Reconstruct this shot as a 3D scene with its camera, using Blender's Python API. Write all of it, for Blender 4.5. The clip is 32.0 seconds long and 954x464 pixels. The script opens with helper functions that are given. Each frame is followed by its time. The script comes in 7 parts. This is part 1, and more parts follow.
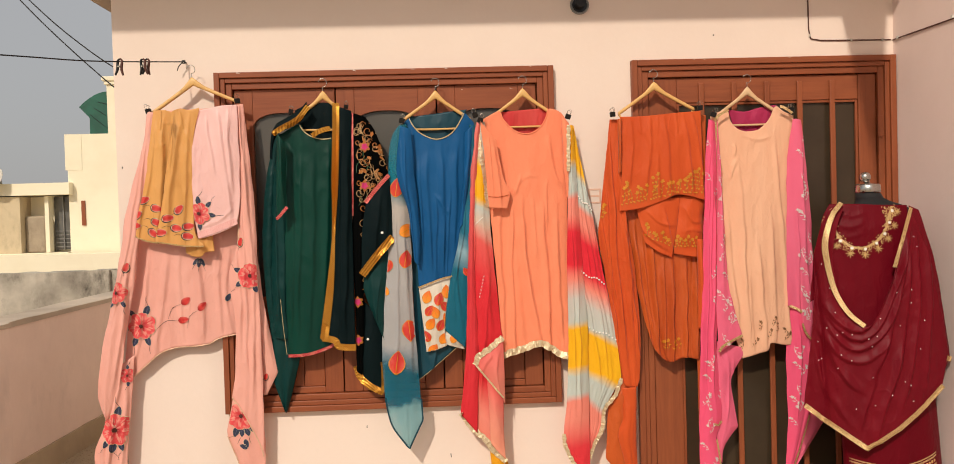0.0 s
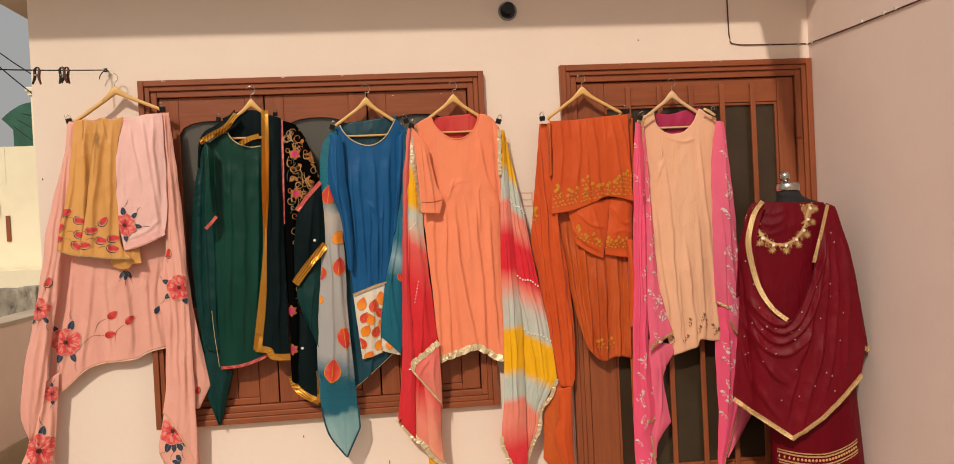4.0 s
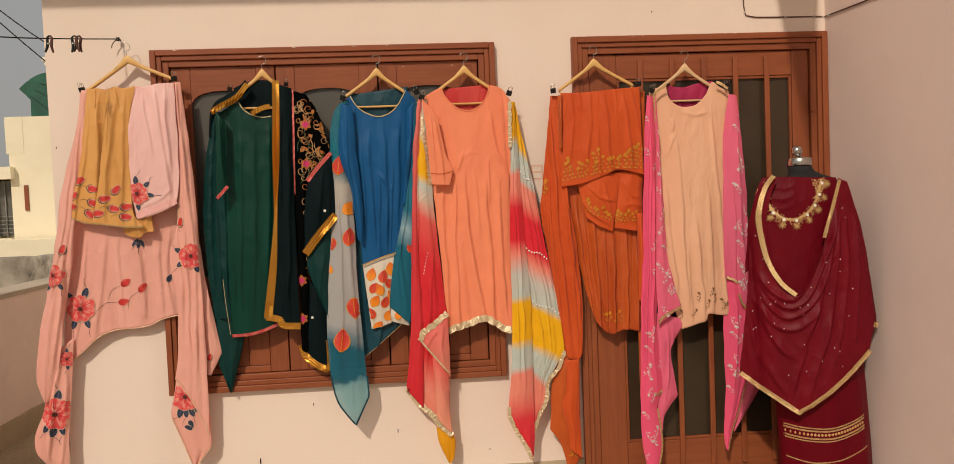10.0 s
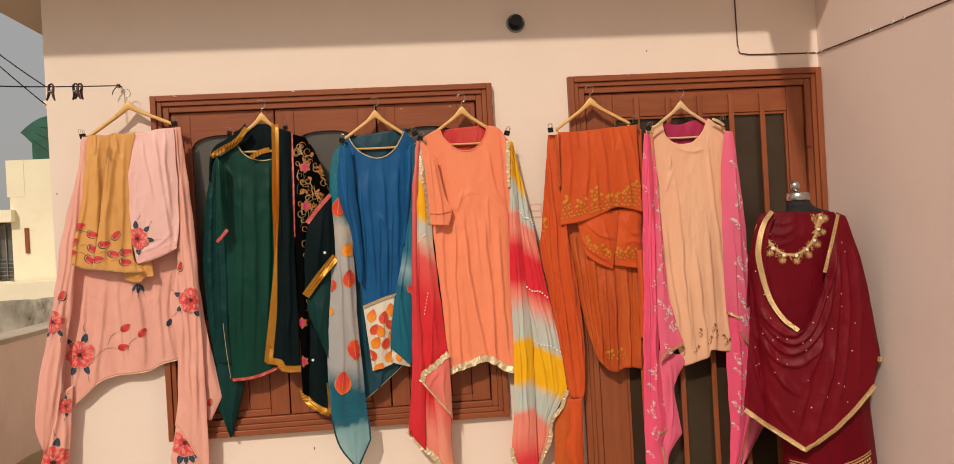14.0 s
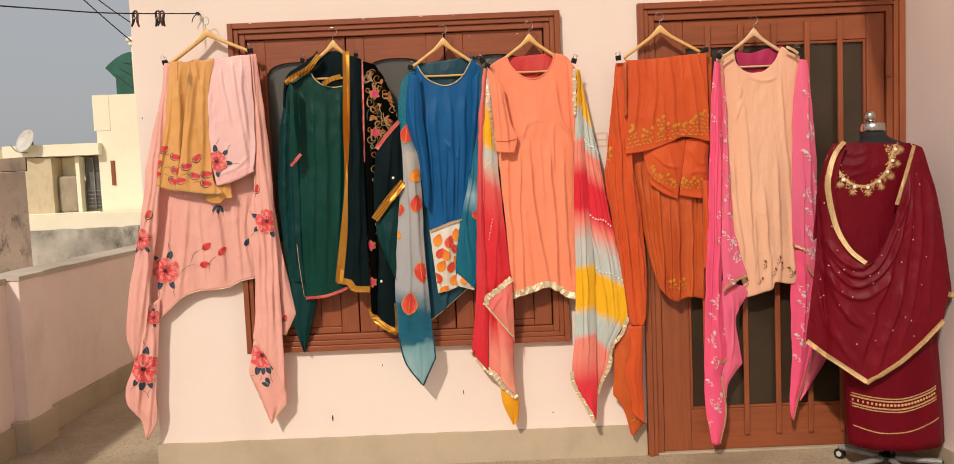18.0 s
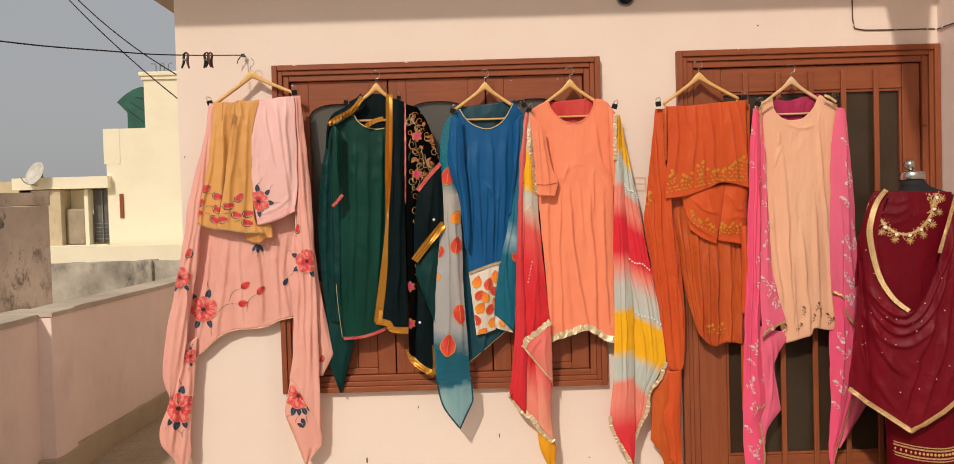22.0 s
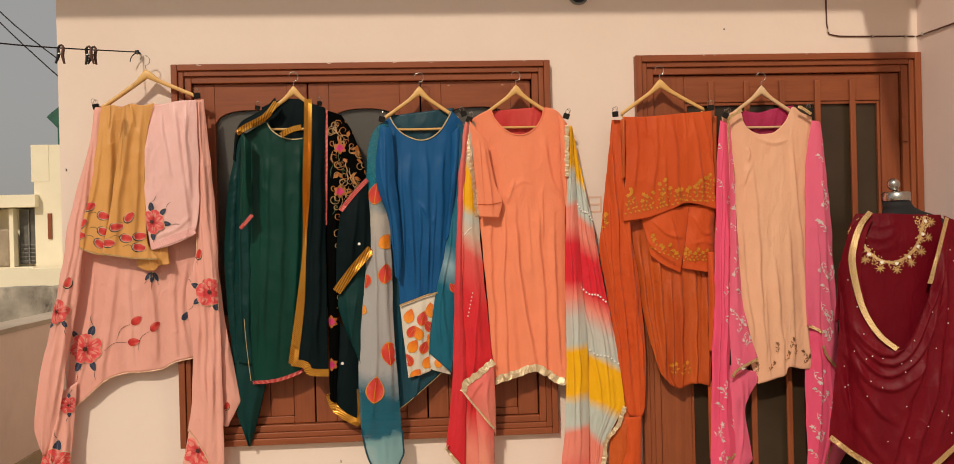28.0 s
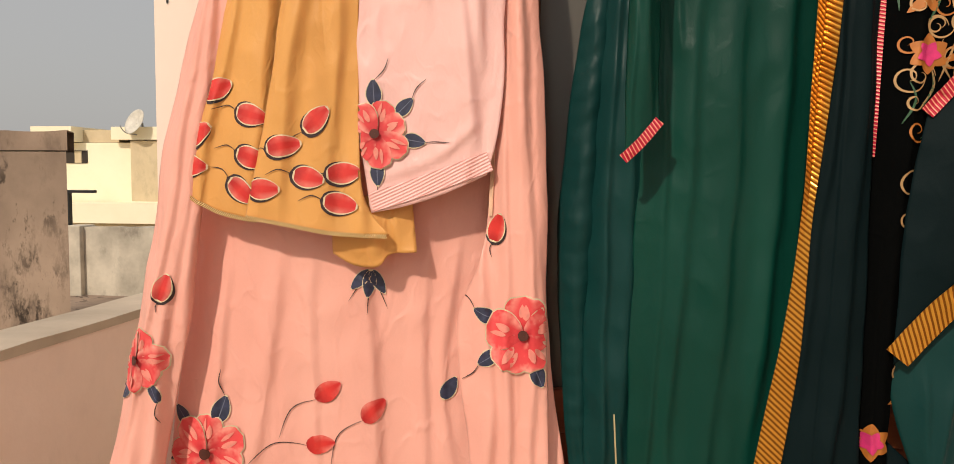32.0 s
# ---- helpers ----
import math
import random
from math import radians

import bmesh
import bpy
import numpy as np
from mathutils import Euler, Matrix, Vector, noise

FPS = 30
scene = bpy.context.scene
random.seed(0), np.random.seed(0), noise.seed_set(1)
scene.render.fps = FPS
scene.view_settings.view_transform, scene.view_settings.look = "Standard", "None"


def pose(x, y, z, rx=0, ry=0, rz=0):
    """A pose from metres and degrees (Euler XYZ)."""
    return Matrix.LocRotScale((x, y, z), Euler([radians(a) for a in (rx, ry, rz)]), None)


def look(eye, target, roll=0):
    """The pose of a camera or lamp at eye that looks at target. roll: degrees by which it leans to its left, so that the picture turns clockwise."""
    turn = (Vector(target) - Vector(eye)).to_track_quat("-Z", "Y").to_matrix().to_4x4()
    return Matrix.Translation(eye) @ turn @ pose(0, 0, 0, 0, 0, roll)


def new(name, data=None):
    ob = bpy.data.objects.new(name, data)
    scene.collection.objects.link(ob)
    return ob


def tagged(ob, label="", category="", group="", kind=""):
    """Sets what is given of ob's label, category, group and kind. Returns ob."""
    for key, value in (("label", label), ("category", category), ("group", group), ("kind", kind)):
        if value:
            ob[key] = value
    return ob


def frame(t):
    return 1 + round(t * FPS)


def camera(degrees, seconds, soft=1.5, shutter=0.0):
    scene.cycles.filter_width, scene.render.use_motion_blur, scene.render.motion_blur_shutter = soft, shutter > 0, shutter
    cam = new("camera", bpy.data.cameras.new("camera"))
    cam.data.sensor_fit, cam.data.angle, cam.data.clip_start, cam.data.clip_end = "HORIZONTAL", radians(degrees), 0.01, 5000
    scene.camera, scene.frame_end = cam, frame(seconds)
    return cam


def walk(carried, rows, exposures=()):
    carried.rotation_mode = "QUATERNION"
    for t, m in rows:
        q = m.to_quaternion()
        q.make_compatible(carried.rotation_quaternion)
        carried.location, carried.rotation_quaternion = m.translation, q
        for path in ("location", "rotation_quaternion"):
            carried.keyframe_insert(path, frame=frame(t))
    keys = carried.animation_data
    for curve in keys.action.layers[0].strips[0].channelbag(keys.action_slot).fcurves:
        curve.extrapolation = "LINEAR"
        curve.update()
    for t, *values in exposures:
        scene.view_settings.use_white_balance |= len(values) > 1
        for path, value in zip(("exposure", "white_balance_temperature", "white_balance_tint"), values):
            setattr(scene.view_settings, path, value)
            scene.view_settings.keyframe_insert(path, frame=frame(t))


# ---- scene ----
cam = camera(61.57, 32.0, soft=0.9)
PATH = [
    (0, -0.1358, -3.7669, 1.4851, -1.996, -1.240, 1.660),
    (0.5, -0.0719, -3.7612, 1.5190, -2.891, -1.674, 1.982),
    (1, -0.0111, -3.7683, 1.5202, -6.135, -1.666, 2.545),
    (1.5, -0.0224, -3.7725, 1.5081, -6.979, -1.650, 2.539),
    (2, -0.0238, -3.7911, 1.5160, -6.782, -1.868, 2.507),
    (2.5, -0.0354, -3.7979, 1.5155, -6.830, -1.781, 2.682),
    (3, -0.0488, -3.7936, 1.5083, -6.779, -1.609, 2.730),
    (3.5, -0.0469, -3.7888, 1.5090, -6.413, -1.485, 2.735),
    (4, -0.0937, -3.7855, 1.4739, -6.093, -0.903, 2.848),
    (4.5, -0.0772, -3.7945, 1.5203, -5.005, -1.584, 2.802),
    (6.5, -0.0844, -3.7946, 1.5177, -4.492, -1.319, 2.874),
    (7, -0.0871, -3.7940, 1.5045, -4.077, -0.110, 2.867),
    (7.5, -0.1016, -3.8153, 1.5125, -3.478, -0.465, 2.597),
    (8, -0.0869, -3.7838, 1.4710, -3.724, -3.515, 2.296),
    (8.5, -0.0771, -3.8007, 1.4482, -3.599, -3.406, 2.299),
    (9, -0.0920, -3.7831, 1.4203, -4.250, -2.844, 2.477),
    (9.5, -0.0631, -3.7915, 1.4686, -5.097, -3.454, 2.297),
    (10, -0.0711, -3.7960, 1.4635, -5.038, -2.709, 2.315),
    (10.5, -0.0783, -3.7999, 1.4640, -5.112, -1.791, 2.275),
    (11, -0.0737, -3.7948, 1.4736, -5.048, -1.392, 2.392),
    (11.5, -0.0775, -3.7957, 1.4688, -4.862, -1.193, 2.599),
    (12, -0.0787, -3.7956, 1.4798, -4.942, -0.461, 2.718),
    (12.5, -0.0817, -3.8029, 1.4868, -4.905, -0.502, 2.796),
    (13, -0.0850, -3.7938, 1.4603, -5.029, 0.040, 2.904),
    (13.5, -0.0693, -3.7965, 1.4832, -5.009, -0.306, 3.095),
    (15.5, -0.0673, -3.7985, 1.4851, -5.061, 0.361, 3.266),
    (16, -0.1003, -3.8070, 1.4517, -4.711, -0.887, 2.820),
    (16.5, -0.1271, -3.8127, 1.4115, -1.850, -4.007, 2.064),
    (17, -0.1064, -3.8223, 1.4204, -1.614, -4.252, 2.016),
    (17.5, -0.0678, -3.8596, 1.4356, -1.690, -4.562, 2.083),
    (18, -0.0571, -3.8678, 1.4218, -0.113, -4.202, 2.377),
    (18.5, -0.1264, -3.8672, 1.4361, 0.441, -4.285, 2.612),
    (19, -0.2303, -3.8613, 1.4513, 0.201, -3.688, 2.687),
    (19.5, -0.2396, -3.8724, 1.4557, 0.196, -2.652, 2.268),
    (20, -0.2446, -3.8791, 1.4470, 0.199, -2.290, 1.813),
    (20.5, -0.2411, -3.8819, 1.4585, 0.186, -2.207, 1.741),
    (21, -0.2399, -3.8844, 1.4595, 0.064, -2.052, 1.732),
    (21.5, -0.2513, -3.8757, 1.4557, -0.091, -1.806, 1.691),
    (22, -0.2479, -3.8771, 1.4567, -0.156, -1.604, 1.669),
    (22.5, -0.2455, -3.8749, 1.4512, -0.332, -1.469, 1.675),
    (23, -0.2527, -3.8684, 1.4350, -0.385, -1.148, 1.944),
    (23.5, -0.2174, -3.8751, 1.4544, -0.360, -1.126, 2.046),
    (24, -0.1720, -3.8694, 1.4656, -1.804, -0.992, 1.925),
    (24.5, -0.1174, -3.8680, 1.4771, -4.702, 0.134, 2.026),
    (26.5, -0.1765, -3.8243, 1.5013, -6.788, 0.249, 2.187),
    (27, -0.1718, -3.7204, 1.4612, -6.471, 0.719, 1.976),
    (27.5, -0.1363, -3.5486, 1.4685, -4.378, 0.771, 1.493),
    (28, -0.1645, -3.3933, 1.4609, -3.552, -0.150, 1.462),
    (28.5, -0.2743, -3.1495, 1.4586, -4.062, -0.341, 1.537),
    (29, -0.3151, -2.9041, 1.4380, -3.555, -2.743, 1.615),
    (29.5, -0.4022, -2.6695, 1.4757, 2.487, -4.480, 0.502),
    (30, -0.5389, -2.4062, 1.4466, 3.507, -4.191, 0.241),
    (30.5, -0.6625, -2.1153, 1.4695, 3.350, -5.012, 0.064),
    (31, -0.7161, -1.7998, 1.4692, 8.128, -4.017, -0.610),
    (31.5, -0.8682, -1.5076, 1.4995, 7.345, -5.476, 0.019),
    (32, -0.9616, -1.2537, 1.4657, 7.564, -3.931, -0.333),
]
walk(cam, [(t, pose(x, y, z, 90 + pitch, roll, yaw)) for t, x, y, z, yaw, pitch, roll in PATH],
     exposures=[(0, 0, 6350, 10), (1, -0.15, 6400, 10), (2, -0.35, 6650, 10), (3, -0.33, 6700, 10), (4, -0.21, 6600, 10), (7, 0.05, 6350, 10), (8, -0.07, 6350, 10), (9, -0.35, 6600, 10), (11, -0.33, 6650, 10), (13, -0.2, 6600, 10), (16, -0.2, 6500, 10), (17, 0.09, 6150, 10), (18, 0.01, 6150, 10), (19, -0.09, 6250, 10), (21, -0.11, 6250, 10), (23, -0.13, 6300, 10), (24, -0.27, 6600, 10), (27, -0.37, 6650, 10), (28, -0.32, 6700, 10), (29, -0.2, 6600, 10), (30, 0.23, 6200, 10), (31, 0.13, 6400, 10), (32, 0.11, 6500, 10)])

# world and light
SUN = Vector((0.44, 1.0, -0.88)).normalized()      # the way the sunlight travels
world = bpy.data.worlds.new("world")
scene.world = world
world.use_nodes = True
wn = world.node_tree.nodes
sky = wn.new("ShaderNodeTexSky")
sky.sky_type = "NISHITA"
sky.sun_disc = False
sky.sun_elevation = math.asin(-SUN.z)
sky.sun_rotation = math.atan2(-SUN.x, -SUN.y)
sky.air_density, sky.dust_density, sky.ozone_density = 1.0, 6.0, 1.0
wn["Background"].inputs["Strength"].default_value = 0.022
world.node_tree.links.new(sky.outputs[0], wn["Background"].inputs["Color"])
haze = wn.new("ShaderNodeBackground")              # even grey haze in front of the whole sky
haze.inputs["Color"].default_value, haze.inputs["Strength"].default_value = (1.0, 0.972, 0.935, 1.0), 0.375
both = wn.new("ShaderNodeAddShader")
world.node_tree.links.new(wn["Background"].outputs[0], both.inputs[0])
world.node_tree.links.new(haze.outputs[0], both.inputs[1])
world.node_tree.links.new(both.outputs[0], wn["World Output"].inputs["Surface"])
sun_data = bpy.data.lights.new("sun", "SUN")
sun_data.energy, sun_data.angle, sun_data.color = 2.60, radians(2.2), (1.0, 0.875, 0.72)
sun = new("sun", sun_data)
sun.matrix_world = look((-6, -8, 9), Vector((-6, -8, 9)) + SUN)


# materials
def lin(r, g, b):
    return tuple((c / 255 / 12.92 if c <= 10 else ((c / 255 + 0.055) / 1.055) ** 2.4) for c in (r, g, b)) + (1.0,)


class Nodes:
    """Short hand for a node tree of one material."""

    def __init__(self, name):
        self.m = bpy.data.materials.new(name)
        self.m.use_nodes = True
        self.t = self.m.node_tree
        self.b = self.t.nodes["Principled BSDF"]

    def add(self, kind, ins=(), **props):
        n = self.t.nodes.new("ShaderNode" + kind)
        for k, v in props.items():
            setattr(n, k, v)
        for k, v in dict(ins).items():
            self.put(v, n.inputs[k])
        return n

    def put(self, v, socket):
        if isinstance(v, bpy.types.NodeSocket):
            self.t.links.new(v, socket)
        else:
            socket.default_value = v

    def noise(self, scale, detail=4.0, rough=0.55, vec=None, stretch=None):
        vec = vec or self.add("TexCoord").outputs["Object"]
        if stretch:
            vec = self.add("Mapping", {"Vector": vec, "Scale": stretch}).outputs[0]
        return self.add("TexNoise", {"Vector": vec, "Scale": scale, "Detail": detail, "Roughness": rough}).outputs[0]

    def ramp(self, fac, stops, mode="LINEAR"):
        r = self.add("ValToRGB", {"Fac": fac})
        r.color_ramp.interpolation = mode
        e = r.color_ramp.elements
        while len(e) < len(stops):
            e.new(0.5)
        for el, (p, c) in zip(e, stops):
            el.position, el.color = p, c
        return r.outputs[0]

    def mix(self, fac, a, b, blend="MIX"):
        n = self.add("Mix", data_type="RGBA", blend_type=blend)
        self.put(fac, n.inputs[0]), self.put(a, n.inputs[6]), self.put(b, n.inputs[7])
        return n.outputs[2]

    def math(self, op, a, b=0.0):
        n = self.add("Math", operation=op)
        self.put(a, n.inputs[0]), self.put(b, n.inputs[1])
        return n.outputs[0]

    def bump(self, height, strength=0.3, distance=0.002):
        self.t.links.new(self.add("Bump", {"Height": height, "Strength": strength, "Distance": distance}).outputs[0], self.b.inputs["Normal"])

    def done(self, color, rough=0.6, metal=0.0, spec=None, sheen=0.0):
        self.put(color, self.b.inputs["Base Color"]), self.put(rough, self.b.inputs["Roughness"]), self.put(metal, self.b.inputs["Metallic"])
        if spec is not None:
            self.b.inputs["Specular IOR Level"].default_value = spec
        if sheen:
            self.b.inputs["Sheen Weight"].default_value = sheen
        return self.m


def shade(c, f):
    return (c[0] * f, c[1] * f, c[2] * f, 1.0)


def plaster(name, c, stain, dirt=0.35, streak=0.0, bump=0.25, mould=False):
    n = Nodes(name)
    big = n.noise(1.1, 5, 0.6)
    fine = n.noise(42, 4, 0.6)
    col = n.mix(n.ramp(big, [(0.42, (0, 0, 0, 1)), (0.75, (dirt, dirt, dirt, 1))]), c, stain)
    col = n.mix(n.ramp(fine, [(0.35, (0.05, 0.05, 0.05, 1)), (0.7, (0, 0, 0, 1))]), col, stain)
    if streak:
        st = n.ramp(n.noise(3.2, 9, 0.72, stretch=(1.3, 1.3, 0.62)), [(0.50, (0, 0, 0, 1)), (0.66, (streak, streak, streak, 1))])
        run = n.ramp(n.noise(1.5, 4, 0.6), [(0.40, (0.1, 0.1, 0.1, 1)), (0.62, (1, 1, 1, 1))])
        st = n.mix(1.0, st, run, "MULTIPLY")
        col = n.mix(st, col, shade(stain, 0.4))
    if mould:
        spots = n.ramp(n.noise(5.5, 10, 0.75, stretch=(1.5, 1.5, 0.7)), [(0.54, (0, 0, 0, 1)), (0.60, (0.9, 0.9, 0.9, 1))])
        where = n.ramp(n.noise(1.3, 3, 0.5), [(0.46, (0, 0, 0, 1)), (0.60, (1, 1, 1, 1))])
        col = n.mix(n.mix(1.0, spots, where, "MULTIPLY"), col, shade(stain, 0.22))
    n.bump(n.math("ADD", n.noise(9, 4, 0.6), n.math("MULTIPLY", fine, 0.5)), bump, 0.004)
    return n.done(col, 0.85, spec=0.25)


def wood(name, c, dark, rough=0.45, scale=7.0, vert=True, bump=0.15):
    n = Nodes(name)
    g = n.noise(scale, 8, 0.65, stretch=(6, 6, 0.5) if vert else (0.5, 6, 6))
    col = n.mix(n.ramp(g, [(0.3, (0, 0, 0, 1)), (0.75, (1, 1, 1, 1))]), dark, c)
    w = n.ramp(n.noise(3.0, 6, 0.7), [(0.52, (0, 0, 0, 1)), (0.78, (0.35, 0.35, 0.35, 1))])
    col = n.mix(w, col, shade(dark, 0.7))
    n.bump(g, bump, 0.002)
    return n.done(col, n.ramp(g, [(0.2, (rough + 0.12,) * 3 + (1,)), (0.8, (rough - 0.06,) * 3 + (1,))]), spec=0.4)


def fabric(name, c, c2=None, rough=0.55, sheen=0.15, satin=0.0, sheer=0.0, weave=900.0, vary=0.14, crush=1.0):
    """Woven cloth; satin: gloss along the fall of the threads; sheer: the share of light that goes straight through."""
    n = Nodes(name)
    c2 = c2 or shade(c, 0.8)
    fall = n.noise(3.2, 3, 0.5, stretch=(3.0, 3.0, 0.6))
    col = n.mix(n.ramp(fall, [(0.3, (0, 0, 0, 1)), (0.8, (0.7, 0.7, 0.7, 1))]), c, c2)
    fine = n.noise(weave, 2, 0.5, stretch=(1, 1, 0.35))
    col = n.mix(vary * 0.6, col, n.mix(fine, shade(c, 0.6), shade(c, 1.25)))
    wrinkles(n, fine, crush)
    m = n.done(col, rough, spec=max(0.02, 0.25 + satin), sheen=sheen)
    finish_cloth(n, col, sheer)
    return m


def wrinkles(n, fine, crush):
    """Relief of hung cloth: soft hollows, long wandering creases, short crossing ones and the weave."""
    vec = n.add("TexCoord").outputs["Object"]
    wander = n.add("TexNoise", {"Vector": vec, "Scale": 4.0, "Detail": 2.0}).outputs["Color"]
    vec = n.add("VectorMath", {0: vec, 1: n.add("VectorMath", {0: wander, 1: (0.035, 0.035, 0.035)}, operation="MULTIPLY").outputs[0]}, operation="ADD").outputs[0]
    total = n.math("MULTIPLY", n.noise(8, 2, 0.5, vec, (1.6, 1.6, 0.6)), 0.9)
    for scale, stretch, width, height in ((3.2, (3.0, 3.0, 0.7), 0.06, 0.18), (6.5, (2.2, 2.2, 0.8), 0.06, 0.18), (9.0, (1.4, 1.4, 1.0), 0.05, 0.16), (21.0, (1.3, 1.3, 0.9), 0.06, 0.06)):
        line = n.math("ABSOLUTE", n.math("SUBTRACT", n.noise(scale, 2, 0.5, vec, stretch), 0.5))
        total = n.math("ADD", total, n.math("MULTIPLY", n.ramp(line, [(0.0, (1, 1, 1, 1)), (width, (0, 0, 0, 1))], "EASE"), height * crush))
    n.bump(n.math("ADD", total, n.math("MULTIPLY", fine, 0.06)), 0.50, 0.007)


def finish_cloth(n, col, sheer):
    out = n.t.nodes["Material Output"]
    tr = n.add("BsdfTranslucent", {"Color": col})
    mx = n.add("MixShader", {0: 0.11})
    n.t.links.new(n.b.outputs[0], mx.inputs[1]), n.t.links.new(tr.outputs[0], mx.inputs[2])
    last = mx.outputs[0]
    if sheer:
        clear = n.add("BsdfTransparent", {"Color": (1, 1, 1, 1)})
        m2 = n.add("MixShader")
        n.put(sheer, m2.inputs[0])
        n.t.links.new(last, m2.inputs[1]), n.t.links.new(clear.outputs[0], m2.inputs[2])
        last = m2.outputs[0]
    n.t.links.new(last, out.inputs["Surface"])


def dyed(name, stops, axis="V", wobble=0.06, skew=0.0, rough=0.6, sheer=0.0, satin=0.0):
    """Cloth dyed in bands along its fall (V) or width (U)."""
    n = Nodes(name)
    uv = n.add("TexCoord").outputs["UV"]
    sep = n.add("SeparateXYZ", {0: uv})
    f = sep.outputs["Y" if axis == "V" else "X"]
    o = sep.outputs["X" if axis == "V" else "Y"]
    f = n.math("ADD", f, n.math("MULTIPLY", n.math("SUBTRACT", n.noise(7, 4, 0.6), 0.5), wobble * 2))
    f = n.math("ADD", f, n.math("MULTIPLY", o, skew))
    col = n.ramp(f, stops)
    fall = n.noise(5, 3, 0.5, stretch=(3.5, 3.5, 0.6))
    col = n.mix(0.10, col, n.mix(fall, (0.1, 0.1, 0.1, 1), (1, 1, 1, 1)), "OVERLAY")
    wrinkles(n, n.noise(400, 2, 0.5), 1.0)
    m = n.done(col, rough, spec=0.25 + satin, sheen=0.12)
    finish_cloth(n, col, sheer)
    return m


def plain(name, c, rough=0.5, metal=0.0, grain=60.0, amount=0.25, bump=0.1):
    n = Nodes(name)
    g = n.noise(grain, 4, 0.6)
    n.bump(g, bump, 0.001)
    return n.done(n.mix(n.ramp(g, [(0.35, (0, 0, 0, 1)), (0.7, (1, 1, 1, 1))]), shade(c, 1 - amount), c), rough, metal)


def ribbed(name, c, dark, scale=150.0, metal=0.75, rough=0.32, angle=0.5, duty=0.25):
    """Metallic braid with slanting ribs, along the ribbon's own U."""
    n = Nodes(name)
    uv = n.add("Mapping", {"Vector": n.add("TexCoord").outputs["UV"], "Rotation": (0, 0, angle)}).outputs[0]
    w = n.add("TexWave", {"Vector": uv, "Scale": scale / 3.0, "Distortion": 0.4, "Detail": 1.0}).outputs[1]
    n.bump(w, 0.6, 0.0012)
    return n.done(n.mix(n.ramp(w, [(duty, (0, 0, 0, 1)), (duty + 0.3, (1, 1, 1, 1))]), dark, c), rough, metal)


M = {}
M["wall"] = plaster("pink_wall_plaster", lin(240, 223, 210), lin(222, 199, 184), 0.35)
# the wall plaster again, slightly darker: the side wall's shade is in its colour
M["wall_side"] = plaster("pink_shaded_wall_plaster", lin(237, 217, 209), lin(216, 192, 183), 0.4)
M["parapet"] = plaster("parapet_plaster", lin(248, 226, 215), lin(206, 182, 170), 0.35, 0.15)
M["coping"] = plaster("parapet_coping_cement", lin(205, 190, 172), lin(120, 110, 98), 0.6, 0.0)
M["skirting"] = plaster("grey_cement_skirting", lin(194, 176, 150), lin(140, 126, 106), 0.6, 0.2, 0.4)
M["cream"] = plaster("cream_house_plaster", lin(245, 235, 208), lin(226, 210, 178), 0.4)
M["grey_pane"] = plain("hazy_grey_window_glass", lin(112, 110, 106), 0.25, 0.0, 4.0, 0.35, 0.02)
M["beige"] = plaster("beige_house_plaster", lin(208, 190, 158), lin(165, 148, 120), 0.6, 0.3)
M["stained"] = plaster("mould_stained_cement", lin(158, 138, 122), lin(92, 78, 68), 0.7, 0.9, 0.5, True)
M["low_tank"] = plaster("stained_tank_cement", lin(176, 160, 138), lin(96, 84, 72), 0.7, 0.6, 0.5)
M["stained_pale"] = plaster("mould_stained_whitewash", lin(216, 206, 188), lin(96, 88, 78), 0.85, 0.85, 0.5)
M["concrete"] = plaster("slab_concrete", lin(190, 172, 156), lin(130, 116, 104), 0.6)
M["brown"] = wood("brown_painted_wood", lin(156, 86, 51), lin(130, 68, 40), bump=0.08)
M["brown_h"] = wood("brown_painted_wood_rail", lin(156, 86, 51), lin(130, 68, 40), vert=False, bump=0.08)
M["beech"] = wood("varnished_beech", lin(236, 194, 126), lin(214, 164, 94), 0.35, 5.0, False, 0.05)
M["beech_pale"] = wood("pale_raw_beech", lin(232, 200, 158), lin(205, 166, 122), 0.5, 5.0, False, 0.05)
M["steel"] = plain("bright_steel", lin(200, 198, 192), 0.25, 1.0)
M["black"] = plain("black_enamel", lin(22, 22, 24), 0.35)
M["cable"] = plain("black_cable_sheath", lin(20, 19, 19), 0.6)
M["wire"] = plain("brown_wire_sheath", lin(92, 52, 40), 0.6)
# dark tone standing in for the unlit space behind openings
M["dark"] = plain("unlit_interior_dark", lin(60, 52, 46), 0.9)
M["green_tank"] = plain("green_plastic_sheet", lin(24, 98, 78), 0.5, 0.0, 3.0, 0.4)
M["grey_paint"] = plain("grey_metal_paint", lin(150, 148, 144), 0.5, 0.2)
M["dish"] = plain("white_dish_enamel", lin(214, 208, 196), 0.5, 0.0, 8.0, 0.25)


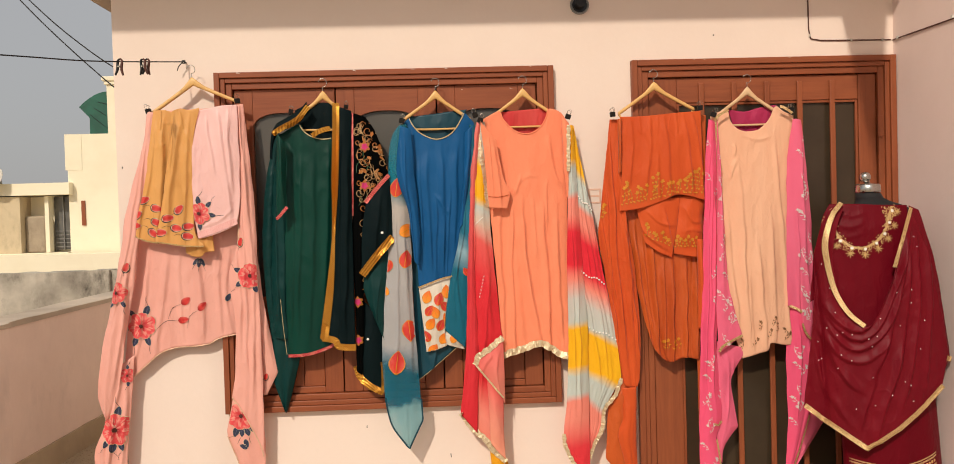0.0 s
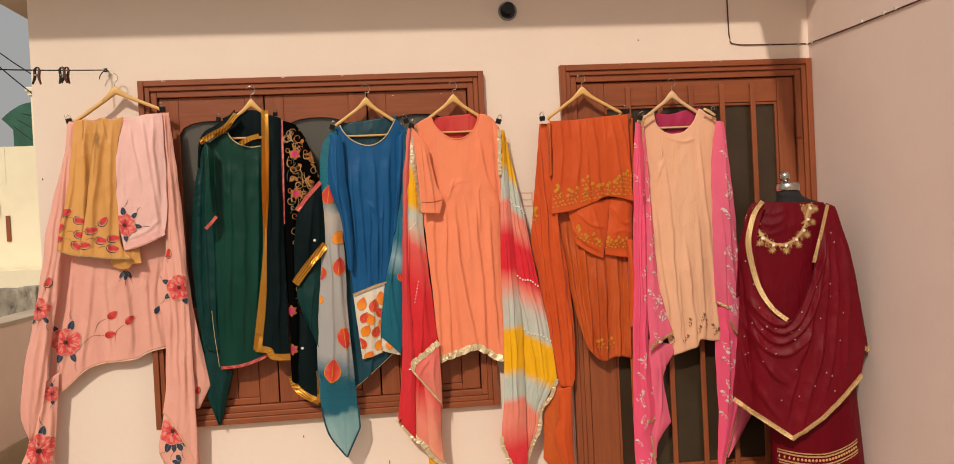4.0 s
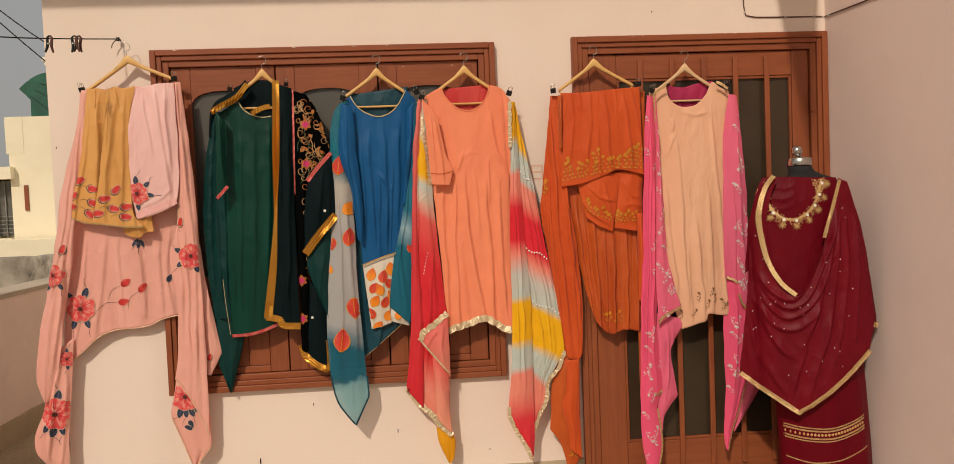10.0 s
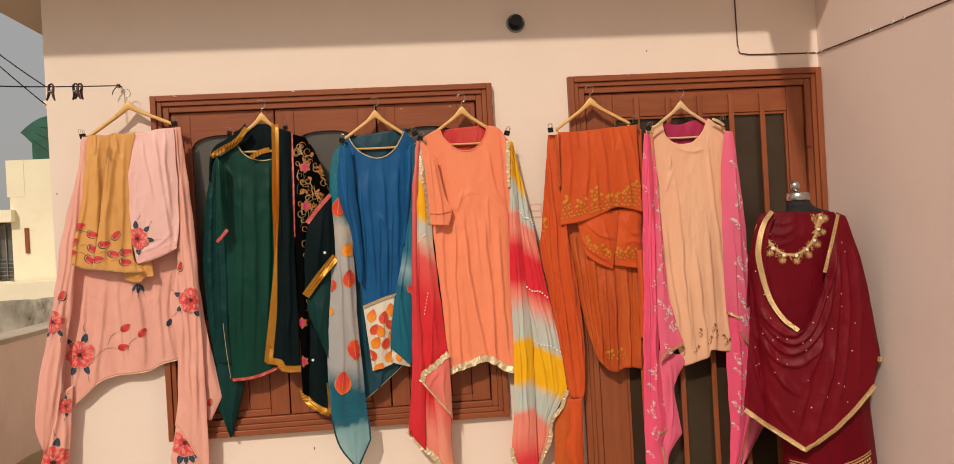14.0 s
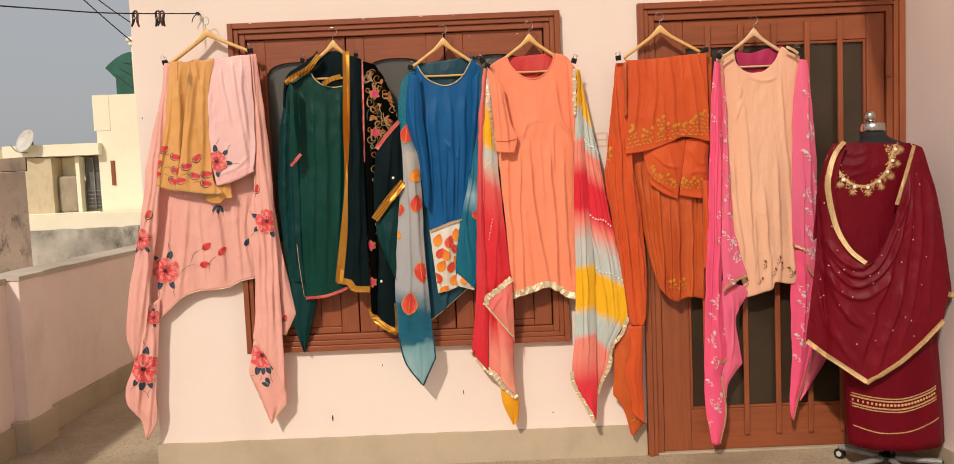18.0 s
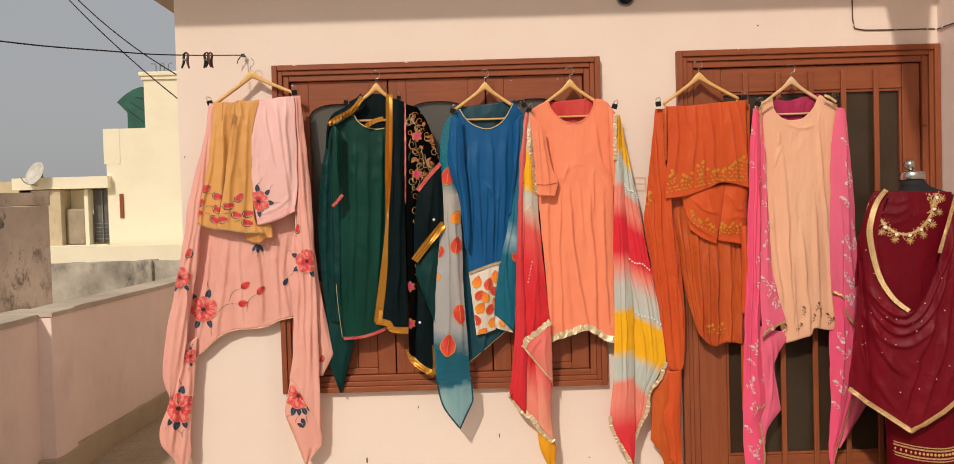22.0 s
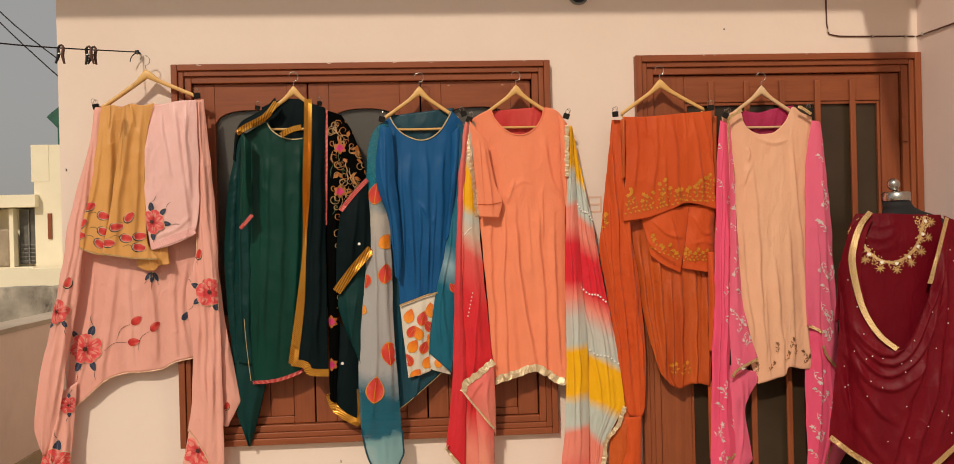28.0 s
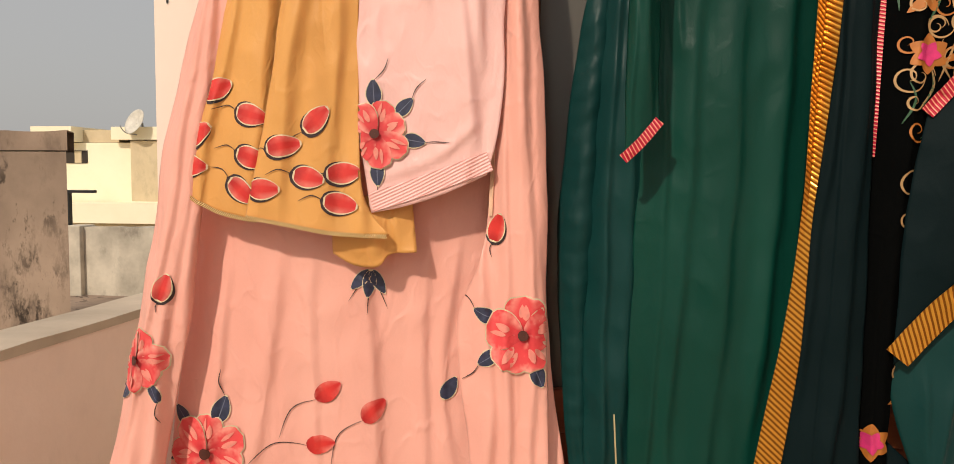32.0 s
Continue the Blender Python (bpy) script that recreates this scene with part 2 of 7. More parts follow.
def floor_material():
    n = Nodes("speckled_terrace_floor")
    chips = n.add("TexVoronoi", {"Vector": n.add("TexCoord").outputs["Object"], "Scale": 95.0})
    tone = n.ramp(n.add("SeparateColor", {0: chips.outputs["Color"]}).outputs[0], [(0.0, lin(128, 108, 88)), (0.20, lin(150, 130, 106)), (0.3, lin(184, 164, 136)), (1.0, lin(198, 178, 150))], "CONSTANT")
    edge = n.ramp(chips.outputs["Distance"], [(0.25, (1, 1, 1, 1)), (0.55, (0, 0, 0, 1))])
    col = n.mix(edge, lin(188, 172, 146), tone)
    col = n.mix(n.ramp(n.noise(1.4, 6, 0.65), [(0.38, (0, 0, 0, 1)), (0.7, (0.85, 0.85, 0.85, 1))]), col, lin(146, 126, 102))
    n.bump(n.noise(60, 4, 0.6), 0.2, 0.003)
    return n.done(col, 0.7, spec=0.3)


M["floor"] = floor_material()


def glass_material(name, tint):
    n = Nodes(name)
    n.b.inputs["Transmission Weight"].default_value = 0.45
    n.b.inputs["IOR"].default_value = 1.45
    n.bump(n.noise(3, 2, 0.5), 0.03, 0.01)
    return n.done(tint, n.ramp(n.noise(6, 4, 0.6), [(0.3, (0.12, 0.12, 0.12, 1)), (0.8, (0.3, 0.3, 0.3, 1))]))


M["glass"] = glass_material("dusty_grey_glass", (0.17, 0.155, 0.135, 1))
M["pane_dark"] = plain("dark_brown_frosted_glass", lin(66, 54, 40), 0.28, 0.0, 4.0, 0.3, 0.02)


# building blocks
def part(name, bm, mat, parent=None, label="", smooth=False, tag=None):
    """Links a bmesh as one mesh object, under a thing or a part when one is given."""
    me = bpy.data.meshes.new(name)
    if isinstance(bm, bmesh.types.BMesh):
        bmesh.ops.recalc_face_normals(bm, faces=bm.faces)
        bm.to_mesh(me)
        bm.free()
    else:
        me.from_pydata(*bm)
    for m in (mat if isinstance(mat, (list, tuple)) else [mat]):
        me.materials.append(m)
    if smooth:
        me.polygons.foreach_set("use_smooth", [True] * len(me.polygons))
    ob = new(name, me)
    if parent:
        ob.parent = parent
        if parent.type == "EMPTY":
            ob.matrix_parent_inverse = Matrix.Translation(parent.location).inverted()
    if label:
        ob["label"] = label
    return ob


def thing(name, at, label, category, group="", kind=""):
    return tagged(_at(new(name), at), label, category, group, kind)


def _at(ob, at):
    ob.location = at
    ob.empty_display_size = 0.05
    return ob


def box(bm, x0, x1, y0, y1, z0, z1, bevel=0.0):
    geo = bmesh.ops.create_cube(bm, size=1.0, matrix=Matrix.LocRotScale(((x0 + x1) / 2, (y0 + y1) / 2, (z0 + z1) / 2), None, (x1 - x0, y1 - y0, z1 - z0)))
    if bevel:
        edges = list({e for v in geo["verts"] for e in v.link_edges})
        bmesh.ops.bevel(bm, geom=edges, offset=bevel, segments=2, profile=0.5, affect="EDGES")
    return bm


def boxes(*dims, bevel=0.0):
    bm = bmesh.new()
    for d in dims:
        box(bm, *d, bevel=bevel)
    return bm


def tube(pts, r, sides=8, taper=None):
    """Verts, edges, faces of a round rod along the points."""
    pts = [Vector(p) for p in pts]
    verts, faces = [], []
    for i, p in enumerate(pts):
        d = (pts[min(i + 1, len(pts) - 1)] - pts[max(i - 1, 0)]).normalized()
        a = d.orthogonal().normalized() if i == 0 else (a - d * a.dot(d)).normalized()
        b = d.cross(a)
        rr = r if taper is None else r * taper(i / (len(pts) - 1))
        verts += [p + (a * math.cos(2 * math.pi * k / sides) + b * math.sin(2 * math.pi * k / sides)) * rr for k in range(sides)]
    for i in range(len(pts) - 1):
        for k in range(sides):
            k2 = (k + 1) % sides
            faces.append((i * sides + k, i * sides + k2, (i + 1) * sides + k2, (i + 1) * sides + k))
    faces += [tuple(range(sides))[::-1], tuple((len(pts) - 1) * sides + k for k in range(sides))]
    return verts, [], faces


def join(*pieces):
    verts, faces = [], []
    for v, _, f in pieces:
        o = len(verts)
        verts += list(v)
        faces += [tuple(i + o for i in q) for q in f]
    return verts, [], faces


def curve(pts, n):
    """n + 1 points evenly along a smooth line through the given ones."""
    p = [Vector(q) for q in pts]
    if len(p) == 2:
        return [p[0].lerp(p[1], i / n) for i in range(n + 1)]
    fine = []
    for i in range(len(p) - 1):
        a, b, c, d = p[max(i - 1, 0)], p[i], p[i + 1], p[min(i + 2, len(p) - 1)]
        if (c - b).length < 1e-6:                      # a point given twice is a sharp corner
            continue
        for k in range(12):
            t = k / 12
            fine.append(0.5 * (2 * b + (c - a) * t + (2 * a - 5 * b + 4 * c - d) * t * t + (3 * b - a - 3 * c + d) * t ** 3))
    fine.append(p[-1])
    acc = [0.0]
    for a, b in zip(fine, fine[1:]):
        acc.append(acc[-1] + (b - a).length)
    out, k = [], 0
    for i in range(n + 1):
        s = acc[-1] * i / n
        while k < len(acc) - 2 and acc[k + 1] < s:
            k += 1
        out.append(fine[k].lerp(fine[k + 1], (s - acc[k]) / max(acc[k + 1] - acc[k], 1e-9)))
    return out


# the house wall with its window and door openings
HX, RX, TOP = -1.664, 2.005, 2.75
WX0, WX1, WZ0, WZ1 = -1.2, 0.37, 0.592, 2.172
DX0, DX1, DZ1 = 0.738, 2.0, 2.187


def holed_wall(name, xs, zs, holes, y0, y1, mat):
    bm = bmesh.new()
    for a, b in zip(xs, xs[1:]):
        for c, d in zip(zs, zs[1:]):
            if not any(h[0] <= a and b <= h[1] and h[2] <= c and d <= h[3] for h in holes):
                box(bm, a, b, y0, y1, c, d)
    bmesh.ops.remove_doubles(bm, verts=bm.verts, dist=0.0005)
    seen = {}
    for f in bm.faces:
        seen.setdefault(tuple(round(c, 3) for c in f.calc_center_median()), []).append(f)
    bmesh.ops.delete(bm, geom=[f for fs in seen.values() if len(fs) > 1 for f in fs], context="FACES")
    return part(name, bm, mat)


OW = (WX0 + 0.03, WX1 - 0.03, WZ0 + 0.03, WZ1 - 0.03)
OD = (DX0 + 0.03, DX1 - 0.03, 0.0, DZ1 - 0.03)
tagged(holed_wall("wall_north", [HX, OW[0], OW[1], OD[0], OD[1], RX], [0.0, OW[2], OW[3], OD[3], 2.75],
                  [OW, OD], 0.0, 0.23, M["wall"]), "pale pink plastered house wall with hanging clothes", "wall", kind="structure")
tagged(part("wall_west", boxes((HX, HX + 0.23, 0.23, 6.0, 0.0, 2.75)), M["wall"]), "pale pink plastered side of the house", "wall", kind="structure")
tagged(part("wall_east", boxes((RX, RX + 0.23, -7.0, 0.23, 0.0, 2.75)), M["wall_side"]), "pale pink plastered side wall, its shade toned into the colour", "wall", kind="structure")
# made-up room behind the glass; its gloom is in the wall colour
tagged(part("room_shell", boxes((HX + 0.23, RX, 2.6, 2.7, 0.0, 2.75), (HX + 0.23, RX, 0.24, 2.6, 0.0, 0.02), (RX - 0.05, RX, 0.24, 2.6, 0.02, 2.7)), M["dark"]), "added dark-coloured room behind the window and door", "room", kind="structure")

# roof slab, which juts out over the front, with an added wedge near the side wall
slab = bmesh.new()
box(slab, -2.12, RX + 0.3, -0.435, 6.0, 2.752, 2.90, 0.008)
# made-up wedge, out of view, that throws the slanting shadow by the door
side = [(1.785, -0.436), (1.567, -0.436), (1.335, -1.33), (1.345, -1.33)]
low = [slab.verts.new((x, y, 2.752)) for x, y in side]
high = [slab.verts.new((x, y, 2.90)) for x, y in side]
slab.faces.new(low), slab.faces.new(high[::-1])
for i in range(len(side)):
    j = (i + 1) % len(side)
    slab.faces.new((low[i], high[i], high[j], low[j]))
tagged(part("ceiling", slab, M["concrete"]), "plain concrete roof slab jutting out over the wall, with an added unseen wedge", "roof slab", kind="structure")

# terrace floor, one sheet, and the ground far below it
tagged(part("floor", boxes((-2.84, 2.4, -8.0, 7.0, -0.15, 0.0)), M["floor"]), "worn speckled cement terrace floor", "floor", kind="structure")
tagged(part("ground", boxes((-400, 400, -400, 600, -7.2, -7.0)), M["beige"]), "dusty beige ground between the houses", "ground", kind="structure")

# skirting along the house wall
sk = thing("baseboard", (0, 0, 0), "rough grey cement skirting along the pink wall", "skirting", kind="structure")


def rough_block(dims, seed, amount=0.004, n=14):
    """A cement block with an uneven upper arris."""
    x0, x1, y0, y1, z0, z1 = dims
    bm = bmesh.new()
    box(bm, *dims)
    long_x = x1 - x0 > y1 - y0
    cuts = [e for e in bm.edges if abs((e.verts[0].co - e.verts[1].co)[0 if long_x else 1]) > 1e-4]
    bmesh.ops.subdivide_edges(bm, edges=cuts, cuts=n, use_grid_fill=True)
    for v in bm.verts:
        if v.co.z > z1 - 1e-4:
            k = noise.noise(v.co * 6 + Vector((seed, 0, 0)))
            v.co.z += amount * 1.5 * k
            v.co += Vector((0, amount * noise.noise(v.co * 9), 0)) if long_x else Vector((amount * noise.noise(v.co * 9), 0, 0))
    return bm


part("skirting_board", rough_block((HX - 0.012, DX0 - 0.004, -0.014, -0.0005, 0.0005, 0.155), 1, n=40), M["skirting"], sk)
part("skirting_board", rough_block((HX - 0.012, HX - 0.0005, 0.0, 5.9, 0.0005, 0.155), 2, n=30), M["skirting"], sk)
part("skirting_board", rough_block((RX - 0.014, RX - 0.0005, -6.9, -0.06, 0.0005, 0.11), 3, n=50), M["skirting"], sk)

# parapet with a pillar
pp = thing("parapet", (-2.74, 0, 0), "waist-high plastered terrace parapet with cement coping", "parapet", kind="structure")
part("wall", boxes((-2.82, -2.634, -7.0, 6.8, 0.0005, 0.925)), M["parapet"], pp)
part("coping", rough_block((-2.84, -2.622, -7.0, 6.8, 0.926, 0.958), 5, 0.003, 70), M["coping"], pp)
part("skirting_board", rough_block((-2.633, -2.612, 0.691, 6.8, 0.0005, 0.15), 6, n=40), M["skirting"], pp)
part("skirting_board", rough_block((-2.633, -2.612, -7.0, 0.394, 0.0005, 0.15), 7, n=40), M["skirting"], pp)
part("pillar", boxes((-2.86, -2.555, 0.445, 0.68, 0.0005, 0.944), bevel=0.006), M["parapet"], pp)
part("pillar_cap", rough_block((-2.86, -2.548, 0.438, 0.69, 0.945, 0.966), 8, 0.002), M["coping"], pp)
part("pillar_plinth", rough_block((-2.632, -2.535, 0.395, 0.690, 0.0005, 0.170), 9, 0.006), M["skirting"], pp)


# window with three leaves
def moulding(name, x0, x1, z0, z1, widths, depths, mat, parent, bottom=True):
    """A stepped frame round an opening: bars butted at the corners."""
    o = 0.0
    for w, d in zip(widths, depths):
        a, b, c, e = x0 + o, x1 - o, z0 + (o if bottom else 0.0), z1 - o
        part(name, boxes((a, a + w, d, 0.1, c, e), bevel=0.003), mat[0], parent)
        part(name, boxes((b - w, b, d, 0.1, c, e), bevel=0.003), mat[0], parent)
        part(name, boxes((a + w + 0.0003, b - w - 0.0003, d, 0.1, e - w, e), bevel=0.003), mat[1], parent)
        if bottom:
            part(name, boxes((a + w + 0.0003, b - w - 0.0003, d, 0.1, c, c + w), bevel=0.003), mat[1], parent)
        o += w + 0.0004


BR = (M["brown"], M["brown_h"])
win = thing("window_1", ((WX0 + WX1) / 2, 0.0, WZ0), "closed brown wooden window with three arched panes", "window", kind="structure")
moulding("window_frame", WX0, WX1, WZ0, WZ1, (0.026, 0.022, 0.028), (-0.035, -0.026, -0.016), BR, win)


def arch_rail(x0, x1, z0, z1, rise, y0, y1):
    """A top rail whose lower edge is a flat arch."""
    n = 20
    top, low = [], []
    for i in range(n + 1):
        u = i / n
        x = x0 + (x1 - x0) * u
        s = max(0.0, 1 - abs(2 * u - 1) ** 2.6)
        low.append((x, z0 + rise * s ** 0.6))
        top.append((x, z1))
    verts = [(x, y0, z) for x, z in low + top] + [(x, y1, z) for x, z in low + top]
    m, h = n + 1, 2 * (n + 1)
    faces = []
    for i in range(n):
        faces += [(i, i + 1, m + i + 1, m + i), (h + i, h + m + i, h + m + i + 1, h + i + 1), (i, h + i, h + i + 1, i + 1), (m + i, m + i + 1, h + m + i + 1, h + m + i)]
    faces += [(0, m, h + m, h), (n, h + n, h + m + n, m + n)]
    return verts, [], faces


LX0, LX1, LZ0, LZ1 = WX0 + 0.079, WX1 - 0.079, WZ0 + 0.079, WZ1 - 0.079
lw = (LX1 - LX0) / 3
for k in range(3):
    a, b = LX0 + k * lw + 0.003, LX0 + (k + 1) * lw - 0.003
    leaf = part("window_leaf", boxes((a, a + 0.085, 0.0, 0.04, LZ0, LZ1), bevel=0.003), M["brown"], win, "brown wooden leaf with an arched pane")
    part("stile", boxes((b - 0.085, b, 0.0, 0.04, LZ0, LZ1), bevel=0.003), M["brown"], leaf)
    part("arched_rail", arch_rail(a + 0.0855, b - 0.0855, 1.93, LZ1, 0.055, 0.001, 0.039), M["brown_h"], leaf)
    part("rail", boxes((a + 0.0855, b - 0.0855, 0.001, 0.039, 1.06, 1.13), bevel=0.003), M["brown_h"], leaf)
    part("rail", boxes((a + 0.0855, b - 0.0855, 0.001, 0.039, LZ0, LZ0 + 0.03), bevel=0.003), M["brown_h"], leaf)
    part("pane", boxes((a + 0.086, b - 0.086, 0.018, 0.023, 1.12, 1.99)), M["glass"], leaf, "dusty grey glass pane").visible_shadow = False
    pw = (b - a - 0.172) / 3
    for j in range(3):
        x = a + 0.0858 + j * pw
        part("board", boxes((x + 0.001, x + pw - 0.001, 0.006 + 0.002 * (j % 2), 0.034, LZ0 + 0.031, 1.059), bevel=0.003), M["brown"], leaf)
    part("hinge", boxes((a + 0.002, a + 0.02, -0.004, -0.0005, 1.75, 1.83), bevel=0.001), M["brown"], leaf)


# door beside the side wall
door = thing("door_1", ((DX0 + DX1) / 2, 0.0, 0.0), "closed brown wooden door with tall glass and upright bars", "door", kind="structure")
moulding("door_frame", DX0, DX1, 0.001, DZ1, (0.028, 0.022, 0.03), (-0.034, -0.024, -0.014), BR, door, bottom=False)
da, db, dt = DX0 + 0.084, DX1 - 0.084, DZ1 - 0.084
leaf = part("door_leaf", boxes((da, da + 0.135, 0.0, 0.045, 0.012, dt), bevel=0.004), M["brown"], door)
part("stile", boxes((db - 0.085, db, 0.0, 0.045, 0.012, dt), bevel=0.004), M["brown"], leaf)
part("rail", boxes((da + 0.1355, db - 0.0855, 0.001, 0.044, 1.985, dt), bevel=0.004), M["brown_h"], leaf)
part("rail", boxes((da + 0.1355, db - 0.0855, 0.001, 0.044, 0.012, 0.215), bevel=0.004), M["brown_h"], leaf)
part("pane", boxes((da + 0.1355, db - 0.0855, 0.02, 0.03, 0.216, 1.984)), M["pane_dark"], leaf, "dark brown glass pane")
for a, b, c, d in ((da + 0.136, da + 0.148, 0.216, 1.984), (db - 0.098, db - 0.086, 0.216, 1.984), (da + 0.1485, db - 0.0985, 0.216, 0.228), (da + 0.1485, db - 0.0985, 1.972, 1.984)):
    part("glazing_bead", boxes((a, b, 0.006, 0.0195, c, d), bevel=0.002), M["brown"], leaf)
for k in range(5):
    x = 1.072 + 0.157 * k
    part("upright_bar", boxes((x - 0.013, x + 0.013, -0.014, -0.0005, 0.085, 2.075), bevel=0.004), M["brown"], leaf)
part("threshold", boxes((DX0 + 0.03, DX1 - 0.03, -0.02, 0.1, 0.0005, 0.011), bevel=0.002), M["skirting"], door)
for z in (0.35, 1.1, 1.85):
    part("hinge", boxes((db - 0.004, db + 0.02, -0.0245, -0.0145, z - 0.05, z + 0.05), bevel=0.002), M["brown"], door)


# cloth: patches between four edges, with folds that run down them
from mathutils.bvhtree import BVHTree

SURF = {}


def folded(verts, creases):
    """How far folds lift a cloth: each is (height, reach, points); its far side, to the right as it runs down, falls off steeply."""
    total = np.zeros(len(verts))
    p = verts[:, (0, 2)]
    for height, reach, *pts in creases:
        path = curve([(x, 0, z) for x, z in pts], 24)
        sway = 0.009 * min(1.0, (path[-1] - path[0]).length / 0.4)
        line = np.array([(q.x + sway * noise.noise(Vector((q.z * 7, q.x * 3, height * 900))), q.z) for q in path])
        swell = np.array([0.85 + 0.6 * noise.noise(Vector((q.x * 2, q.z * 4.5, reach * 700 + height * 400))) for q in path])
        a, d = line[:-1], line[1:] - line[:-1]
        k = np.clip(((p[:, None] - a) * d).sum(2) / (d * d).sum(1), 0, 1)
        gap = p[:, None] - a - k[..., None] * d
        far = (gap ** 2).sum(2)
        best, row = far.argmin(1), np.arange(len(p))
        side = -d[best, 1] * gap[row, best, 0] + d[best, 0] * gap[row, best, 1]
        s = (best + k[row, best]) / len(a)
        wide = abs(reach) * np.where(side * reach > 0, 0.55, 1.6)
        ends = np.clip(np.minimum(s, 1 - s) / 0.26, 0, 1)
        swollen = np.interp(s * len(a), np.arange(len(path)), swell)
        total += 1.25 * height * swollen * ends * ends * (3 - 2 * ends) * np.exp(-far[row, best] / wide ** 2)
    return total


def cloth(name, parent, mat, y, left, right, top=(), bottom=(), folds=5, amp=0.010, seed=0, bulge=0.02, nu=44, nv=90, label="", depth=None, crumple=0.004, gather=0.35, thick=0.0014, creases=()):
    """A hanging patch of cloth. The edges are (x, z) lines in the wall's plane; folds deepen from top to bottom."""
    nu, nv = int(nu * 1.3), int(nv * 1.25)
    if creases:
        span = max(abs(b[0] - a[0]) for a in left for b in right if abs(a[1] - b[1]) < 0.25)
        nu = max(nu, int(span / 0.0042))
    L, R = curve([(x, 0, z) for x, z in left], nv), curve([(x, 0, z) for x, z in right], nv)
    for j in range(2, nv - 1):
        L[j].x += 0.0030 * noise.noise(Vector((L[j].z * 11, seed, 1.0)))
        R[j].x += 0.0030 * noise.noise(Vector((R[j].z * 11, seed, 9.0)))
    T = curve([L[0]] + [(x, 0, z) for x, z in top] + [R[0]], nu)
    B = curve([L[-1]] + [(x, 0, z) for x, z in bottom] + [R[-1]], nu)
    verts, uvs = [], []
    ph = [seed * 1.7 + k * 2.1 for k in range(4)]
    for j in range(nv + 1):
        v = j / nv
        for i in range(nu + 1):
            u = i / nu
            p = L[j] * (1 - u) + R[j] * u + T[i] * (1 - v) + B[i] * v - (L[0] * (1 - u) * (1 - v) + R[0] * u * (1 - v) + L[-1] * (1 - u) * v + R[-1] * u * v)
            w = u + (0.75 / folds) * noise.noise(Vector((u * folds * 0.9, v * 0.8, seed * 3.1))) + 0.05 * v * math.sin(seed * 2.0)
            big = 0.45 + 0.9 * noise.noise(Vector((u * folds * 0.8 + 7, v * 2.2, seed * 1.3)))
            f = big * math.sin(2 * math.pi * folds * w + ph[0]) + 0.45 * noise.noise(Vector((u * folds * 2.6, v * 1.5, seed + 5.0)))
            ridge = 1 - 2.2 * abs(noise.noise(Vector((w * folds * 1.9 + 3, v * 0.9, seed * 2.7))))
            cusp = (abs(math.sin(math.pi * folds * w + ph[1])) ** 1.05 - 0.55) * (0.6 + 0.9 * big)
            f = 0.5 * (f - 0.3 * f * f) + 0.5 * ridge * abs(ridge) + 0.95 * cusp
            if creases:
                f = 0.75 * noise.noise(Vector((w * folds * 0.9, v * 0.9, seed * 1.9))) + 0.35 * noise.noise(Vector((w * folds * 2.3, v * 1.6, seed * 0.7)))
            g = gather + (1 - gather) * v
            wr = noise.noise(Vector((p.x * 9, p.z * 5, seed * 2.3))) + 0.5 * noise.noise(Vector((p.x * 23, p.z * 14, seed))) + 0.35 * (1 - 2.4 * abs(noise.noise(Vector((p.x * 17 + p.z * 6, p.z * 10 - p.x * 7, seed * 1.1)))))
            yy = y - 1.25 * amp * f * g - bulge * math.sin(math.pi * u) * (0.4 + 0.6 * math.sin(math.pi * min(1, v * 1.1))) - crumple * wr
            if depth:
                yy = depth(p.x, p.z) - amp * f * g - crumple * wr
            verts.append((p.x, min(yy, -0.003), p.z))
            uvs.append((u, 1 - v))
    faces = []
    for j in range(nv):
        for i in range(nu):
            a = j * (nu + 1) + i
            faces.append((a, a + nu + 1, a + nu + 2, a + 1))
    if creases:
        rise = folded(np.array(verts), creases)
        verts = [(x, min(y - h, -0.003), z) for (x, y, z), h in zip(verts, rise)]
    ob = part(name, (verts, [], faces), mat, parent, label, smooth=True)
    lay = ob.data.uv_layers.new(name="UVMap")
    idx = np.zeros(len(ob.data.loops), dtype=np.int32)
    ob.data.loops.foreach_get("vertex_index", idx)
    lay.data.foreach_set("uv", np.array(uvs, dtype=np.float32)[idx].ravel())
    sol = ob.modifiers.new("thickness", "SOLIDIFY")
    sol.thickness, sol.offset = thick, -1
    SURF[ob.name] = BVHTree.FromPolygons(verts, faces)
    return ob


def on(ob, x, z):
    """How far out the front of a cloth hangs at (x, z), or nothing past its edge."""
    hit = SURF[ob.name].ray_cast(Vector((x, -3, z)), Vector((0, 1, 0)))
    return hit[0].y if hit[0] else None


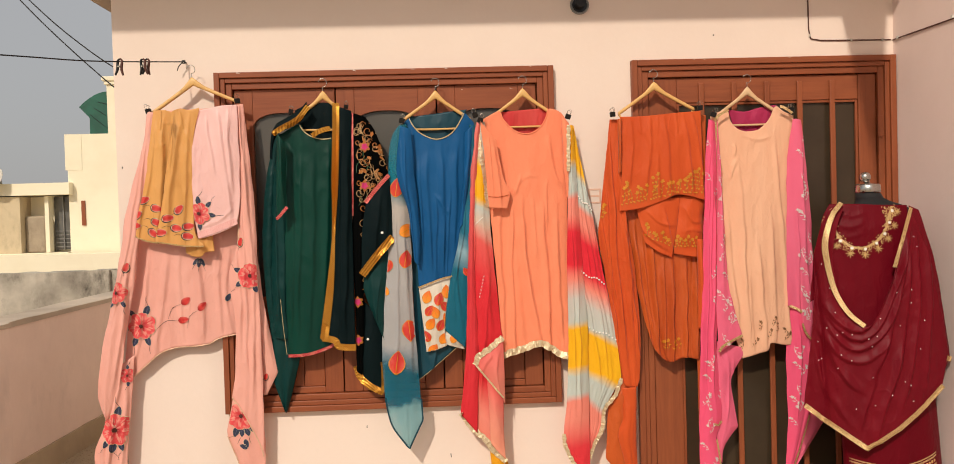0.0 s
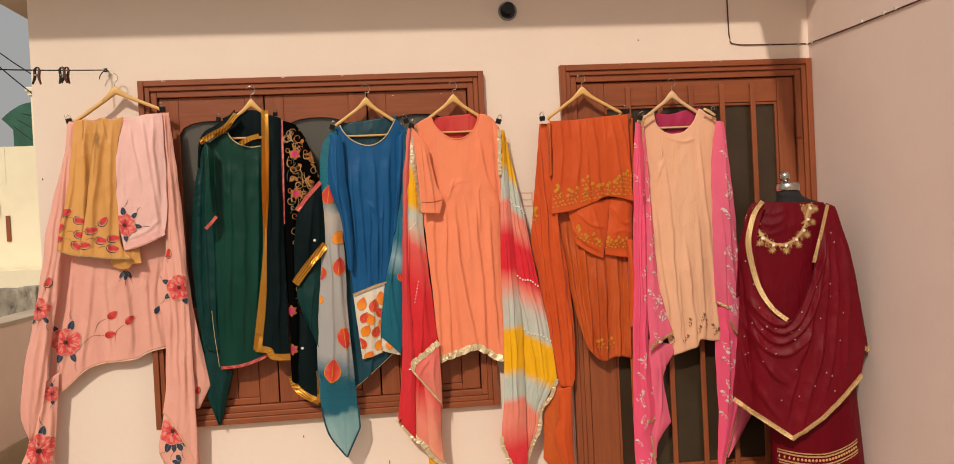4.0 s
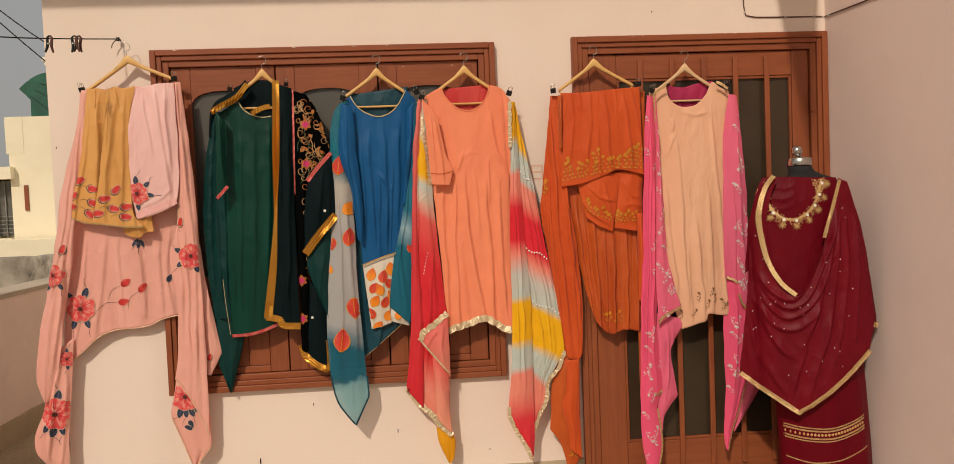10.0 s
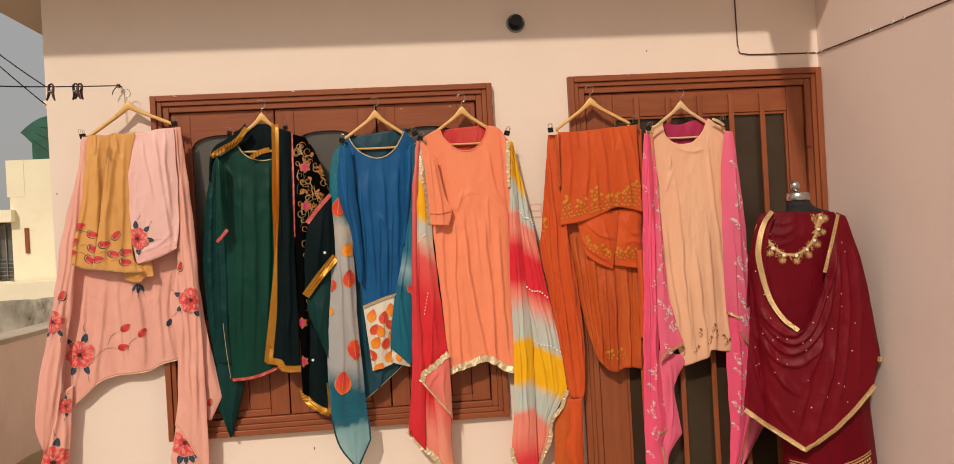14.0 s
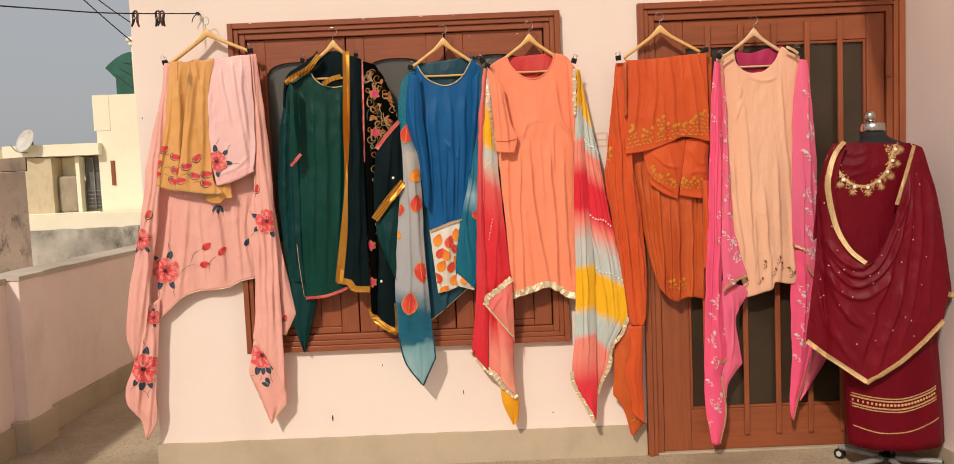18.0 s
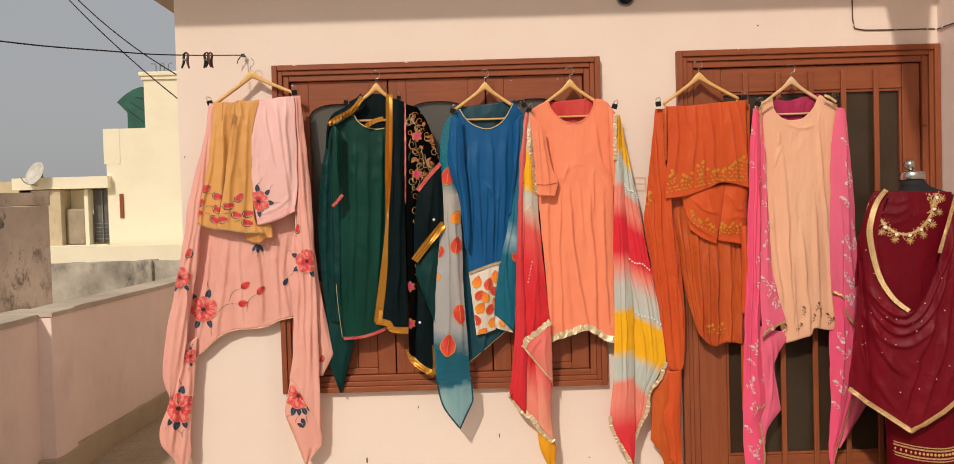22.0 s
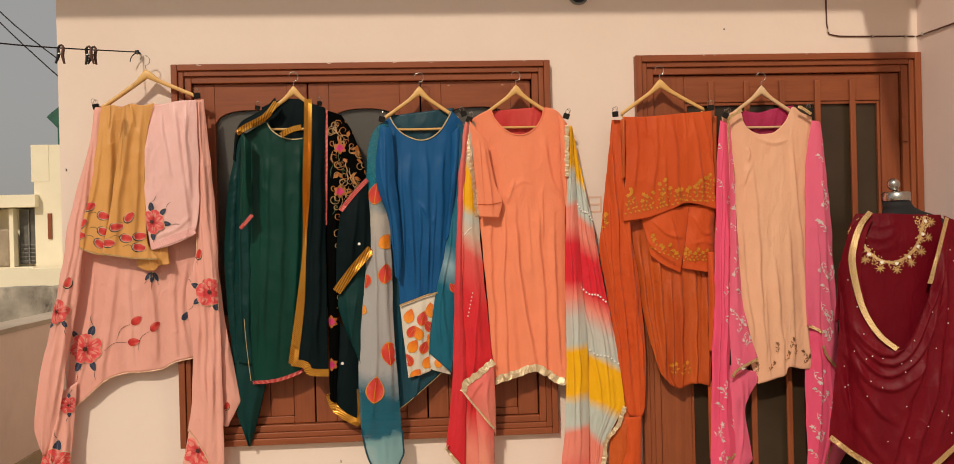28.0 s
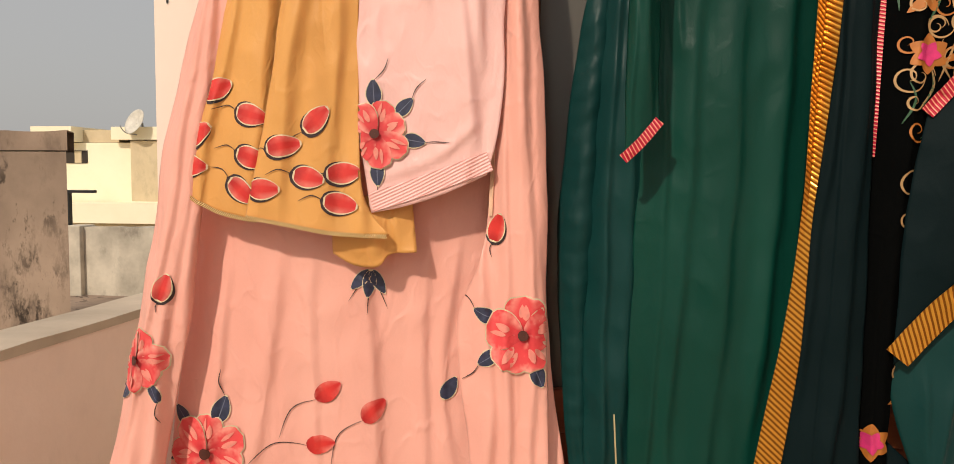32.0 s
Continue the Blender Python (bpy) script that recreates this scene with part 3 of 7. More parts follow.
class Paint:
    """Motifs laid on a cloth: thin pieces that follow its folds, all of one motif in one mesh."""

    def __init__(self, ob, *mats):
        self.ob, self.mats = ob, mats
        self.v, self.f, self.mi, self.uv = [], [], [], []

    def sheet(self, rows, m, lift, uvf=None):
        """rows: lists of (x, z), equally long; quads between them, left out past the cloth's edge."""
        base, ok, last = len(self.v), [], None
        nr, nc = len(rows), len(rows[0])
        for j, row in enumerate(rows):
            for i, (x, z) in enumerate(row):
                y = on(self.ob, x, z)
                ok.append(y is not None)
                self.v.append((x, (y if y is not None else -0.1) - lift, z))
                self.uv.append((i / max(nc - 1, 1), j / max(nr - 1, 1)) if uvf is None else uvf(i, j))
        for j in range(nr - 1):
            for i in range(nc - 1):
                q = (j * nc + i, (j + 1) * nc + i, (j + 1) * nc + i + 1, j * nc + i + 1)
                if all(ok[k] for k in q):
                    self.f.append(tuple(base + k for k in q))
                    self.mi.append(m)
        return self

    def blob(self, x, z, outline, m, lift, rings=3):
        """A filled shape: outline is a function of the angle that gives (dx, dz)."""
        n = 20
        rows = [[(x + outline(2 * math.pi * k / n)[0] * r / rings, z + outline(2 * math.pi * k / n)[1] * r / rings) for k in range(n + 1)] for r in range(rings + 1)]
        rows[0] = [(x + 1e-4 * math.cos(k), z + 1e-4 * math.sin(k)) for k in range(n + 1)]
        return self.sheet(rows, m, lift)

    def leaf(self, x, z, length, width, turn, m, lift=0.0022, point=1.0, belly=0.8):
        """A pointed oval whose stalk end is at (x, z); turn in degrees from upright, clockwise."""
        a = radians(turn)
        rows = []
        for j in range(13):
            t = j / 12
            w = width / 2 * math.sin(math.pi * t ** belly) ** (0.75 * point) if 0 < t < 1 else width * 0.015
            rows.append([(x + math.sin(a) * length * t + math.cos(a) * w * k, z + math.cos(a) * length * t - math.sin(a) * w * k) for k in (-1, -0.66, -0.33, 0, 0.33, 0.66, 1)])
        return self.sheet(rows, m, lift)

    def edged(self, x, z, length, width, turn, rim, m, vein=None, lift=0.0022, point=1.0):
        """A leaf in one piece with a painted rim and, if wanted, a midrib."""
        a, base = radians(turn), len(self.f)
        cols = (-1, -0.88, -0.6, -0.3, -0.05, 0.05, 0.3, 0.6, 0.88, 1)
        mats = (rim, m, m, m, m if vein is None else vein, m, m, m, rim)
        rows = []
        for j in range(19):
            t = j / 18
            w = width / 2 * math.sin(math.pi * min(0.985, max(0.015, t)) ** 0.8) ** (0.75 * point)
            rows.append([(x + math.sin(a) * length * t + math.cos(a) * w * k, z + math.cos(a) * length * t - math.sin(a) * w * k) for k in cols])
        at = len(self.v)
        self.sheet(rows, m, lift)
        for k in range(base, len(self.f)):
            q = self.f[k][0] - at
            self.mi[k] = rim if q // 10 in (0, 17) else mats[q % 10]
        return self

    def line(self, pts, width, m, lift=0.002, n=14, taper=True, dash=0.0):
        """A ribbon along (x, z) points."""
        p = curve([(x, 0, z) for x, z in pts], n)
        rows, s = [], 0.0
        lens = [0.0]
        for i, q in enumerate(p):
            d = (p[min(i + 1, n)] - p[max(i - 1, 0)]).normalized()
            if i:
                lens.append(lens[-1] + (q - p[i - 1]).length)
            w = width / 2 * ((1 - 0.8 * abs(2 * i / n - 1) ** 2) if taper else 1)
            rows.append([(q.x - d.z * w * k, q.z + d.x * w * k) for k in (-1, 0, 1)])
        return self.sheet(rows, m, lift, lambda i, j: (lens[j], i * width / 2))

    def make(self, name, label="", parent=None):
        if not self.f:
            return None
        used = sorted({i for q in self.f for i in q})
        back = {old: i for i, old in enumerate(used)}
        self.v, self.uv = [self.v[i] for i in used], [self.uv[i] for i in used]
        self.f = [tuple(back[i] for i in q) for q in self.f]
        ob = part(name, (self.v, [], self.f), list(self.mats), parent or self.ob.parent, label, smooth=True)
        ob.data.polygons.foreach_set("material_index", self.mi)
        lay = ob.data.uv_layers.new(name="UVMap")
        idx = np.zeros(len(ob.data.loops), dtype=np.int32)
        ob.data.loops.foreach_get("vertex_index", idx)
        lay.data.foreach_set("uv", np.array(self.uv, dtype=np.float32)[idx].ravel())
        return ob


def ribbon(name, parent, mat, pts, width, host=None, y=-0.1, lift=0.003, n=40, wave=0.0, label="", side=0.0, trim=False, depth=None):
    """A sewn border: a strip with thickness along an edge line; it lies on the host cloth where there is some below it."""
    p = curve([(x, 0, z) for x, z in pts], n)
    verts, faces, uvs, s, laid = [], [], [], 0.0, []
    near = [on(host, q.x, q.z) for q in p] if host else []
    last = next((h for h in near if h is not None), y)
    widths = [width(i / n) if callable(width) else width for i in range(n + 1)]
    for i, q in enumerate(p):
        width = widths[i]
        d = (p[min(i + 1, n)] - p[max(i - 1, 0)]).normalized()
        s += (q - p[i - 1]).length if i else 0
        for k in (-1, 0, 1):
            o = (k + side) * width / 2 * (1 + (0.45 * noise.noise(Vector((s * 55, k, width * 90))) if wave else 0))
            x, z = q.x - d.z * o, q.z + d.x * o
            h = on(host, x, z) if host else None
            if depth:
                h = depth(x, z) if h is None else min(h, depth(x, z))
            last = h if h is not None else last
            laid.append(h is not None)
            verts.append((x, last - lift - wave * 2.2 * noise.noise(Vector((s * 110, k * 0.7, 3.0))), z))
            uvs.append((s, (k + 1) * width / 2))
    for i in range(n):
        for k in range(2):
            a = i * 3 + k
            if not trim or (laid[a] and laid[a + 1] and laid[a + 4] and laid[a + 3]):
                faces.append((a, a + 1, a + 4, a + 3))
    ob = part(name, (verts, [], faces), mat, parent, label)
    lay = ob.data.uv_layers.new(name="UVMap")
    idx = np.zeros(len(ob.data.loops), dtype=np.int32)
    ob.data.loops.foreach_get("vertex_index", idx)
    lay.data.foreach_set("uv", np.array(uvs, dtype=np.float32)[idx].ravel())
    sol = ob.modifiers.new("thickness", "SOLIDIFY")
    sol.thickness, sol.offset = 0.0010, 0
    return ob


def beads(name, parent, mat, places, host, r, lift=0.002, label="", y=-0.1):
    """Small faceted studs on a cloth, all in one mesh."""
    bm = bmesh.new()
    for x, z in places:
        h = on(host, x, z) if host else y
        if h is None:
            continue
        bmesh.ops.create_uvsphere(bm, u_segments=7, v_segments=4, radius=r, matrix=Matrix.LocRotScale((x, h - lift, z), None, (1, 0.45, 1)))
    if not bm.verts:
        bm.free()
        return None
    return tagged(part(name, bm, mat, parent, label), kind="stuff" if len(places) > 1 else "")


def hanger(x, z, tilt, mat, label, bar=True, y=-0.055, turn=0.0, half=0.198):
    """A wooden coat hanger; (x, z) is the top of its shoulder piece under the hook."""
    h = thing("coat_hanger", (x, y, z), label, "coat hanger", "hangers on the wall")
    h.rotation_euler = (0, radians(tilt), radians(turn))
    n = 16
    verts, faces = [], []
    prof = [(-1, -0.5), (-0.6, -1), (0.6, -1), (1, -0.5), (1, 0.5), (0.6, 1), (-0.6, 1), (-1, 0.5)]
    for i in range(-n, n + 1):
        u = i / n
        a = abs(u)
        low = -0.026 - 0.112 * a
        top = low + 0.020 - 0.003 * a + 0.018 * math.exp(-(a / 0.17) ** 2)
        zc, tall = (top + low) / 2, (top - low) / 2
        deep = 0.0065 + 0.001 * a
        for py, pz in prof:
            verts.append((half * u, py * deep - 0.012 * a * a, zc + pz * tall))
    for i in range(2 * n):
        for k in range(8):
            k2 = (k + 1) % 8
            faces.append((i * 8 + k, (i + 1) * 8 + k, (i + 1) * 8 + k2, i * 8 + k2))
    faces += [tuple(range(8)), tuple(2 * n * 8 + k for k in range(8))[::-1]]
    def sub(name, geo, m):
        ob = part(name, geo, m, None, smooth=True)
        ob.parent = h
        return ob
    sub("shoulder_piece", (verts, [], faces), mat)
    hook = [(0, 0, -0.005), (0, 0, 0.028)] + [(0.019 * math.sin(a) , 0, 0.048 - 0.020 * math.cos(a)) for a in [0.3 + 0.32 * k for k in range(14)]]
    sub("hook", tube(curve(hook, 34), 0.0016), M["steel"])
    if bar:
        sub("trouser_bar", tube(curve([(-half + 0.006, -0.010, -0.135), (-half + 0.022, -0.008, -0.158), (-half + 0.05, -0.006, -0.166), (0, -0.006, -0.168), (half - 0.05, -0.006, -0.166), (half - 0.022, -0.008, -0.158), (half - 0.006, -0.010, -0.135)], 24), 0.0052, 10), mat)
    return h


def clip(x, z, y, tilt=0.0, scale=1.0):
    """A black binder clip with its two wire levers."""
    c = thing("binder_clip", (x, y, z), "black steel binder clip holding cloth to a hanger", "binder clip", "clips on the hangers")
    c.rotation_euler, c.scale = (0, radians(tilt), 0), (scale,) * 3
    bm = bmesh.new()
    w = 0.0125
    v = [bm.verts.new(p) for p in ((-w, -0.009, 0.010), (w, -0.009, 0.010), (w, 0.009, 0.010), (-w, 0.009, 0.010), (-w, -0.002, -0.012), (w, -0.002, -0.012), (w, 0.002, -0.012), (-w, 0.002, -0.012))]
    for q in ((0, 1, 2, 3), (0, 4, 5, 1), (2, 6, 7, 3), (4, 7, 6, 5), (0, 3, 7, 4), (1, 5, 6, 2)):
        bm.faces.new([v[i] for i in q])
    bmesh.ops.bevel(bm, geom=list(bm.edges), offset=0.0012, segments=1, affect="EDGES")
    body = part("clip_body", bm, M["black"])
    body.parent = c
    for s, lean in ((-1, 0.008), (1, -0.002)):
        loop = [(-0.006, s * 0.009, 0.010), (-0.0085, s * (0.009 + lean), 0.022), (0.0, s * (0.009 + lean * 1.3), 0.029), (0.0085, s * (0.009 + lean), 0.022), (0.006, s * 0.009, 0.010)]
        o = part("wire_lever", tube(curve(loop, 16), 0.0009, 6), M["steel"], smooth=True)
        o.parent = c
    return c


def bag(name, x, z, label, category, group=""):
    return thing(name, (x, -0.08, z), label, category, group)


# cloth colours
F = {}
F["pink"] = fabric("salmon_pink_satin", lin(246, 183, 167), lin(240, 170, 154), 0.40, 0.1, 0.2)
F["pale"] = fabric("pale_pink_satin", lin(250, 204, 198), lin(246, 192, 186), 0.36, 0.1, 0.25)
F["mustard"] = fabric("mustard_silk", lin(232, 172, 98), lin(220, 156, 82), 0.44, 0.1, 0.15)
F["green"] = fabric("bottle_green_silk", lin(12, 66, 55), lin(7, 45, 38), 0.36, 0.0, -0.03, crush=0.4)
F["teal_dark"] = fabric("dark_teal_satin", lin(17, 62, 60), lin(10, 43, 44), 0.42, 0.0, -0.06, crush=0.4)
F["night"] = fabric("blue_black_silk", lin(9, 27, 30), lin(5, 18, 21), 0.6, 0.0, -0.15, crush=0.4)
F["velvet"] = fabric("black_velvet", lin(8, 9, 9), lin(5, 6, 6), 0.95, 0.0, -0.22)
F["blue"] = fabric("royal_blue_silk", lin(28, 94, 150), lin(20, 76, 127), 0.44, 0.0, -0.08, crush=0.4)
F["petrol"] = fabric("petrol_blue_satin", lin(14, 70, 86), lin(10, 52, 66), 0.45, 0.05, 0.15, crush=0.4)
F["peach"] = fabric("peach_crepe", lin(253, 152, 113), lin(248, 140, 101), 0.75, 0.15)
F["orange"] = fabric("burnt_orange_crepe", lin(216, 90, 36), lin(198, 70, 24), 0.58, 0.15)
# much darker second tone, which puts some of the folds' shading into the colour
F["rust"] = fabric("rust_orange_silk", lin(206, 94, 34), lin(158, 50, 20), 0.42, 0.1, 0.15)
F["nude"] = fabric("light_peach_crepe", lin(244, 192, 158), lin(236, 176, 140), 0.7, 0.1)
F["magenta"] = fabric("magenta_chiffon", lin(248, 98, 138), lin(240, 80, 120), 0.6, 0.1, sheer=0.08)
F["rose"] = fabric("sheer_rose_chiffon", lin(250, 122, 156), lin(244, 102, 138), 0.6, 0.1, sheer=0.24)
F["magenta_in"] = fabric("deep_magenta_chiffon", lin(190, 50, 96), lin(160, 36, 78), 0.6, 0.2, sheer=0.1)
F["maroon"] = fabric("maroon_silk", lin(110, 9, 26), lin(88, 5, 20), 0.5, 0.0, -0.13)
F["maroon_dupatta"] = fabric("maroon_chiffon", lin(120, 9, 28), lin(92, 5, 21), 0.5, 0.0, -0.05)
F["gold"] = ribbed("gold_gota_braid", lin(228, 166, 66), lin(146, 90, 26), 150.0, 0.8, 0.30, 0.6)
F["gold_pale"] = ribbed("pale_gold_lace", lin(240, 224, 190), lin(210, 184, 142), 240.0, 0.45, 0.35, 1.2)
F["gold_dull"] = ribbed("antique_gold_braid", lin(232, 200, 144), lin(150, 108, 58), 330.0, 0.35, 0.36, 0.4)
F["pink_gold"] = ribbed("pink_and_gold_braid", lin(232, 160, 132), lin(184, 22, 54), 190.0, 0.2, 0.42, 0.25, 0.66)
F["quilted"] = ribbed("quilted_pink_satin", lin(246, 190, 184), lin(236, 168, 163), 210.0, 0.0, 0.45, 1.45)
F["pink_edge"] = plain("pale_peach_rolled_edge", lin(240, 196, 164), 0.5, 0.1)
F["piping"] = plain("pale_gold_piping", lin(206, 186, 140), 0.5, 0.3)
P_ = {}
P_["cream"] = plain("cream_outline_paint", lin(232, 214, 178), 0.6)
P_["ink"] = plain("navy_ink_paint", lin(58, 64, 92), 0.55, 0.0, 90.0, 0.5)
P_["stem"] = plain("dark_stem_paint", lin(58, 42, 44), 0.6)
P_["eye"] = plain("brown_flower_eye", lin(84, 40, 30), 0.6)
P_["gold_thread"] = plain("golden_embroidery_thread", lin(226, 150, 42), 0.45, 0.15)
P_["old_gold"] = plain("old_gold_zari_thread", lin(220, 180, 116), 0.4, 0.25)
P_["tan_thread"] = plain("tan_embroidery_thread", lin(190, 150, 100), 0.5, 0.1)
P_["rust_thread"] = plain("rust_embroidery_thread", lin(186, 112, 42), 0.5, 0.1)
P_["rose_thread"] = plain("rose_sequin_thread", lin(226, 60, 128), 0.35, 0.2)
P_["green_thread"] = plain("moss_embroidery_thread", lin(50, 92, 62), 0.6)
P_["silver"] = plain("silver_mirror_sequins", lin(250, 246, 238), 0.3, 0.15, 200.0, 0.15)
P_["sequin"] = plain("dull_silver_sequins", lin(248, 230, 226), 0.3, 0.1, 420.0, 0.4)
P_["bronze"] = plain("bronze_sequins", lin(176, 128, 92), 0.3, 0.6)


def petal_material(name, a, b, c, gleam=0.2):
    n = Nodes(name)
    uv = n.add("SeparateXYZ", {0: n.add("TexCoord").outputs["UV"]})
    f = n.math("ADD", uv.outputs["Y"], n.math("MULTIPLY", n.math("SUBTRACT", n.noise(60, 4, 0.6), 0.5), 0.5))
    side = n.math("ABSOLUTE", n.math("SUBTRACT", uv.outputs["X"], 0.5))
    light = n.math("MULTIPLY", n.ramp(side, [(0.14, (0, 0, 0, 1)), (0.42, (1, 1, 1, 1))]), n.ramp(n.noise(28, 3, 0.6), [(0.42, (0, 0, 0, 1)), (0.66, (gleam, gleam, gleam, 1))]))
    return n.done(n.mix(light, n.ramp(f, [(0.0, a), (0.45, b), (1.0, c)]), lin(250, 186, 168)), 0.55)


P_["petal"] = petal_material("coral_petal_paint", lin(180, 34, 44), lin(222, 66, 70), lin(226, 78, 80), 0.8)
P_["bud"] = petal_material("coral_bud_paint", lin(168, 26, 28), lin(214, 54, 48), lin(196, 36, 38), 0.45)
P_["orange_leaf"] = petal_material("orange_leaf_paint", lin(236, 150, 30), lin(238, 132, 20), lin(216, 84, 22))
P_["red_leaf"] = petal_material("red_leaf_paint", lin(214, 70, 30), lin(204, 50, 40), lin(190, 40, 40))
P_["petal_light"] = plain("pale_coral_highlight_paint", lin(244, 150, 136), 0.55)
P_["ink_light"] = plain("pale_blue_grey_paint", lin(110, 116, 138), 0.55)


# ---- first hanger: pink dupatta, mustard and pale pink palazzos ----
hanger(-1.289, 2.137, -6, M["beech"], "honey-coloured wooden coat hanger with pink and mustard clothes", bar=False)
pd = bag("dupatta", -1.35, 1.0, "salmon pink dupatta with hand-painted red flowers, hung from clips", "dupatta", "long scarves")
p_back = cloth("back_panel", pd, F["pink"], -0.040, [(-1.490, 1.999), (-1.549, 1.538), (-1.602, 1.210), (-1.636, 0.935), (-1.651, 0.746)], [(-1.081, 2.013), (-1.099, 1.519), (-1.113, 1.186), (-1.126, 0.969)], bottom=[(-1.560, 0.825), (-1.489, 0.885), (-1.420, 0.912), (-1.325, 0.918), (-1.260, 0.926), (-1.209, 0.951)], folds=4, amp=0.010, seed=1, bulge=0.012,
    creases=[(0.008, 0.014, (-1.307, 1.391), (-1.282, 1.146), (-1.279, 0.901)), (0.007, 0.012, (-1.192, 1.462), (-1.204, 1.193), (-1.193, 0.873)), (0.008, 0.016, (-1.426, 1.395), (-1.449, 1.151), (-1.524, 0.813)), (0.006, 0.010, (-1.146, 1.412), (-1.167, 1.142), (-1.141, 0.872)), (0.005, 0.010, (-1.379, 1.369), (-1.377, 1.149), (-1.370, 0.905)), (0.006, 0.012, (-1.509, 1.373), (-1.540, 1.106), (-1.615, 0.768))])
p_left = cloth("left_fall", pd, F["pink"], -0.082, [(-1.488, 1.993), (-1.514, 1.833), (-1.594, 1.566), (-1.637, 1.324), (-1.692, 1.081), (-1.725, 0.946), (-1.757, 0.736), (-1.750, 0.668), (-1.726, 0.602)], [(-1.457, 1.992), (-1.483, 1.670), (-1.541, 1.406), (-1.562, 1.254), (-1.585, 1.141), (-1.610, 1.027), (-1.627, 0.912), (-1.640, 0.834), (-1.669, 0.703), (-1.711, 0.602)], folds=2, amp=0.010, seed=2, nu=24, nv=90,
    creases=[(0.011, 0.010, (-1.475, 1.981), (-1.527, 1.617), (-1.588, 1.278), (-1.638, 0.963), (-1.718, 0.626)), (0.009, 0.008, (-1.461, 1.956), (-1.503, 1.616), (-1.552, 1.374), (-1.593, 1.059)), (0.007, 0.008, (-1.496, 1.884), (-1.557, 1.544), (-1.621, 1.254), (-1.710, 0.917)), (0.008, 0.008, (-1.587, 1.302), (-1.612, 1.059), (-1.643, 0.769), (-1.660, 0.575))])
p_tail = cloth("left_tail", pd, F["pink"], -0.064, [(-1.714, 0.805), (-1.748, 0.659), (-1.736, 0.584), (-1.787, 0.452), (-1.781, 0.368), (-1.727, 0.300), (-1.705, 0.203)], [(-1.592, 0.889), (-1.612, 0.683), (-1.635, 0.476), (-1.645, 0.303), (-1.696, 0.199)], folds=1.6, amp=0.008, seed=22, nu=24, nv=60,
    creases=[(0.011, 0.009, (-1.643, 0.861), (-1.683, 0.597), (-1.735, 0.270)), (0.009, 0.008, (-1.621, 0.802), (-1.648, 0.506), (-1.689, 0.178)), (0.008, 0.008, (-1.714, 0.569), (-1.744, 0.391), (-1.738, 0.240))])
p_wing = cloth("right_wing", pd, F["pink"], -0.062, [(-1.083, 1.518), (-1.049, 1.186), (-1.038, 0.908), (-1.018, 0.689)], [(-1.026, 1.433), (-1.006, 1.184), (-0.976, 0.989), (-0.945, 0.786), (-0.945, 0.786), (-0.997, 0.683)], folds=1.5, amp=0.007, seed=23, nu=20, nv=60,
    creases=[(0.007, 0.008, (-1.020, 1.605), (-0.991, 1.235), (-0.977, 0.841)), (0.005, 0.006, (-1.009, 1.309), (-0.977, 1.038), (-0.960, 0.742))])
p_rtail = cloth("right_tail", pd, F["pink"], -0.066, [(-1.145, 0.703), (-1.175, 0.567), (-1.181, 0.503), (-1.139, 0.388), (-1.095, 0.261)], [(-1.062, 0.686), (-1.016, 0.543), (-1.009, 0.430), (-1.013, 0.357), (-1.013, 0.357), (-1.090, 0.257)], folds=1.4, amp=0.007, seed=25, nu=26, nv=50)
p_right = cloth("right_fall", pd, F["pink"], -0.092, [(-1.091, 2.012), (-1.094, 1.655), (-1.102, 1.382), (-1.145, 1.246), (-1.123, 1.024), (-1.131, 0.802), (-1.149, 0.686)], [(-1.053, 2.017), (-1.018, 1.570), (-1.011, 1.240), (-1.006, 1.046), (-1.007, 0.795), (-1.009, 0.571), (-1.015, 0.408)], bottom=[(-1.101, 0.619), (-1.060, 0.532), (-1.026, 0.454)], folds=2, amp=0.009, seed=3, nu=28, nv=100,
    creases=[(0.011, 0.012, (-1.091, 2.024), (-1.091, 1.680), (-1.108, 1.386), (-1.090, 1.140), (-1.115, 0.748)), (0.010, 0.010, (-1.058, 2.011), (-1.049, 1.630), (-1.030, 1.236), (-1.039, 0.892), (-1.065, 0.544)), (0.008, 0.008, (-1.083, 1.704), (-1.068, 1.360), (-1.069, 1.041), (-1.074, 0.648)), (0.007, 0.008, (-1.041, 1.458), (-1.008, 1.137), (-1.003, 0.793)), (0.006, 0.006, (-1.072, 2.023), (-1.065, 1.925), (-1.062, 1.778))])
ribbon("picot_edge", pd, F["pink_edge"], [(-1.648, 0.752), (-1.560, 0.825), (-1.489, 0.885), (-1.420, 0.912), (-1.325, 0.918), (-1.260, 0.926), (-1.209, 0.951), (-1.132, 0.966)], 0.005, p_back, -0.06)
ribbon("picot_edge", pd, F["pink_edge"], [(-1.149, 0.686), (-1.101, 0.619), (-1.060, 0.532), (-1.026, 0.454), (-1.015, 0.408)], 0.005, p_right, -0.1)
ribbon("picot_edge", pd, F["pink_edge"], [(-1.181, 0.503), (-1.139, 0.388), (-1.092, 0.261), (-1.092, 0.261), (-1.013, 0.357)], 0.005, p_rtail, -0.08)
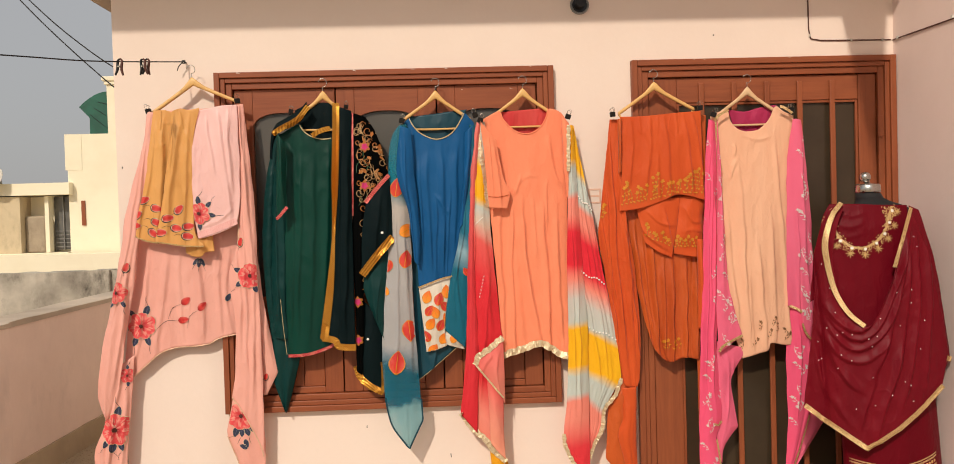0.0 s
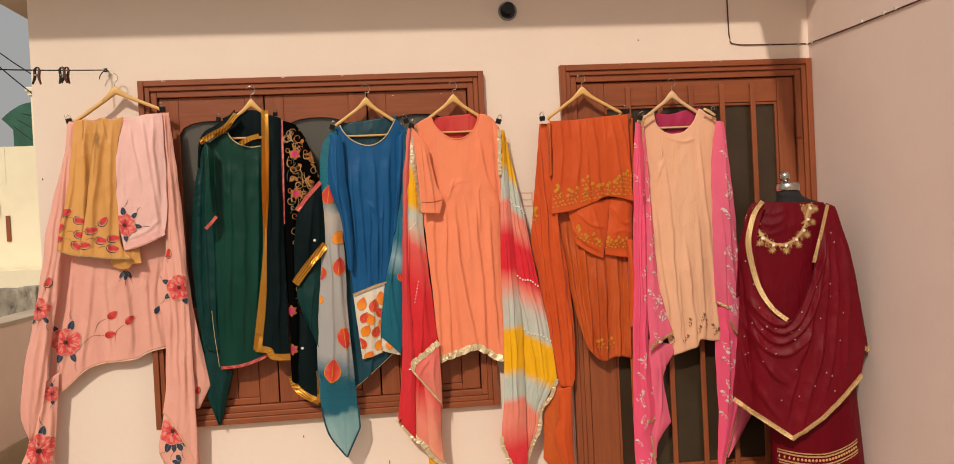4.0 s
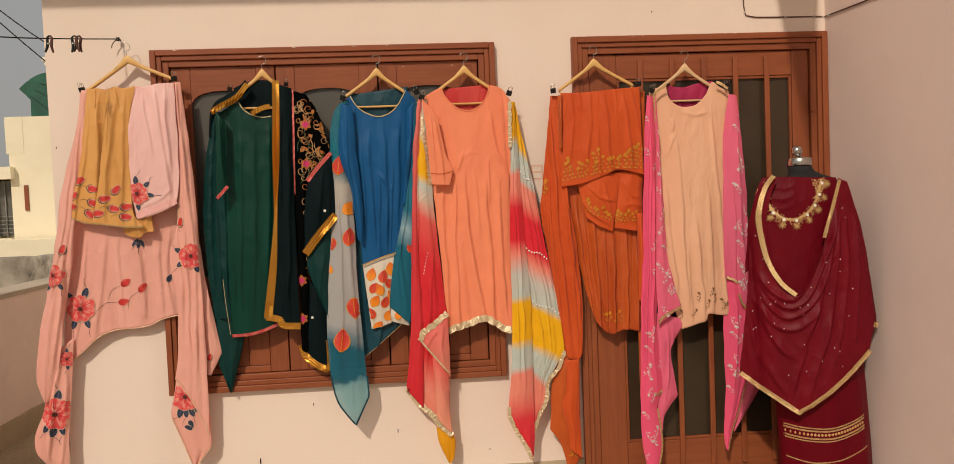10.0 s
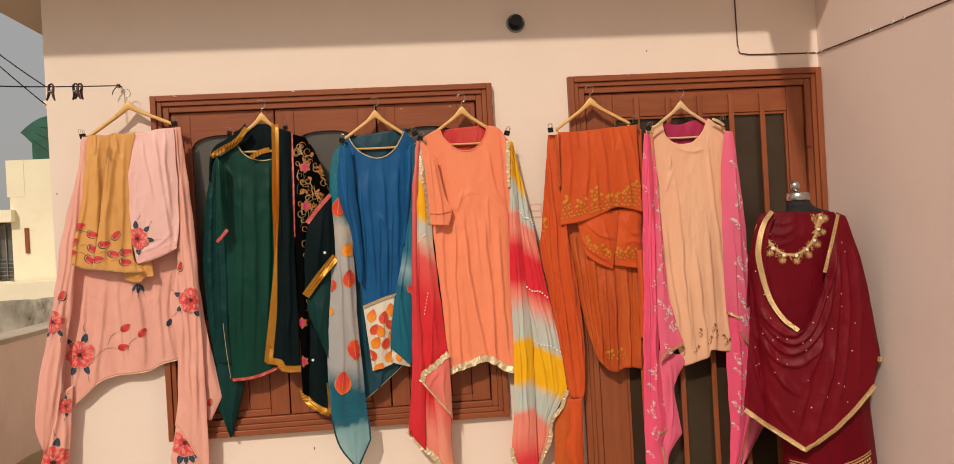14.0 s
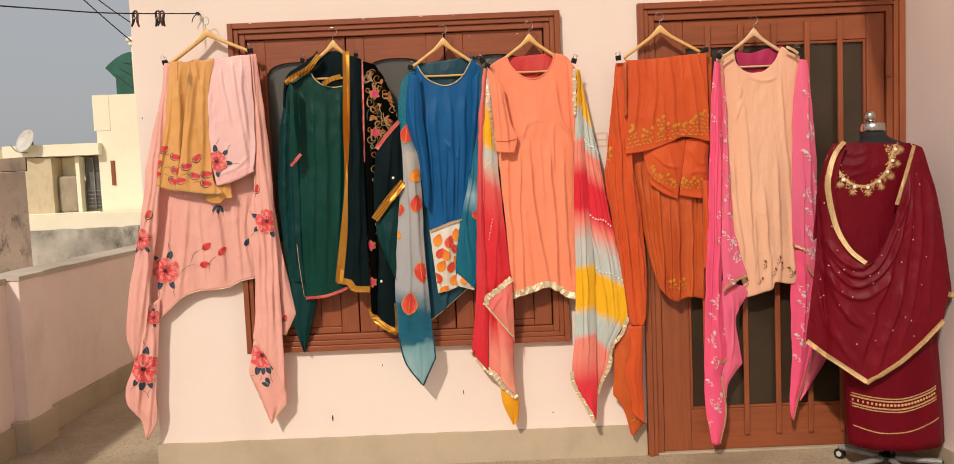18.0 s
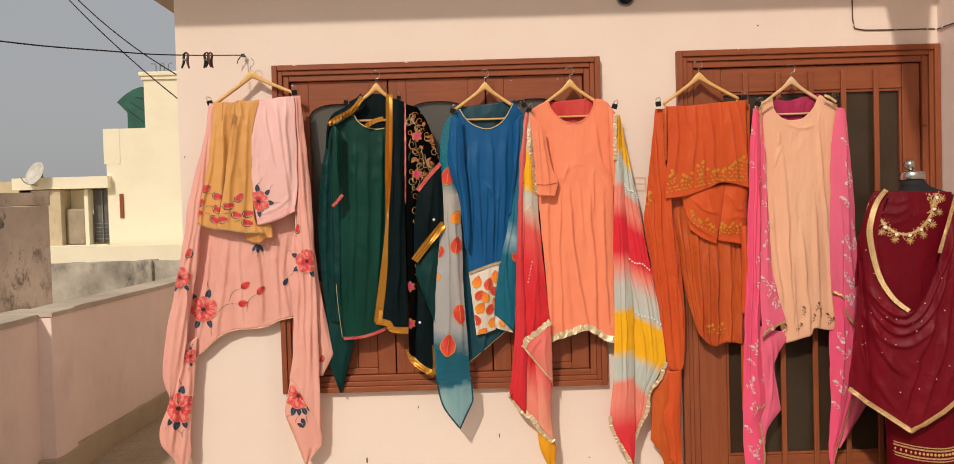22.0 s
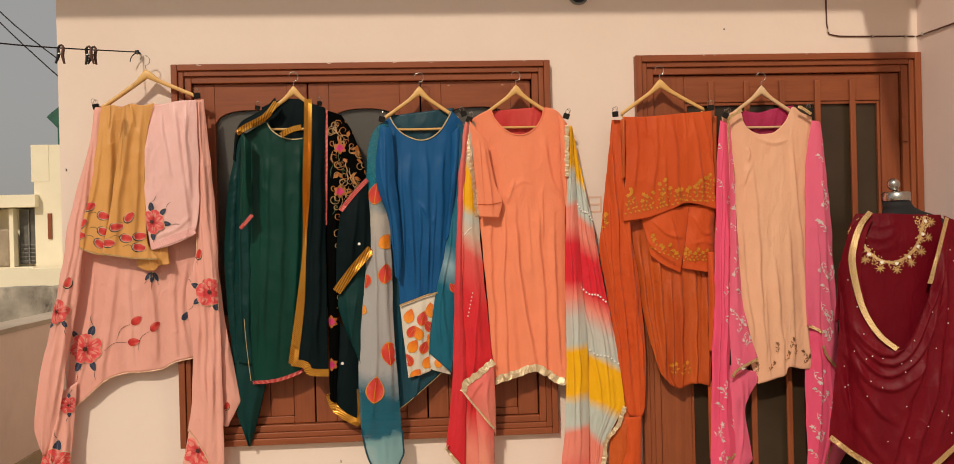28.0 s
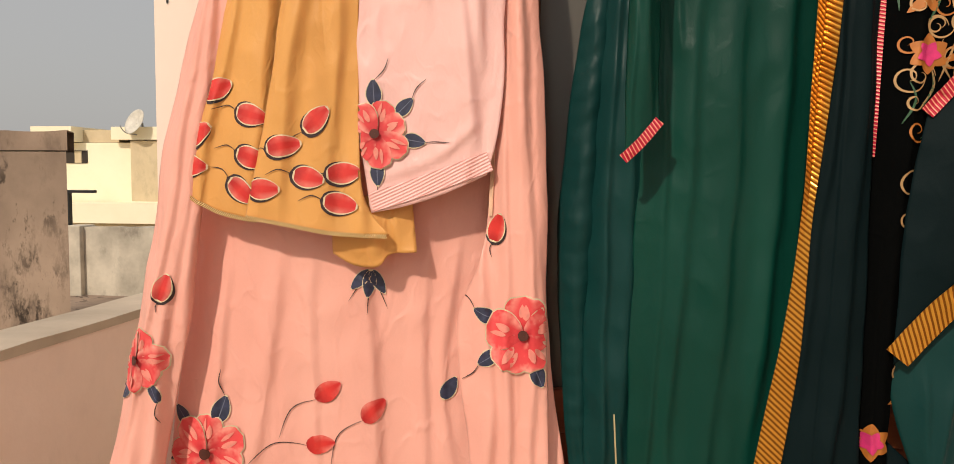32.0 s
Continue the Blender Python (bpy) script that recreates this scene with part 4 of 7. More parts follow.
ribbon("picot_edge", pd, F["pink_edge"], [(-1.082, 1.985), (-1.088, 1.654), (-1.095, 1.409)], 0.006, p_right, -0.1)
pm = bag("palazzo_trousers", -1.45, 1.5, "mustard silk palazzo trousers with painted red buds", "trousers", "folded trousers")
mus = cloth("leg", pm, F["mustard"], -0.100, [(-1.453, 1.993), (-1.483, 1.802), (-1.523, 1.590), (-1.580, 1.444)], [(-1.351, 1.995), (-1.369, 1.798), (-1.398, 1.584), (-1.436, 1.397)], top=[(-1.406, 1.997), (-1.372, 1.988)], bottom=[(-1.509, 1.411)], folds=2, amp=0.011, seed=4, bulge=0.012,
    creases=[(0.010, 0.018, (-1.410, 1.999), (-1.418, 1.785), (-1.433, 1.590), (-1.467, 1.347)), (0.007, 0.014, (-1.441, 2.000), (-1.469, 1.737), (-1.514, 1.543), (-1.557, 1.374)), (0.005, 0.006, (-1.421, 2.016), (-1.416, 1.968), (-1.420, 1.895)), (0.006, 0.010, (-1.503, 1.616), (-1.530, 1.495), (-1.543, 1.374))])
mus2 = cloth("leg", pm, F["mustard"], -0.112, [(-1.367, 1.990), (-1.390, 1.799), (-1.417, 1.612), (-1.462, 1.404)], [(-1.243, 2.002), (-1.277, 1.848), (-1.285, 1.634), (-1.281, 1.445), (-1.242, 1.380)], top=[(-1.327, 2.000), (-1.289, 1.993)], bottom=[(-1.418, 1.394), (-1.327, 1.379)], folds=2, amp=0.011, seed=24, bulge=0.014,
    creases=[(0.013, 0.020, (-1.317, 2.003), (-1.345, 1.832), (-1.389, 1.613), (-1.420, 1.346)), (0.008, 0.014, (-1.286, 2.002), (-1.304, 1.782), (-1.324, 1.539), (-1.339, 1.343)), (0.007, 0.009, (-1.355, 2.008), (-1.366, 1.857), (-1.383, 1.686)), (0.005, 0.006, (-1.336, 2.015), (-1.323, 1.966), (-1.310, 1.893)), (0.006, 0.010, (-1.277, 1.611), (-1.283, 1.489), (-1.277, 1.342))])
ribbon("picot_edge", pm, F["gold_dull"], [(-1.577, 1.444), (-1.509, 1.411), (-1.447, 1.398)], 0.006, mus, -0.12)
ribbon("picot_edge", pm, F["gold_dull"], [(-1.459, 1.404), (-1.418, 1.397), (-1.327, 1.382), (-1.245, 1.378)], 0.006, mus2, -0.13)
cloth("under_hem", pm, F["mustard"], -0.085, [(-1.341, 1.433), (-1.336, 1.349)], [(-1.213, 1.441), (-1.205, 1.354)], bottom=[(-1.297, 1.331), (-1.262, 1.332), (-1.245, 1.350)], folds=2, amp=0.008, seed=5, nu=20, nv=16)
pq = bag("palazzo_trousers", -1.2, 1.5, "pale pink satin palazzo trousers with a painted flower", "trousers", "folded trousers")
pal = cloth("leg", pq, F["pale"], -0.11, [(-1.243, 1.991), (-1.280, 1.848), (-1.288, 1.634), (-1.285, 1.526), (-1.270, 1.412)], [(-1.078, 2.012), (-1.073, 1.787), (-1.078, 1.571), (-1.098, 1.469)], top=[(-1.195, 2.000), (-1.142, 2.009)], bottom=[(-1.217, 1.423), (-1.158, 1.442)], folds=2.5, amp=0.010, seed=6, bulge=0.015,
    creases=[(0.010, 0.013, (-1.175, 2.025), (-1.144, 1.853), (-1.129, 1.681), (-1.107, 1.435)), (0.008, 0.009, (-1.123, 2.029), (-1.114, 1.877), (-1.112, 1.582)), (0.006, 0.022, (-1.261, 1.953), (-1.284, 1.733), (-1.279, 1.440)), (0.006, 0.010, (-1.226, 2.026), (-1.206, 1.878), (-1.173, 1.657)), (0.004, -0.009, (-1.269, 1.459), (-1.172, 1.491), (-1.094, 1.557))])
ribbon("quilted_hem", pq, F["quilted"], [(-1.269, 1.428), (-1.202, 1.449), (-1.094, 1.488)], 0.028, pal, -0.13, lift=0.002)
for x, z, t in ((-1.482, 1.996, -10), (-1.082, 2.034, -6)):
    clip(x, z, -0.082, t)

# ---- second hanger: green kurta, satin trousers and dark dupatta ----
hanger(-0.699, 2.062, 0, M["beech"], "honey-coloured wooden coat hanger with the green kurta", half=0.150)
gt = bag("satin_trousers", -0.85, 0.8, "dark teal satin trousers hanging behind the green kurta", "trousers", "folded trousers")
cloth("leg", gt, F["teal_dark"], -0.050, [(-0.927, 1.882), (-0.973, 1.651), (-0.999, 1.376), (-0.987, 1.126), (-0.970, 0.935)], [(-0.895, 1.881), (-0.932, 1.512), (-0.946, 1.180), (-0.927, 0.933)], folds=1.2, amp=0.008, seed=11, nu=20, crumple=0.008,
    creases=[(0.0025, -0.006, (-1.010, 1.82 - 0.031 * k), (-0.975 + 0.006 * (k % 2), 1.80 - 0.031 * k), (-0.930, 1.825 - 0.031 * k)) for k in range(28)])
cloth("leg", gt, F["teal_dark"], -0.062, [(-0.916, 1.882), (-0.948, 1.512), (-0.959, 1.180), (-0.948, 0.940)], [(-0.851, 1.879), (-0.861, 1.509), (-0.875, 1.176), (-0.877, 0.936)], folds=1.5, amp=0.008, seed=9, nu=24, crumple=0.008,
    creases=[(0.008, 0.010, (-0.905, 1.90), (-0.925, 1.5), (-0.930, 0.90)), (0.007, 0.009, (-0.875, 1.90), (-0.890, 1.5), (-0.905, 0.90))])
gk = bag("kurta", -0.72, 1.2, "bottle green silk kurta with pink trimmed cuff and hem", "kurta", "hanging kurtas")
gb = cloth("body", gk, F["green"], -0.075, [(-0.897, 1.875), (-0.882, 1.619), (-0.893, 1.234), (-0.890, 0.856)], [(-0.642, 1.861), (-0.651, 1.499), (-0.674, 1.168), (-0.683, 0.907)], top=[(-0.806, 1.921), (-0.786, 1.888), (-0.750, 1.862), (-0.705, 1.850)], bottom=[(-0.800, 0.863), (-0.717, 0.886)], folds=3, amp=0.008, seed=12, nu=60, nv=120,
    creases=[(0.009, 0.016, (-0.801, 1.846), (-0.817, 1.427), (-0.851, 0.861)), (0.010, 0.014, (-0.673, 1.869), (-0.688, 1.473), (-0.724, 1.029)), (0.008, 0.018, (-0.740, 1.845), (-0.759, 1.376), (-0.798, 0.834)), (0.008, 0.012, (-0.856, 1.774), (-0.849, 1.379), (-0.880, 0.837)), (0.005, 0.008, (-0.879, 1.848), (-0.839, 1.773), (-0.826, 1.625))])
ribbon("neck_piping", gk, F["piping"], [(-0.804, 1.918), (-0.786, 1.888), (-0.750, 1.862), (-0.705, 1.850), (-0.664, 1.854)], 0.0045, gb, -0.1)
ribbon("hem_trim", gk, F["pink_gold"], [(-0.890, 0.862), (-0.800, 0.868), (-0.716, 0.892), (-0.682, 0.909)], 0.014, gb, -0.1)
ribbon("side_piping", gk, F["piping"], [(-0.913, 1.125), (-0.906, 1.013), (-0.892, 0.873)], 0.0022, gb, -0.1)
gs = cloth("sleeve", gk, F["green"], -0.140, [(-0.896, 1.873), (-0.906, 1.646), (-0.907, 1.488)], [(-0.860, 1.834), (-0.862, 1.671), (-0.861, 1.543)], folds=1.2, amp=0.008, seed=13, nu=18, nv=40,
    creases=[(0.007, 0.008, (-0.907, 1.873), (-0.898, 1.676), (-0.898, 1.479)), (0.005, 0.006, (-0.888, 1.868), (-0.876, 1.675), (-0.873, 1.503))])
ribbon("cuff_trim", gk, F["pink_gold"], [(-0.909, 1.491), (-0.887, 1.512), (-0.861, 1.543)], 0.014, gs, -0.11)
gd = bag("dupatta", -0.5, 1.2, "blue-black dupatta with gold borders and an embroidered velvet panel", "dupatta", "long scarves")
cloth("hanging_corner", gd, F["teal_dark"], -0.045, [(-0.972, 1.041), (-0.976, 0.788), (-0.921, 0.598)], [(-0.846, 0.950), (-0.846, 0.837), (-0.912, 0.595)], folds=1.5, amp=0.008, seed=14, nu=20, nv=40)
g_neck = cloth("neck_fold", gd, F["night"], -0.05, [(-0.831, 1.987), (-0.818, 1.934), (-0.779, 1.859)], [(-0.623, 2.002), (-0.628, 1.914), (-0.638, 1.837)], top=[(-0.770, 2.012), (-0.693, 2.021)], folds=2, bulge=0.004, amp=0.006, seed=15, nu=24, nv=20)
g_sh = cloth("shoulder_fold", gd, F["night"], -0.098, [(-0.767, 2.019), (-0.807, 1.980), (-0.861, 1.949), (-0.906, 1.922), (-0.929, 1.869), (-0.941, 1.770)], [(-0.758, 1.989), (-0.789, 1.935), (-0.838, 1.906), (-0.892, 1.883), (-0.920, 1.839), (-0.929, 1.760)], folds=1, amp=0.004, seed=16, nu=22, nv=36)
ribbon("gold_border", gd, F["gold"], [(-0.760, 1.999), (-0.791, 1.955), (-0.823, 1.928), (-0.872, 1.904), (-0.921, 1.876)], 0.024, g_sh, -0.115)
ribbon("gold_border", gd, F["gold"], [(-0.747, 1.864), (-0.705, 1.887), (-0.664, 1.896)], 0.022, g_neck, -0.09, 0.05)
g_pan = cloth("front_panel", gd, F["night"], -0.105, [(-0.636, 1.996), (-0.650, 1.636), (-0.665, 1.363), (-0.689, 1.116), (-0.726, 0.935)], [(-0.565, 1.972), (-0.575, 1.633), (-0.577, 1.276), (-0.581, 0.888)], bottom=[(-0.672, 0.926), (-0.652, 0.889)], folds=2, amp=0.007, seed=17, nu=26,
    creases=[(0.009, 0.012, (-0.615, 1.967), (-0.633, 1.546), (-0.674, 1.077)), (0.009, 0.010, (-0.580, 1.867), (-0.597, 1.421), (-0.631, 0.852)), (0.007, 0.009, (-0.639, 1.670), (-0.669, 1.275), (-0.700, 0.855))])
ribbon("gold_border", gd, F["gold"], [(-0.633, 2.009), (-0.640, 1.771), (-0.655, 1.499), (-0.678, 1.226), (-0.721, 0.937)], lambda t: 0.031 - 0.019 * math.exp(-((t - 0.56) / 0.17) ** 2) + 0.006 * t, g_pan, -0.125, n=70)
ribbon("gold_border", gd, F["gold"], [(-0.729, 0.943), (-0.672, 0.932), (-0.652, 0.903), (-0.578, 0.896)], 0.030, g_pan, -0.125)
g_emb = cloth("velvet_panel", gd, F["velvet"], -0.095, [(-0.569, 1.966), (-0.576, 1.633), (-0.579, 1.276), (-0.575, 1.026), (-0.580, 0.786)], [(-0.503, 1.944), (-0.455, 1.861), (-0.410, 1.687), (-0.473, 1.574), (-0.509, 1.466), (-0.535, 1.163), (-0.542, 0.940), (-0.556, 0.767)], folds=2, amp=0.007, seed=18, nu=30,
    creases=[(0.006, 0.009, (-0.515, 1.940), (-0.522, 1.668), (-0.539, 1.370)), (0.006, 0.008, (-0.452, 1.890), (-0.446, 1.741), (-0.434, 1.616))])
ribbon("beaded_border", gd, F["pink_gold"], [(-0.565, 1.964), (-0.570, 1.769), (-0.579, 1.496)], 0.016, g_emb, -0.12)
g_low = cloth("under_panel", gd, F["night"], -0.078, [(-0.543, 1.106), (-0.557, 0.939), (-0.582, 0.783)], [(-0.443, 1.017), (-0.447, 0.821), (-0.466, 0.675)], bottom=[(-0.546, 0.728), (-0.501, 0.683)], folds=1.5, amp=0.006, seed=19, nu=24, nv=40)
ribbon("gold_border", gd, F["gold"], [(-0.581, 0.806), (-0.564, 0.754), (-0.519, 0.712), (-0.463, 0.680)], 0.030, g_low, -0.1)
ribbon("gold_border", gd, F["gold"], [(-0.463, 0.675), (-0.459, 0.751), (-0.461, 0.821)], 0.018, g_low, -0.1)
cloth("satin_corner", gd, F["teal_dark"], -0.098, [(-0.543, 1.208), (-0.521, 1.107), (-0.451, 0.928)], [(-0.410, 1.351), (-0.434, 1.102), (-0.443, 0.919)], folds=1.2, amp=0.006, seed=20, nu=24, nv=40,
    creases=[(0.006, 0.006, (-0.449, 1.244), (-0.479, 1.021), (-0.458, 0.871)), (0.005, 0.006, (-0.498, 1.245), (-0.490, 1.071), (-0.445, 0.895))])
g_flap = cloth("dark_corner", gd, F["night"], -0.115, [(-0.510, 1.559), (-0.534, 1.412), (-0.541, 1.214)], [(-0.403, 1.677), (-0.396, 1.543), (-0.393, 1.389)], bottom=[(-0.472, 1.288)], folds=1.5, amp=0.006, seed=21, nu=26, nv=40,
    creases=[(0.006, 0.010, (-0.439, 1.616), (-0.455, 1.467), (-0.486, 1.245)), (0.005, 0.008, (-0.410, 1.615), (-0.418, 1.466), (-0.426, 1.342))])
ribbon("beaded_border", gd, F["pink_gold"], [(-0.513, 1.553), (-0.469, 1.606), (-0.403, 1.677)], 0.018, g_flap, -0.13)
ribbon("gold_border", gd, F["gold"], [(-0.538, 1.225), (-0.474, 1.305), (-0.393, 1.395)], 0.036, g_flap, -0.13)
for x, z in ((-0.441, 1.416), (-0.524, 0.930)):
    beads("coin_sequin", gd, P_["silver"], [(x, z)], g_flap if z > 1.2 else g_low, 0.0065)
for x, z, t in ((-0.840, 1.980, 12), (-0.590, 1.994, 8)):
    clip(x, z, -0.09, t, 0.8)

# ---- third hanger: blue kurta with sheer teal dupatta ----
hanger(-0.183, 2.052, 0, M["beech"], "honey-coloured wooden coat hanger with the blue kurta", half=0.160)
bt = bag("satin_trousers", -0.2, 0.8, "petrol blue satin trousers behind the blue kurta", "trousers", "folded trousers")
cloth("leg", bt, F["petrol"], -0.06, [(-0.338, 1.765), (-0.317, 1.402), (-0.313, 1.149), (-0.306, 0.723)], [(-0.068, 1.699), (-0.073, 1.363), (-0.097, 1.081), (-0.094, 0.897)], bottom=[(-0.253, 0.760)], folds=3, amp=0.008, seed=31,
    creases=[(0.008, 0.010, (-0.182, 1.011), (-0.211, 0.862), (-0.239, 0.713)), (0.006, 0.008, (-0.274, 1.313), (-0.276, 1.014), (-0.279, 0.715))])
bk = bag("kurta", -0.16, 1.3, "royal blue silk kurta with a leaf-printed hem panel", "kurta", "hanging kurtas")
bb = cloth("body", bk, F["blue"], -0.09, [(-0.345, 1.897), (-0.357, 1.800), (-0.366, 1.690), (-0.350, 1.610), (-0.322, 1.530), (-0.305, 1.420), (-0.294, 1.338), (-0.284, 1.161)], [(-0.009, 1.906), (-0.035, 1.695), (-0.068, 1.475), (-0.102, 1.337), (-0.130, 1.204)], top=[(-0.305, 1.932), (-0.290, 1.902), (-0.264, 1.871), (-0.227, 1.848), (-0.183, 1.835), (-0.139, 1.845), (-0.099, 1.876), (-0.069, 1.922), (-0.054, 1.954)], bottom=[(-0.232, 1.178), (-0.181, 1.196)], folds=3.5, amp=0.008, seed=32, nu=70, nv=100,
    creases=[(0.011, 0.013, (-0.288, 1.912), (-0.298, 1.737), (-0.317, 1.564)), (0.009, 0.014, (-0.231, 1.811), (-0.229, 1.512), (-0.223, 1.137)), (0.010, 0.012, (-0.161, 1.835), (-0.157, 1.510), (-0.179, 1.136)), (0.009, 0.014, (-0.098, 1.833), (-0.098, 1.558), (-0.130, 1.284)), (0.007, 0.008, (-0.191, 1.611), (-0.198, 1.361), (-0.209, 1.136)), (0.005, -0.007, (-0.202, 1.586), (-0.168, 1.535), (-0.130, 1.479)), (0.008, 0.010, (-0.262, 1.787), (-0.262, 1.587), (-0.254, 1.288)), (0.005, 0.007, (-0.128, 1.659), (-0.139, 1.409), (-0.163, 1.160))])
ribbon("neck_piping", bk, F["piping"], [(-0.305, 1.932), (-0.290, 1.902), (-0.264, 1.871), (-0.227, 1.848), (-0.183, 1.835), (-0.139, 1.845), (-0.099, 1.876), (-0.069, 1.922), (-0.054, 1.951)], 0.0045, bb, -0.115)
b_white = fabric("white_printed_silk", lin(232, 222, 206), lin(214, 202, 184), 0.5, 0.1)
bp = cloth("printed_hem", bk, b_white, -0.088, [(-0.285, 1.162), (-0.269, 0.982), (-0.258, 0.860)], [(-0.130, 1.210), (-0.164, 1.032), (-0.165, 0.886)], bottom=[(-0.213, 0.869)], folds=2, amp=0.006, seed=33, nu=34, nv=44)
bp2 = cloth("printed_hem", bk, b_white, -0.085, [(-0.164, 0.964), (-0.181, 0.897)], [(-0.093, 0.923), (-0.082, 0.866)], bottom=[(-0.135, 0.883)], folds=1, amp=0.004, seed=34, nu=16, nv=12)
ribbon("gold_seam", bk, F["gold_dull"], [(-0.285, 1.159), (-0.232, 1.178), (-0.181, 1.196), (-0.130, 1.207)], 0.008, bp, -0.115, lift=0.012)
cloth("sleeve", bk, F["blue"], -0.128, [(-0.345, 1.895), (-0.358, 1.800), (-0.368, 1.690), (-0.352, 1.610), (-0.325, 1.530), (-0.309, 1.420), (-0.299, 1.280)], [(-0.298, 1.880), (-0.290, 1.780), (-0.286, 1.680), (-0.278, 1.580), (-0.272, 1.480), (-0.272, 1.360), (-0.280, 1.260)], folds=1.2, amp=0.008, seed=38, nu=16, nv=70,
    creases=[(0.008, 0.008, (-0.328, 1.912), (-0.324, 1.663), (-0.307, 1.464), (-0.286, 1.239)), (0.006, 0.006, (-0.346, 1.863), (-0.343, 1.689), (-0.318, 1.539))])
cloth("sleeve", bk, F["blue"], -0.105, [(-0.055, 1.860), (-0.064, 1.668), (-0.093, 1.420)], [(-0.009, 1.902), (-0.033, 1.694), (-0.069, 1.447)], folds=1.2, amp=0.007, seed=39, nu=14, nv=44,
    creases=[(0.007, 0.008, (-0.064, 1.908), (-0.060, 1.683), (-0.087, 1.483))])
ribbon("side_seam", bk, F["piping"], [(-0.346, 1.848), (-0.362, 1.802), (-0.359, 1.761)], 0.004, bb, -0.12)
ribbon("hem_stitching", bt, F["piping"], [(-0.306, 0.726), (-0.253, 0.763), (-0.095, 0.894)], 0.002, None, -0.075)
bd = bag("dupatta", -0.3, 0.9, "sheer teal and white dupatta with painted orange leaves", "dupatta", "long scarves")
F["sheer"] = dyed("sheer_teal_and_white_chiffon", [(0.0, lin(140, 186, 192)), (0.13, lin(130, 182, 190)), (0.15, lin(20, 112, 136)), (0.25, lin(22, 110, 134)), (0.34, lin(196, 196, 196)), (0.62, lin(206, 202, 200)), (0.74, lin(214, 204, 194)), (0.80, lin(30, 134, 156)), (1.0, lin(24, 114, 136))], sheer=0.38)
b_left = cloth("left_fall", bd, F["sheer"], -0.104, [(-0.331, 1.917), (-0.389, 1.843), (-0.411, 1.626), (-0.417, 1.352), (-0.439, 1.132), (-0.460, 0.883), (-0.452, 0.659), (-0.423, 0.531), (-0.348, 0.424)], [(-0.311, 1.894), (-0.334, 1.650), (-0.316, 1.512), (-0.312, 1.319), (-0.311, 1.070), (-0.298, 0.818), (-0.290, 0.649), (-0.283, 0.553), (-0.283, 0.553), (-0.343, 0.421)], folds=1.8, amp=0.008, seed=35, nu=28, nv=110,
    creases=[(0.007, 0.010, (-0.386, 1.590), (-0.378, 1.117), (-0.413, 0.516)), (0.007, 0.010, (-0.344, 1.489), (-0.333, 1.116), (-0.315, 0.666))])
ribbon("rolled_edge", bd, F["petrol"], [(-0.452, 0.659), (-0.423, 0.531), (-0.348, 0.424), (-0.348, 0.424), (-0.283, 0.553), (-0.283, 0.553), (-0.287, 0.649)], 0.007, b_left, -0.13)
F["teal"] = dyed("sheer_teal_chiffon", [(0.0, lin(20, 104, 128)), (0.30, lin(24, 112, 138)), (0.40, lin(150, 184, 196)), (0.48, lin(40, 120, 146)), (1.0, lin(16, 84, 106))], sheer=0.15)
b_right = cloth("right_fall", bd, F["teal"], -0.10, [(-0.032, 1.897), (-0.050, 1.612), (-0.091, 1.392), (-0.143, 1.172), (-0.170, 0.961)], [(0.007, 1.891), (-0.013, 1.472), (-0.048, 1.195), (-0.079, 0.877)], folds=1.5, amp=0.007, seed=36, nu=20,
    creases=[(0.008, 0.010, (-0.038, 1.832), (-0.066, 1.457), (-0.107, 1.208), (-0.080, 0.882)), (0.006, 0.007, (-0.078, 1.358), (-0.123, 1.159), (-0.113, 0.958))])
cloth("neck_fold", bd, F["petrol"], -0.045, [(-0.314, 1.944), (-0.279, 1.848)], [(-0.039, 1.974), (-0.078, 1.855)], bottom=[(-0.189, 1.823)], folds=3, bulge=0.004, amp=0.004, seed=37, nu=24, nv=14)
for x, z, t in ((-0.337, 1.922, 15), (-0.004, 1.939, -20)):
    clip(x, z, -0.115, t)

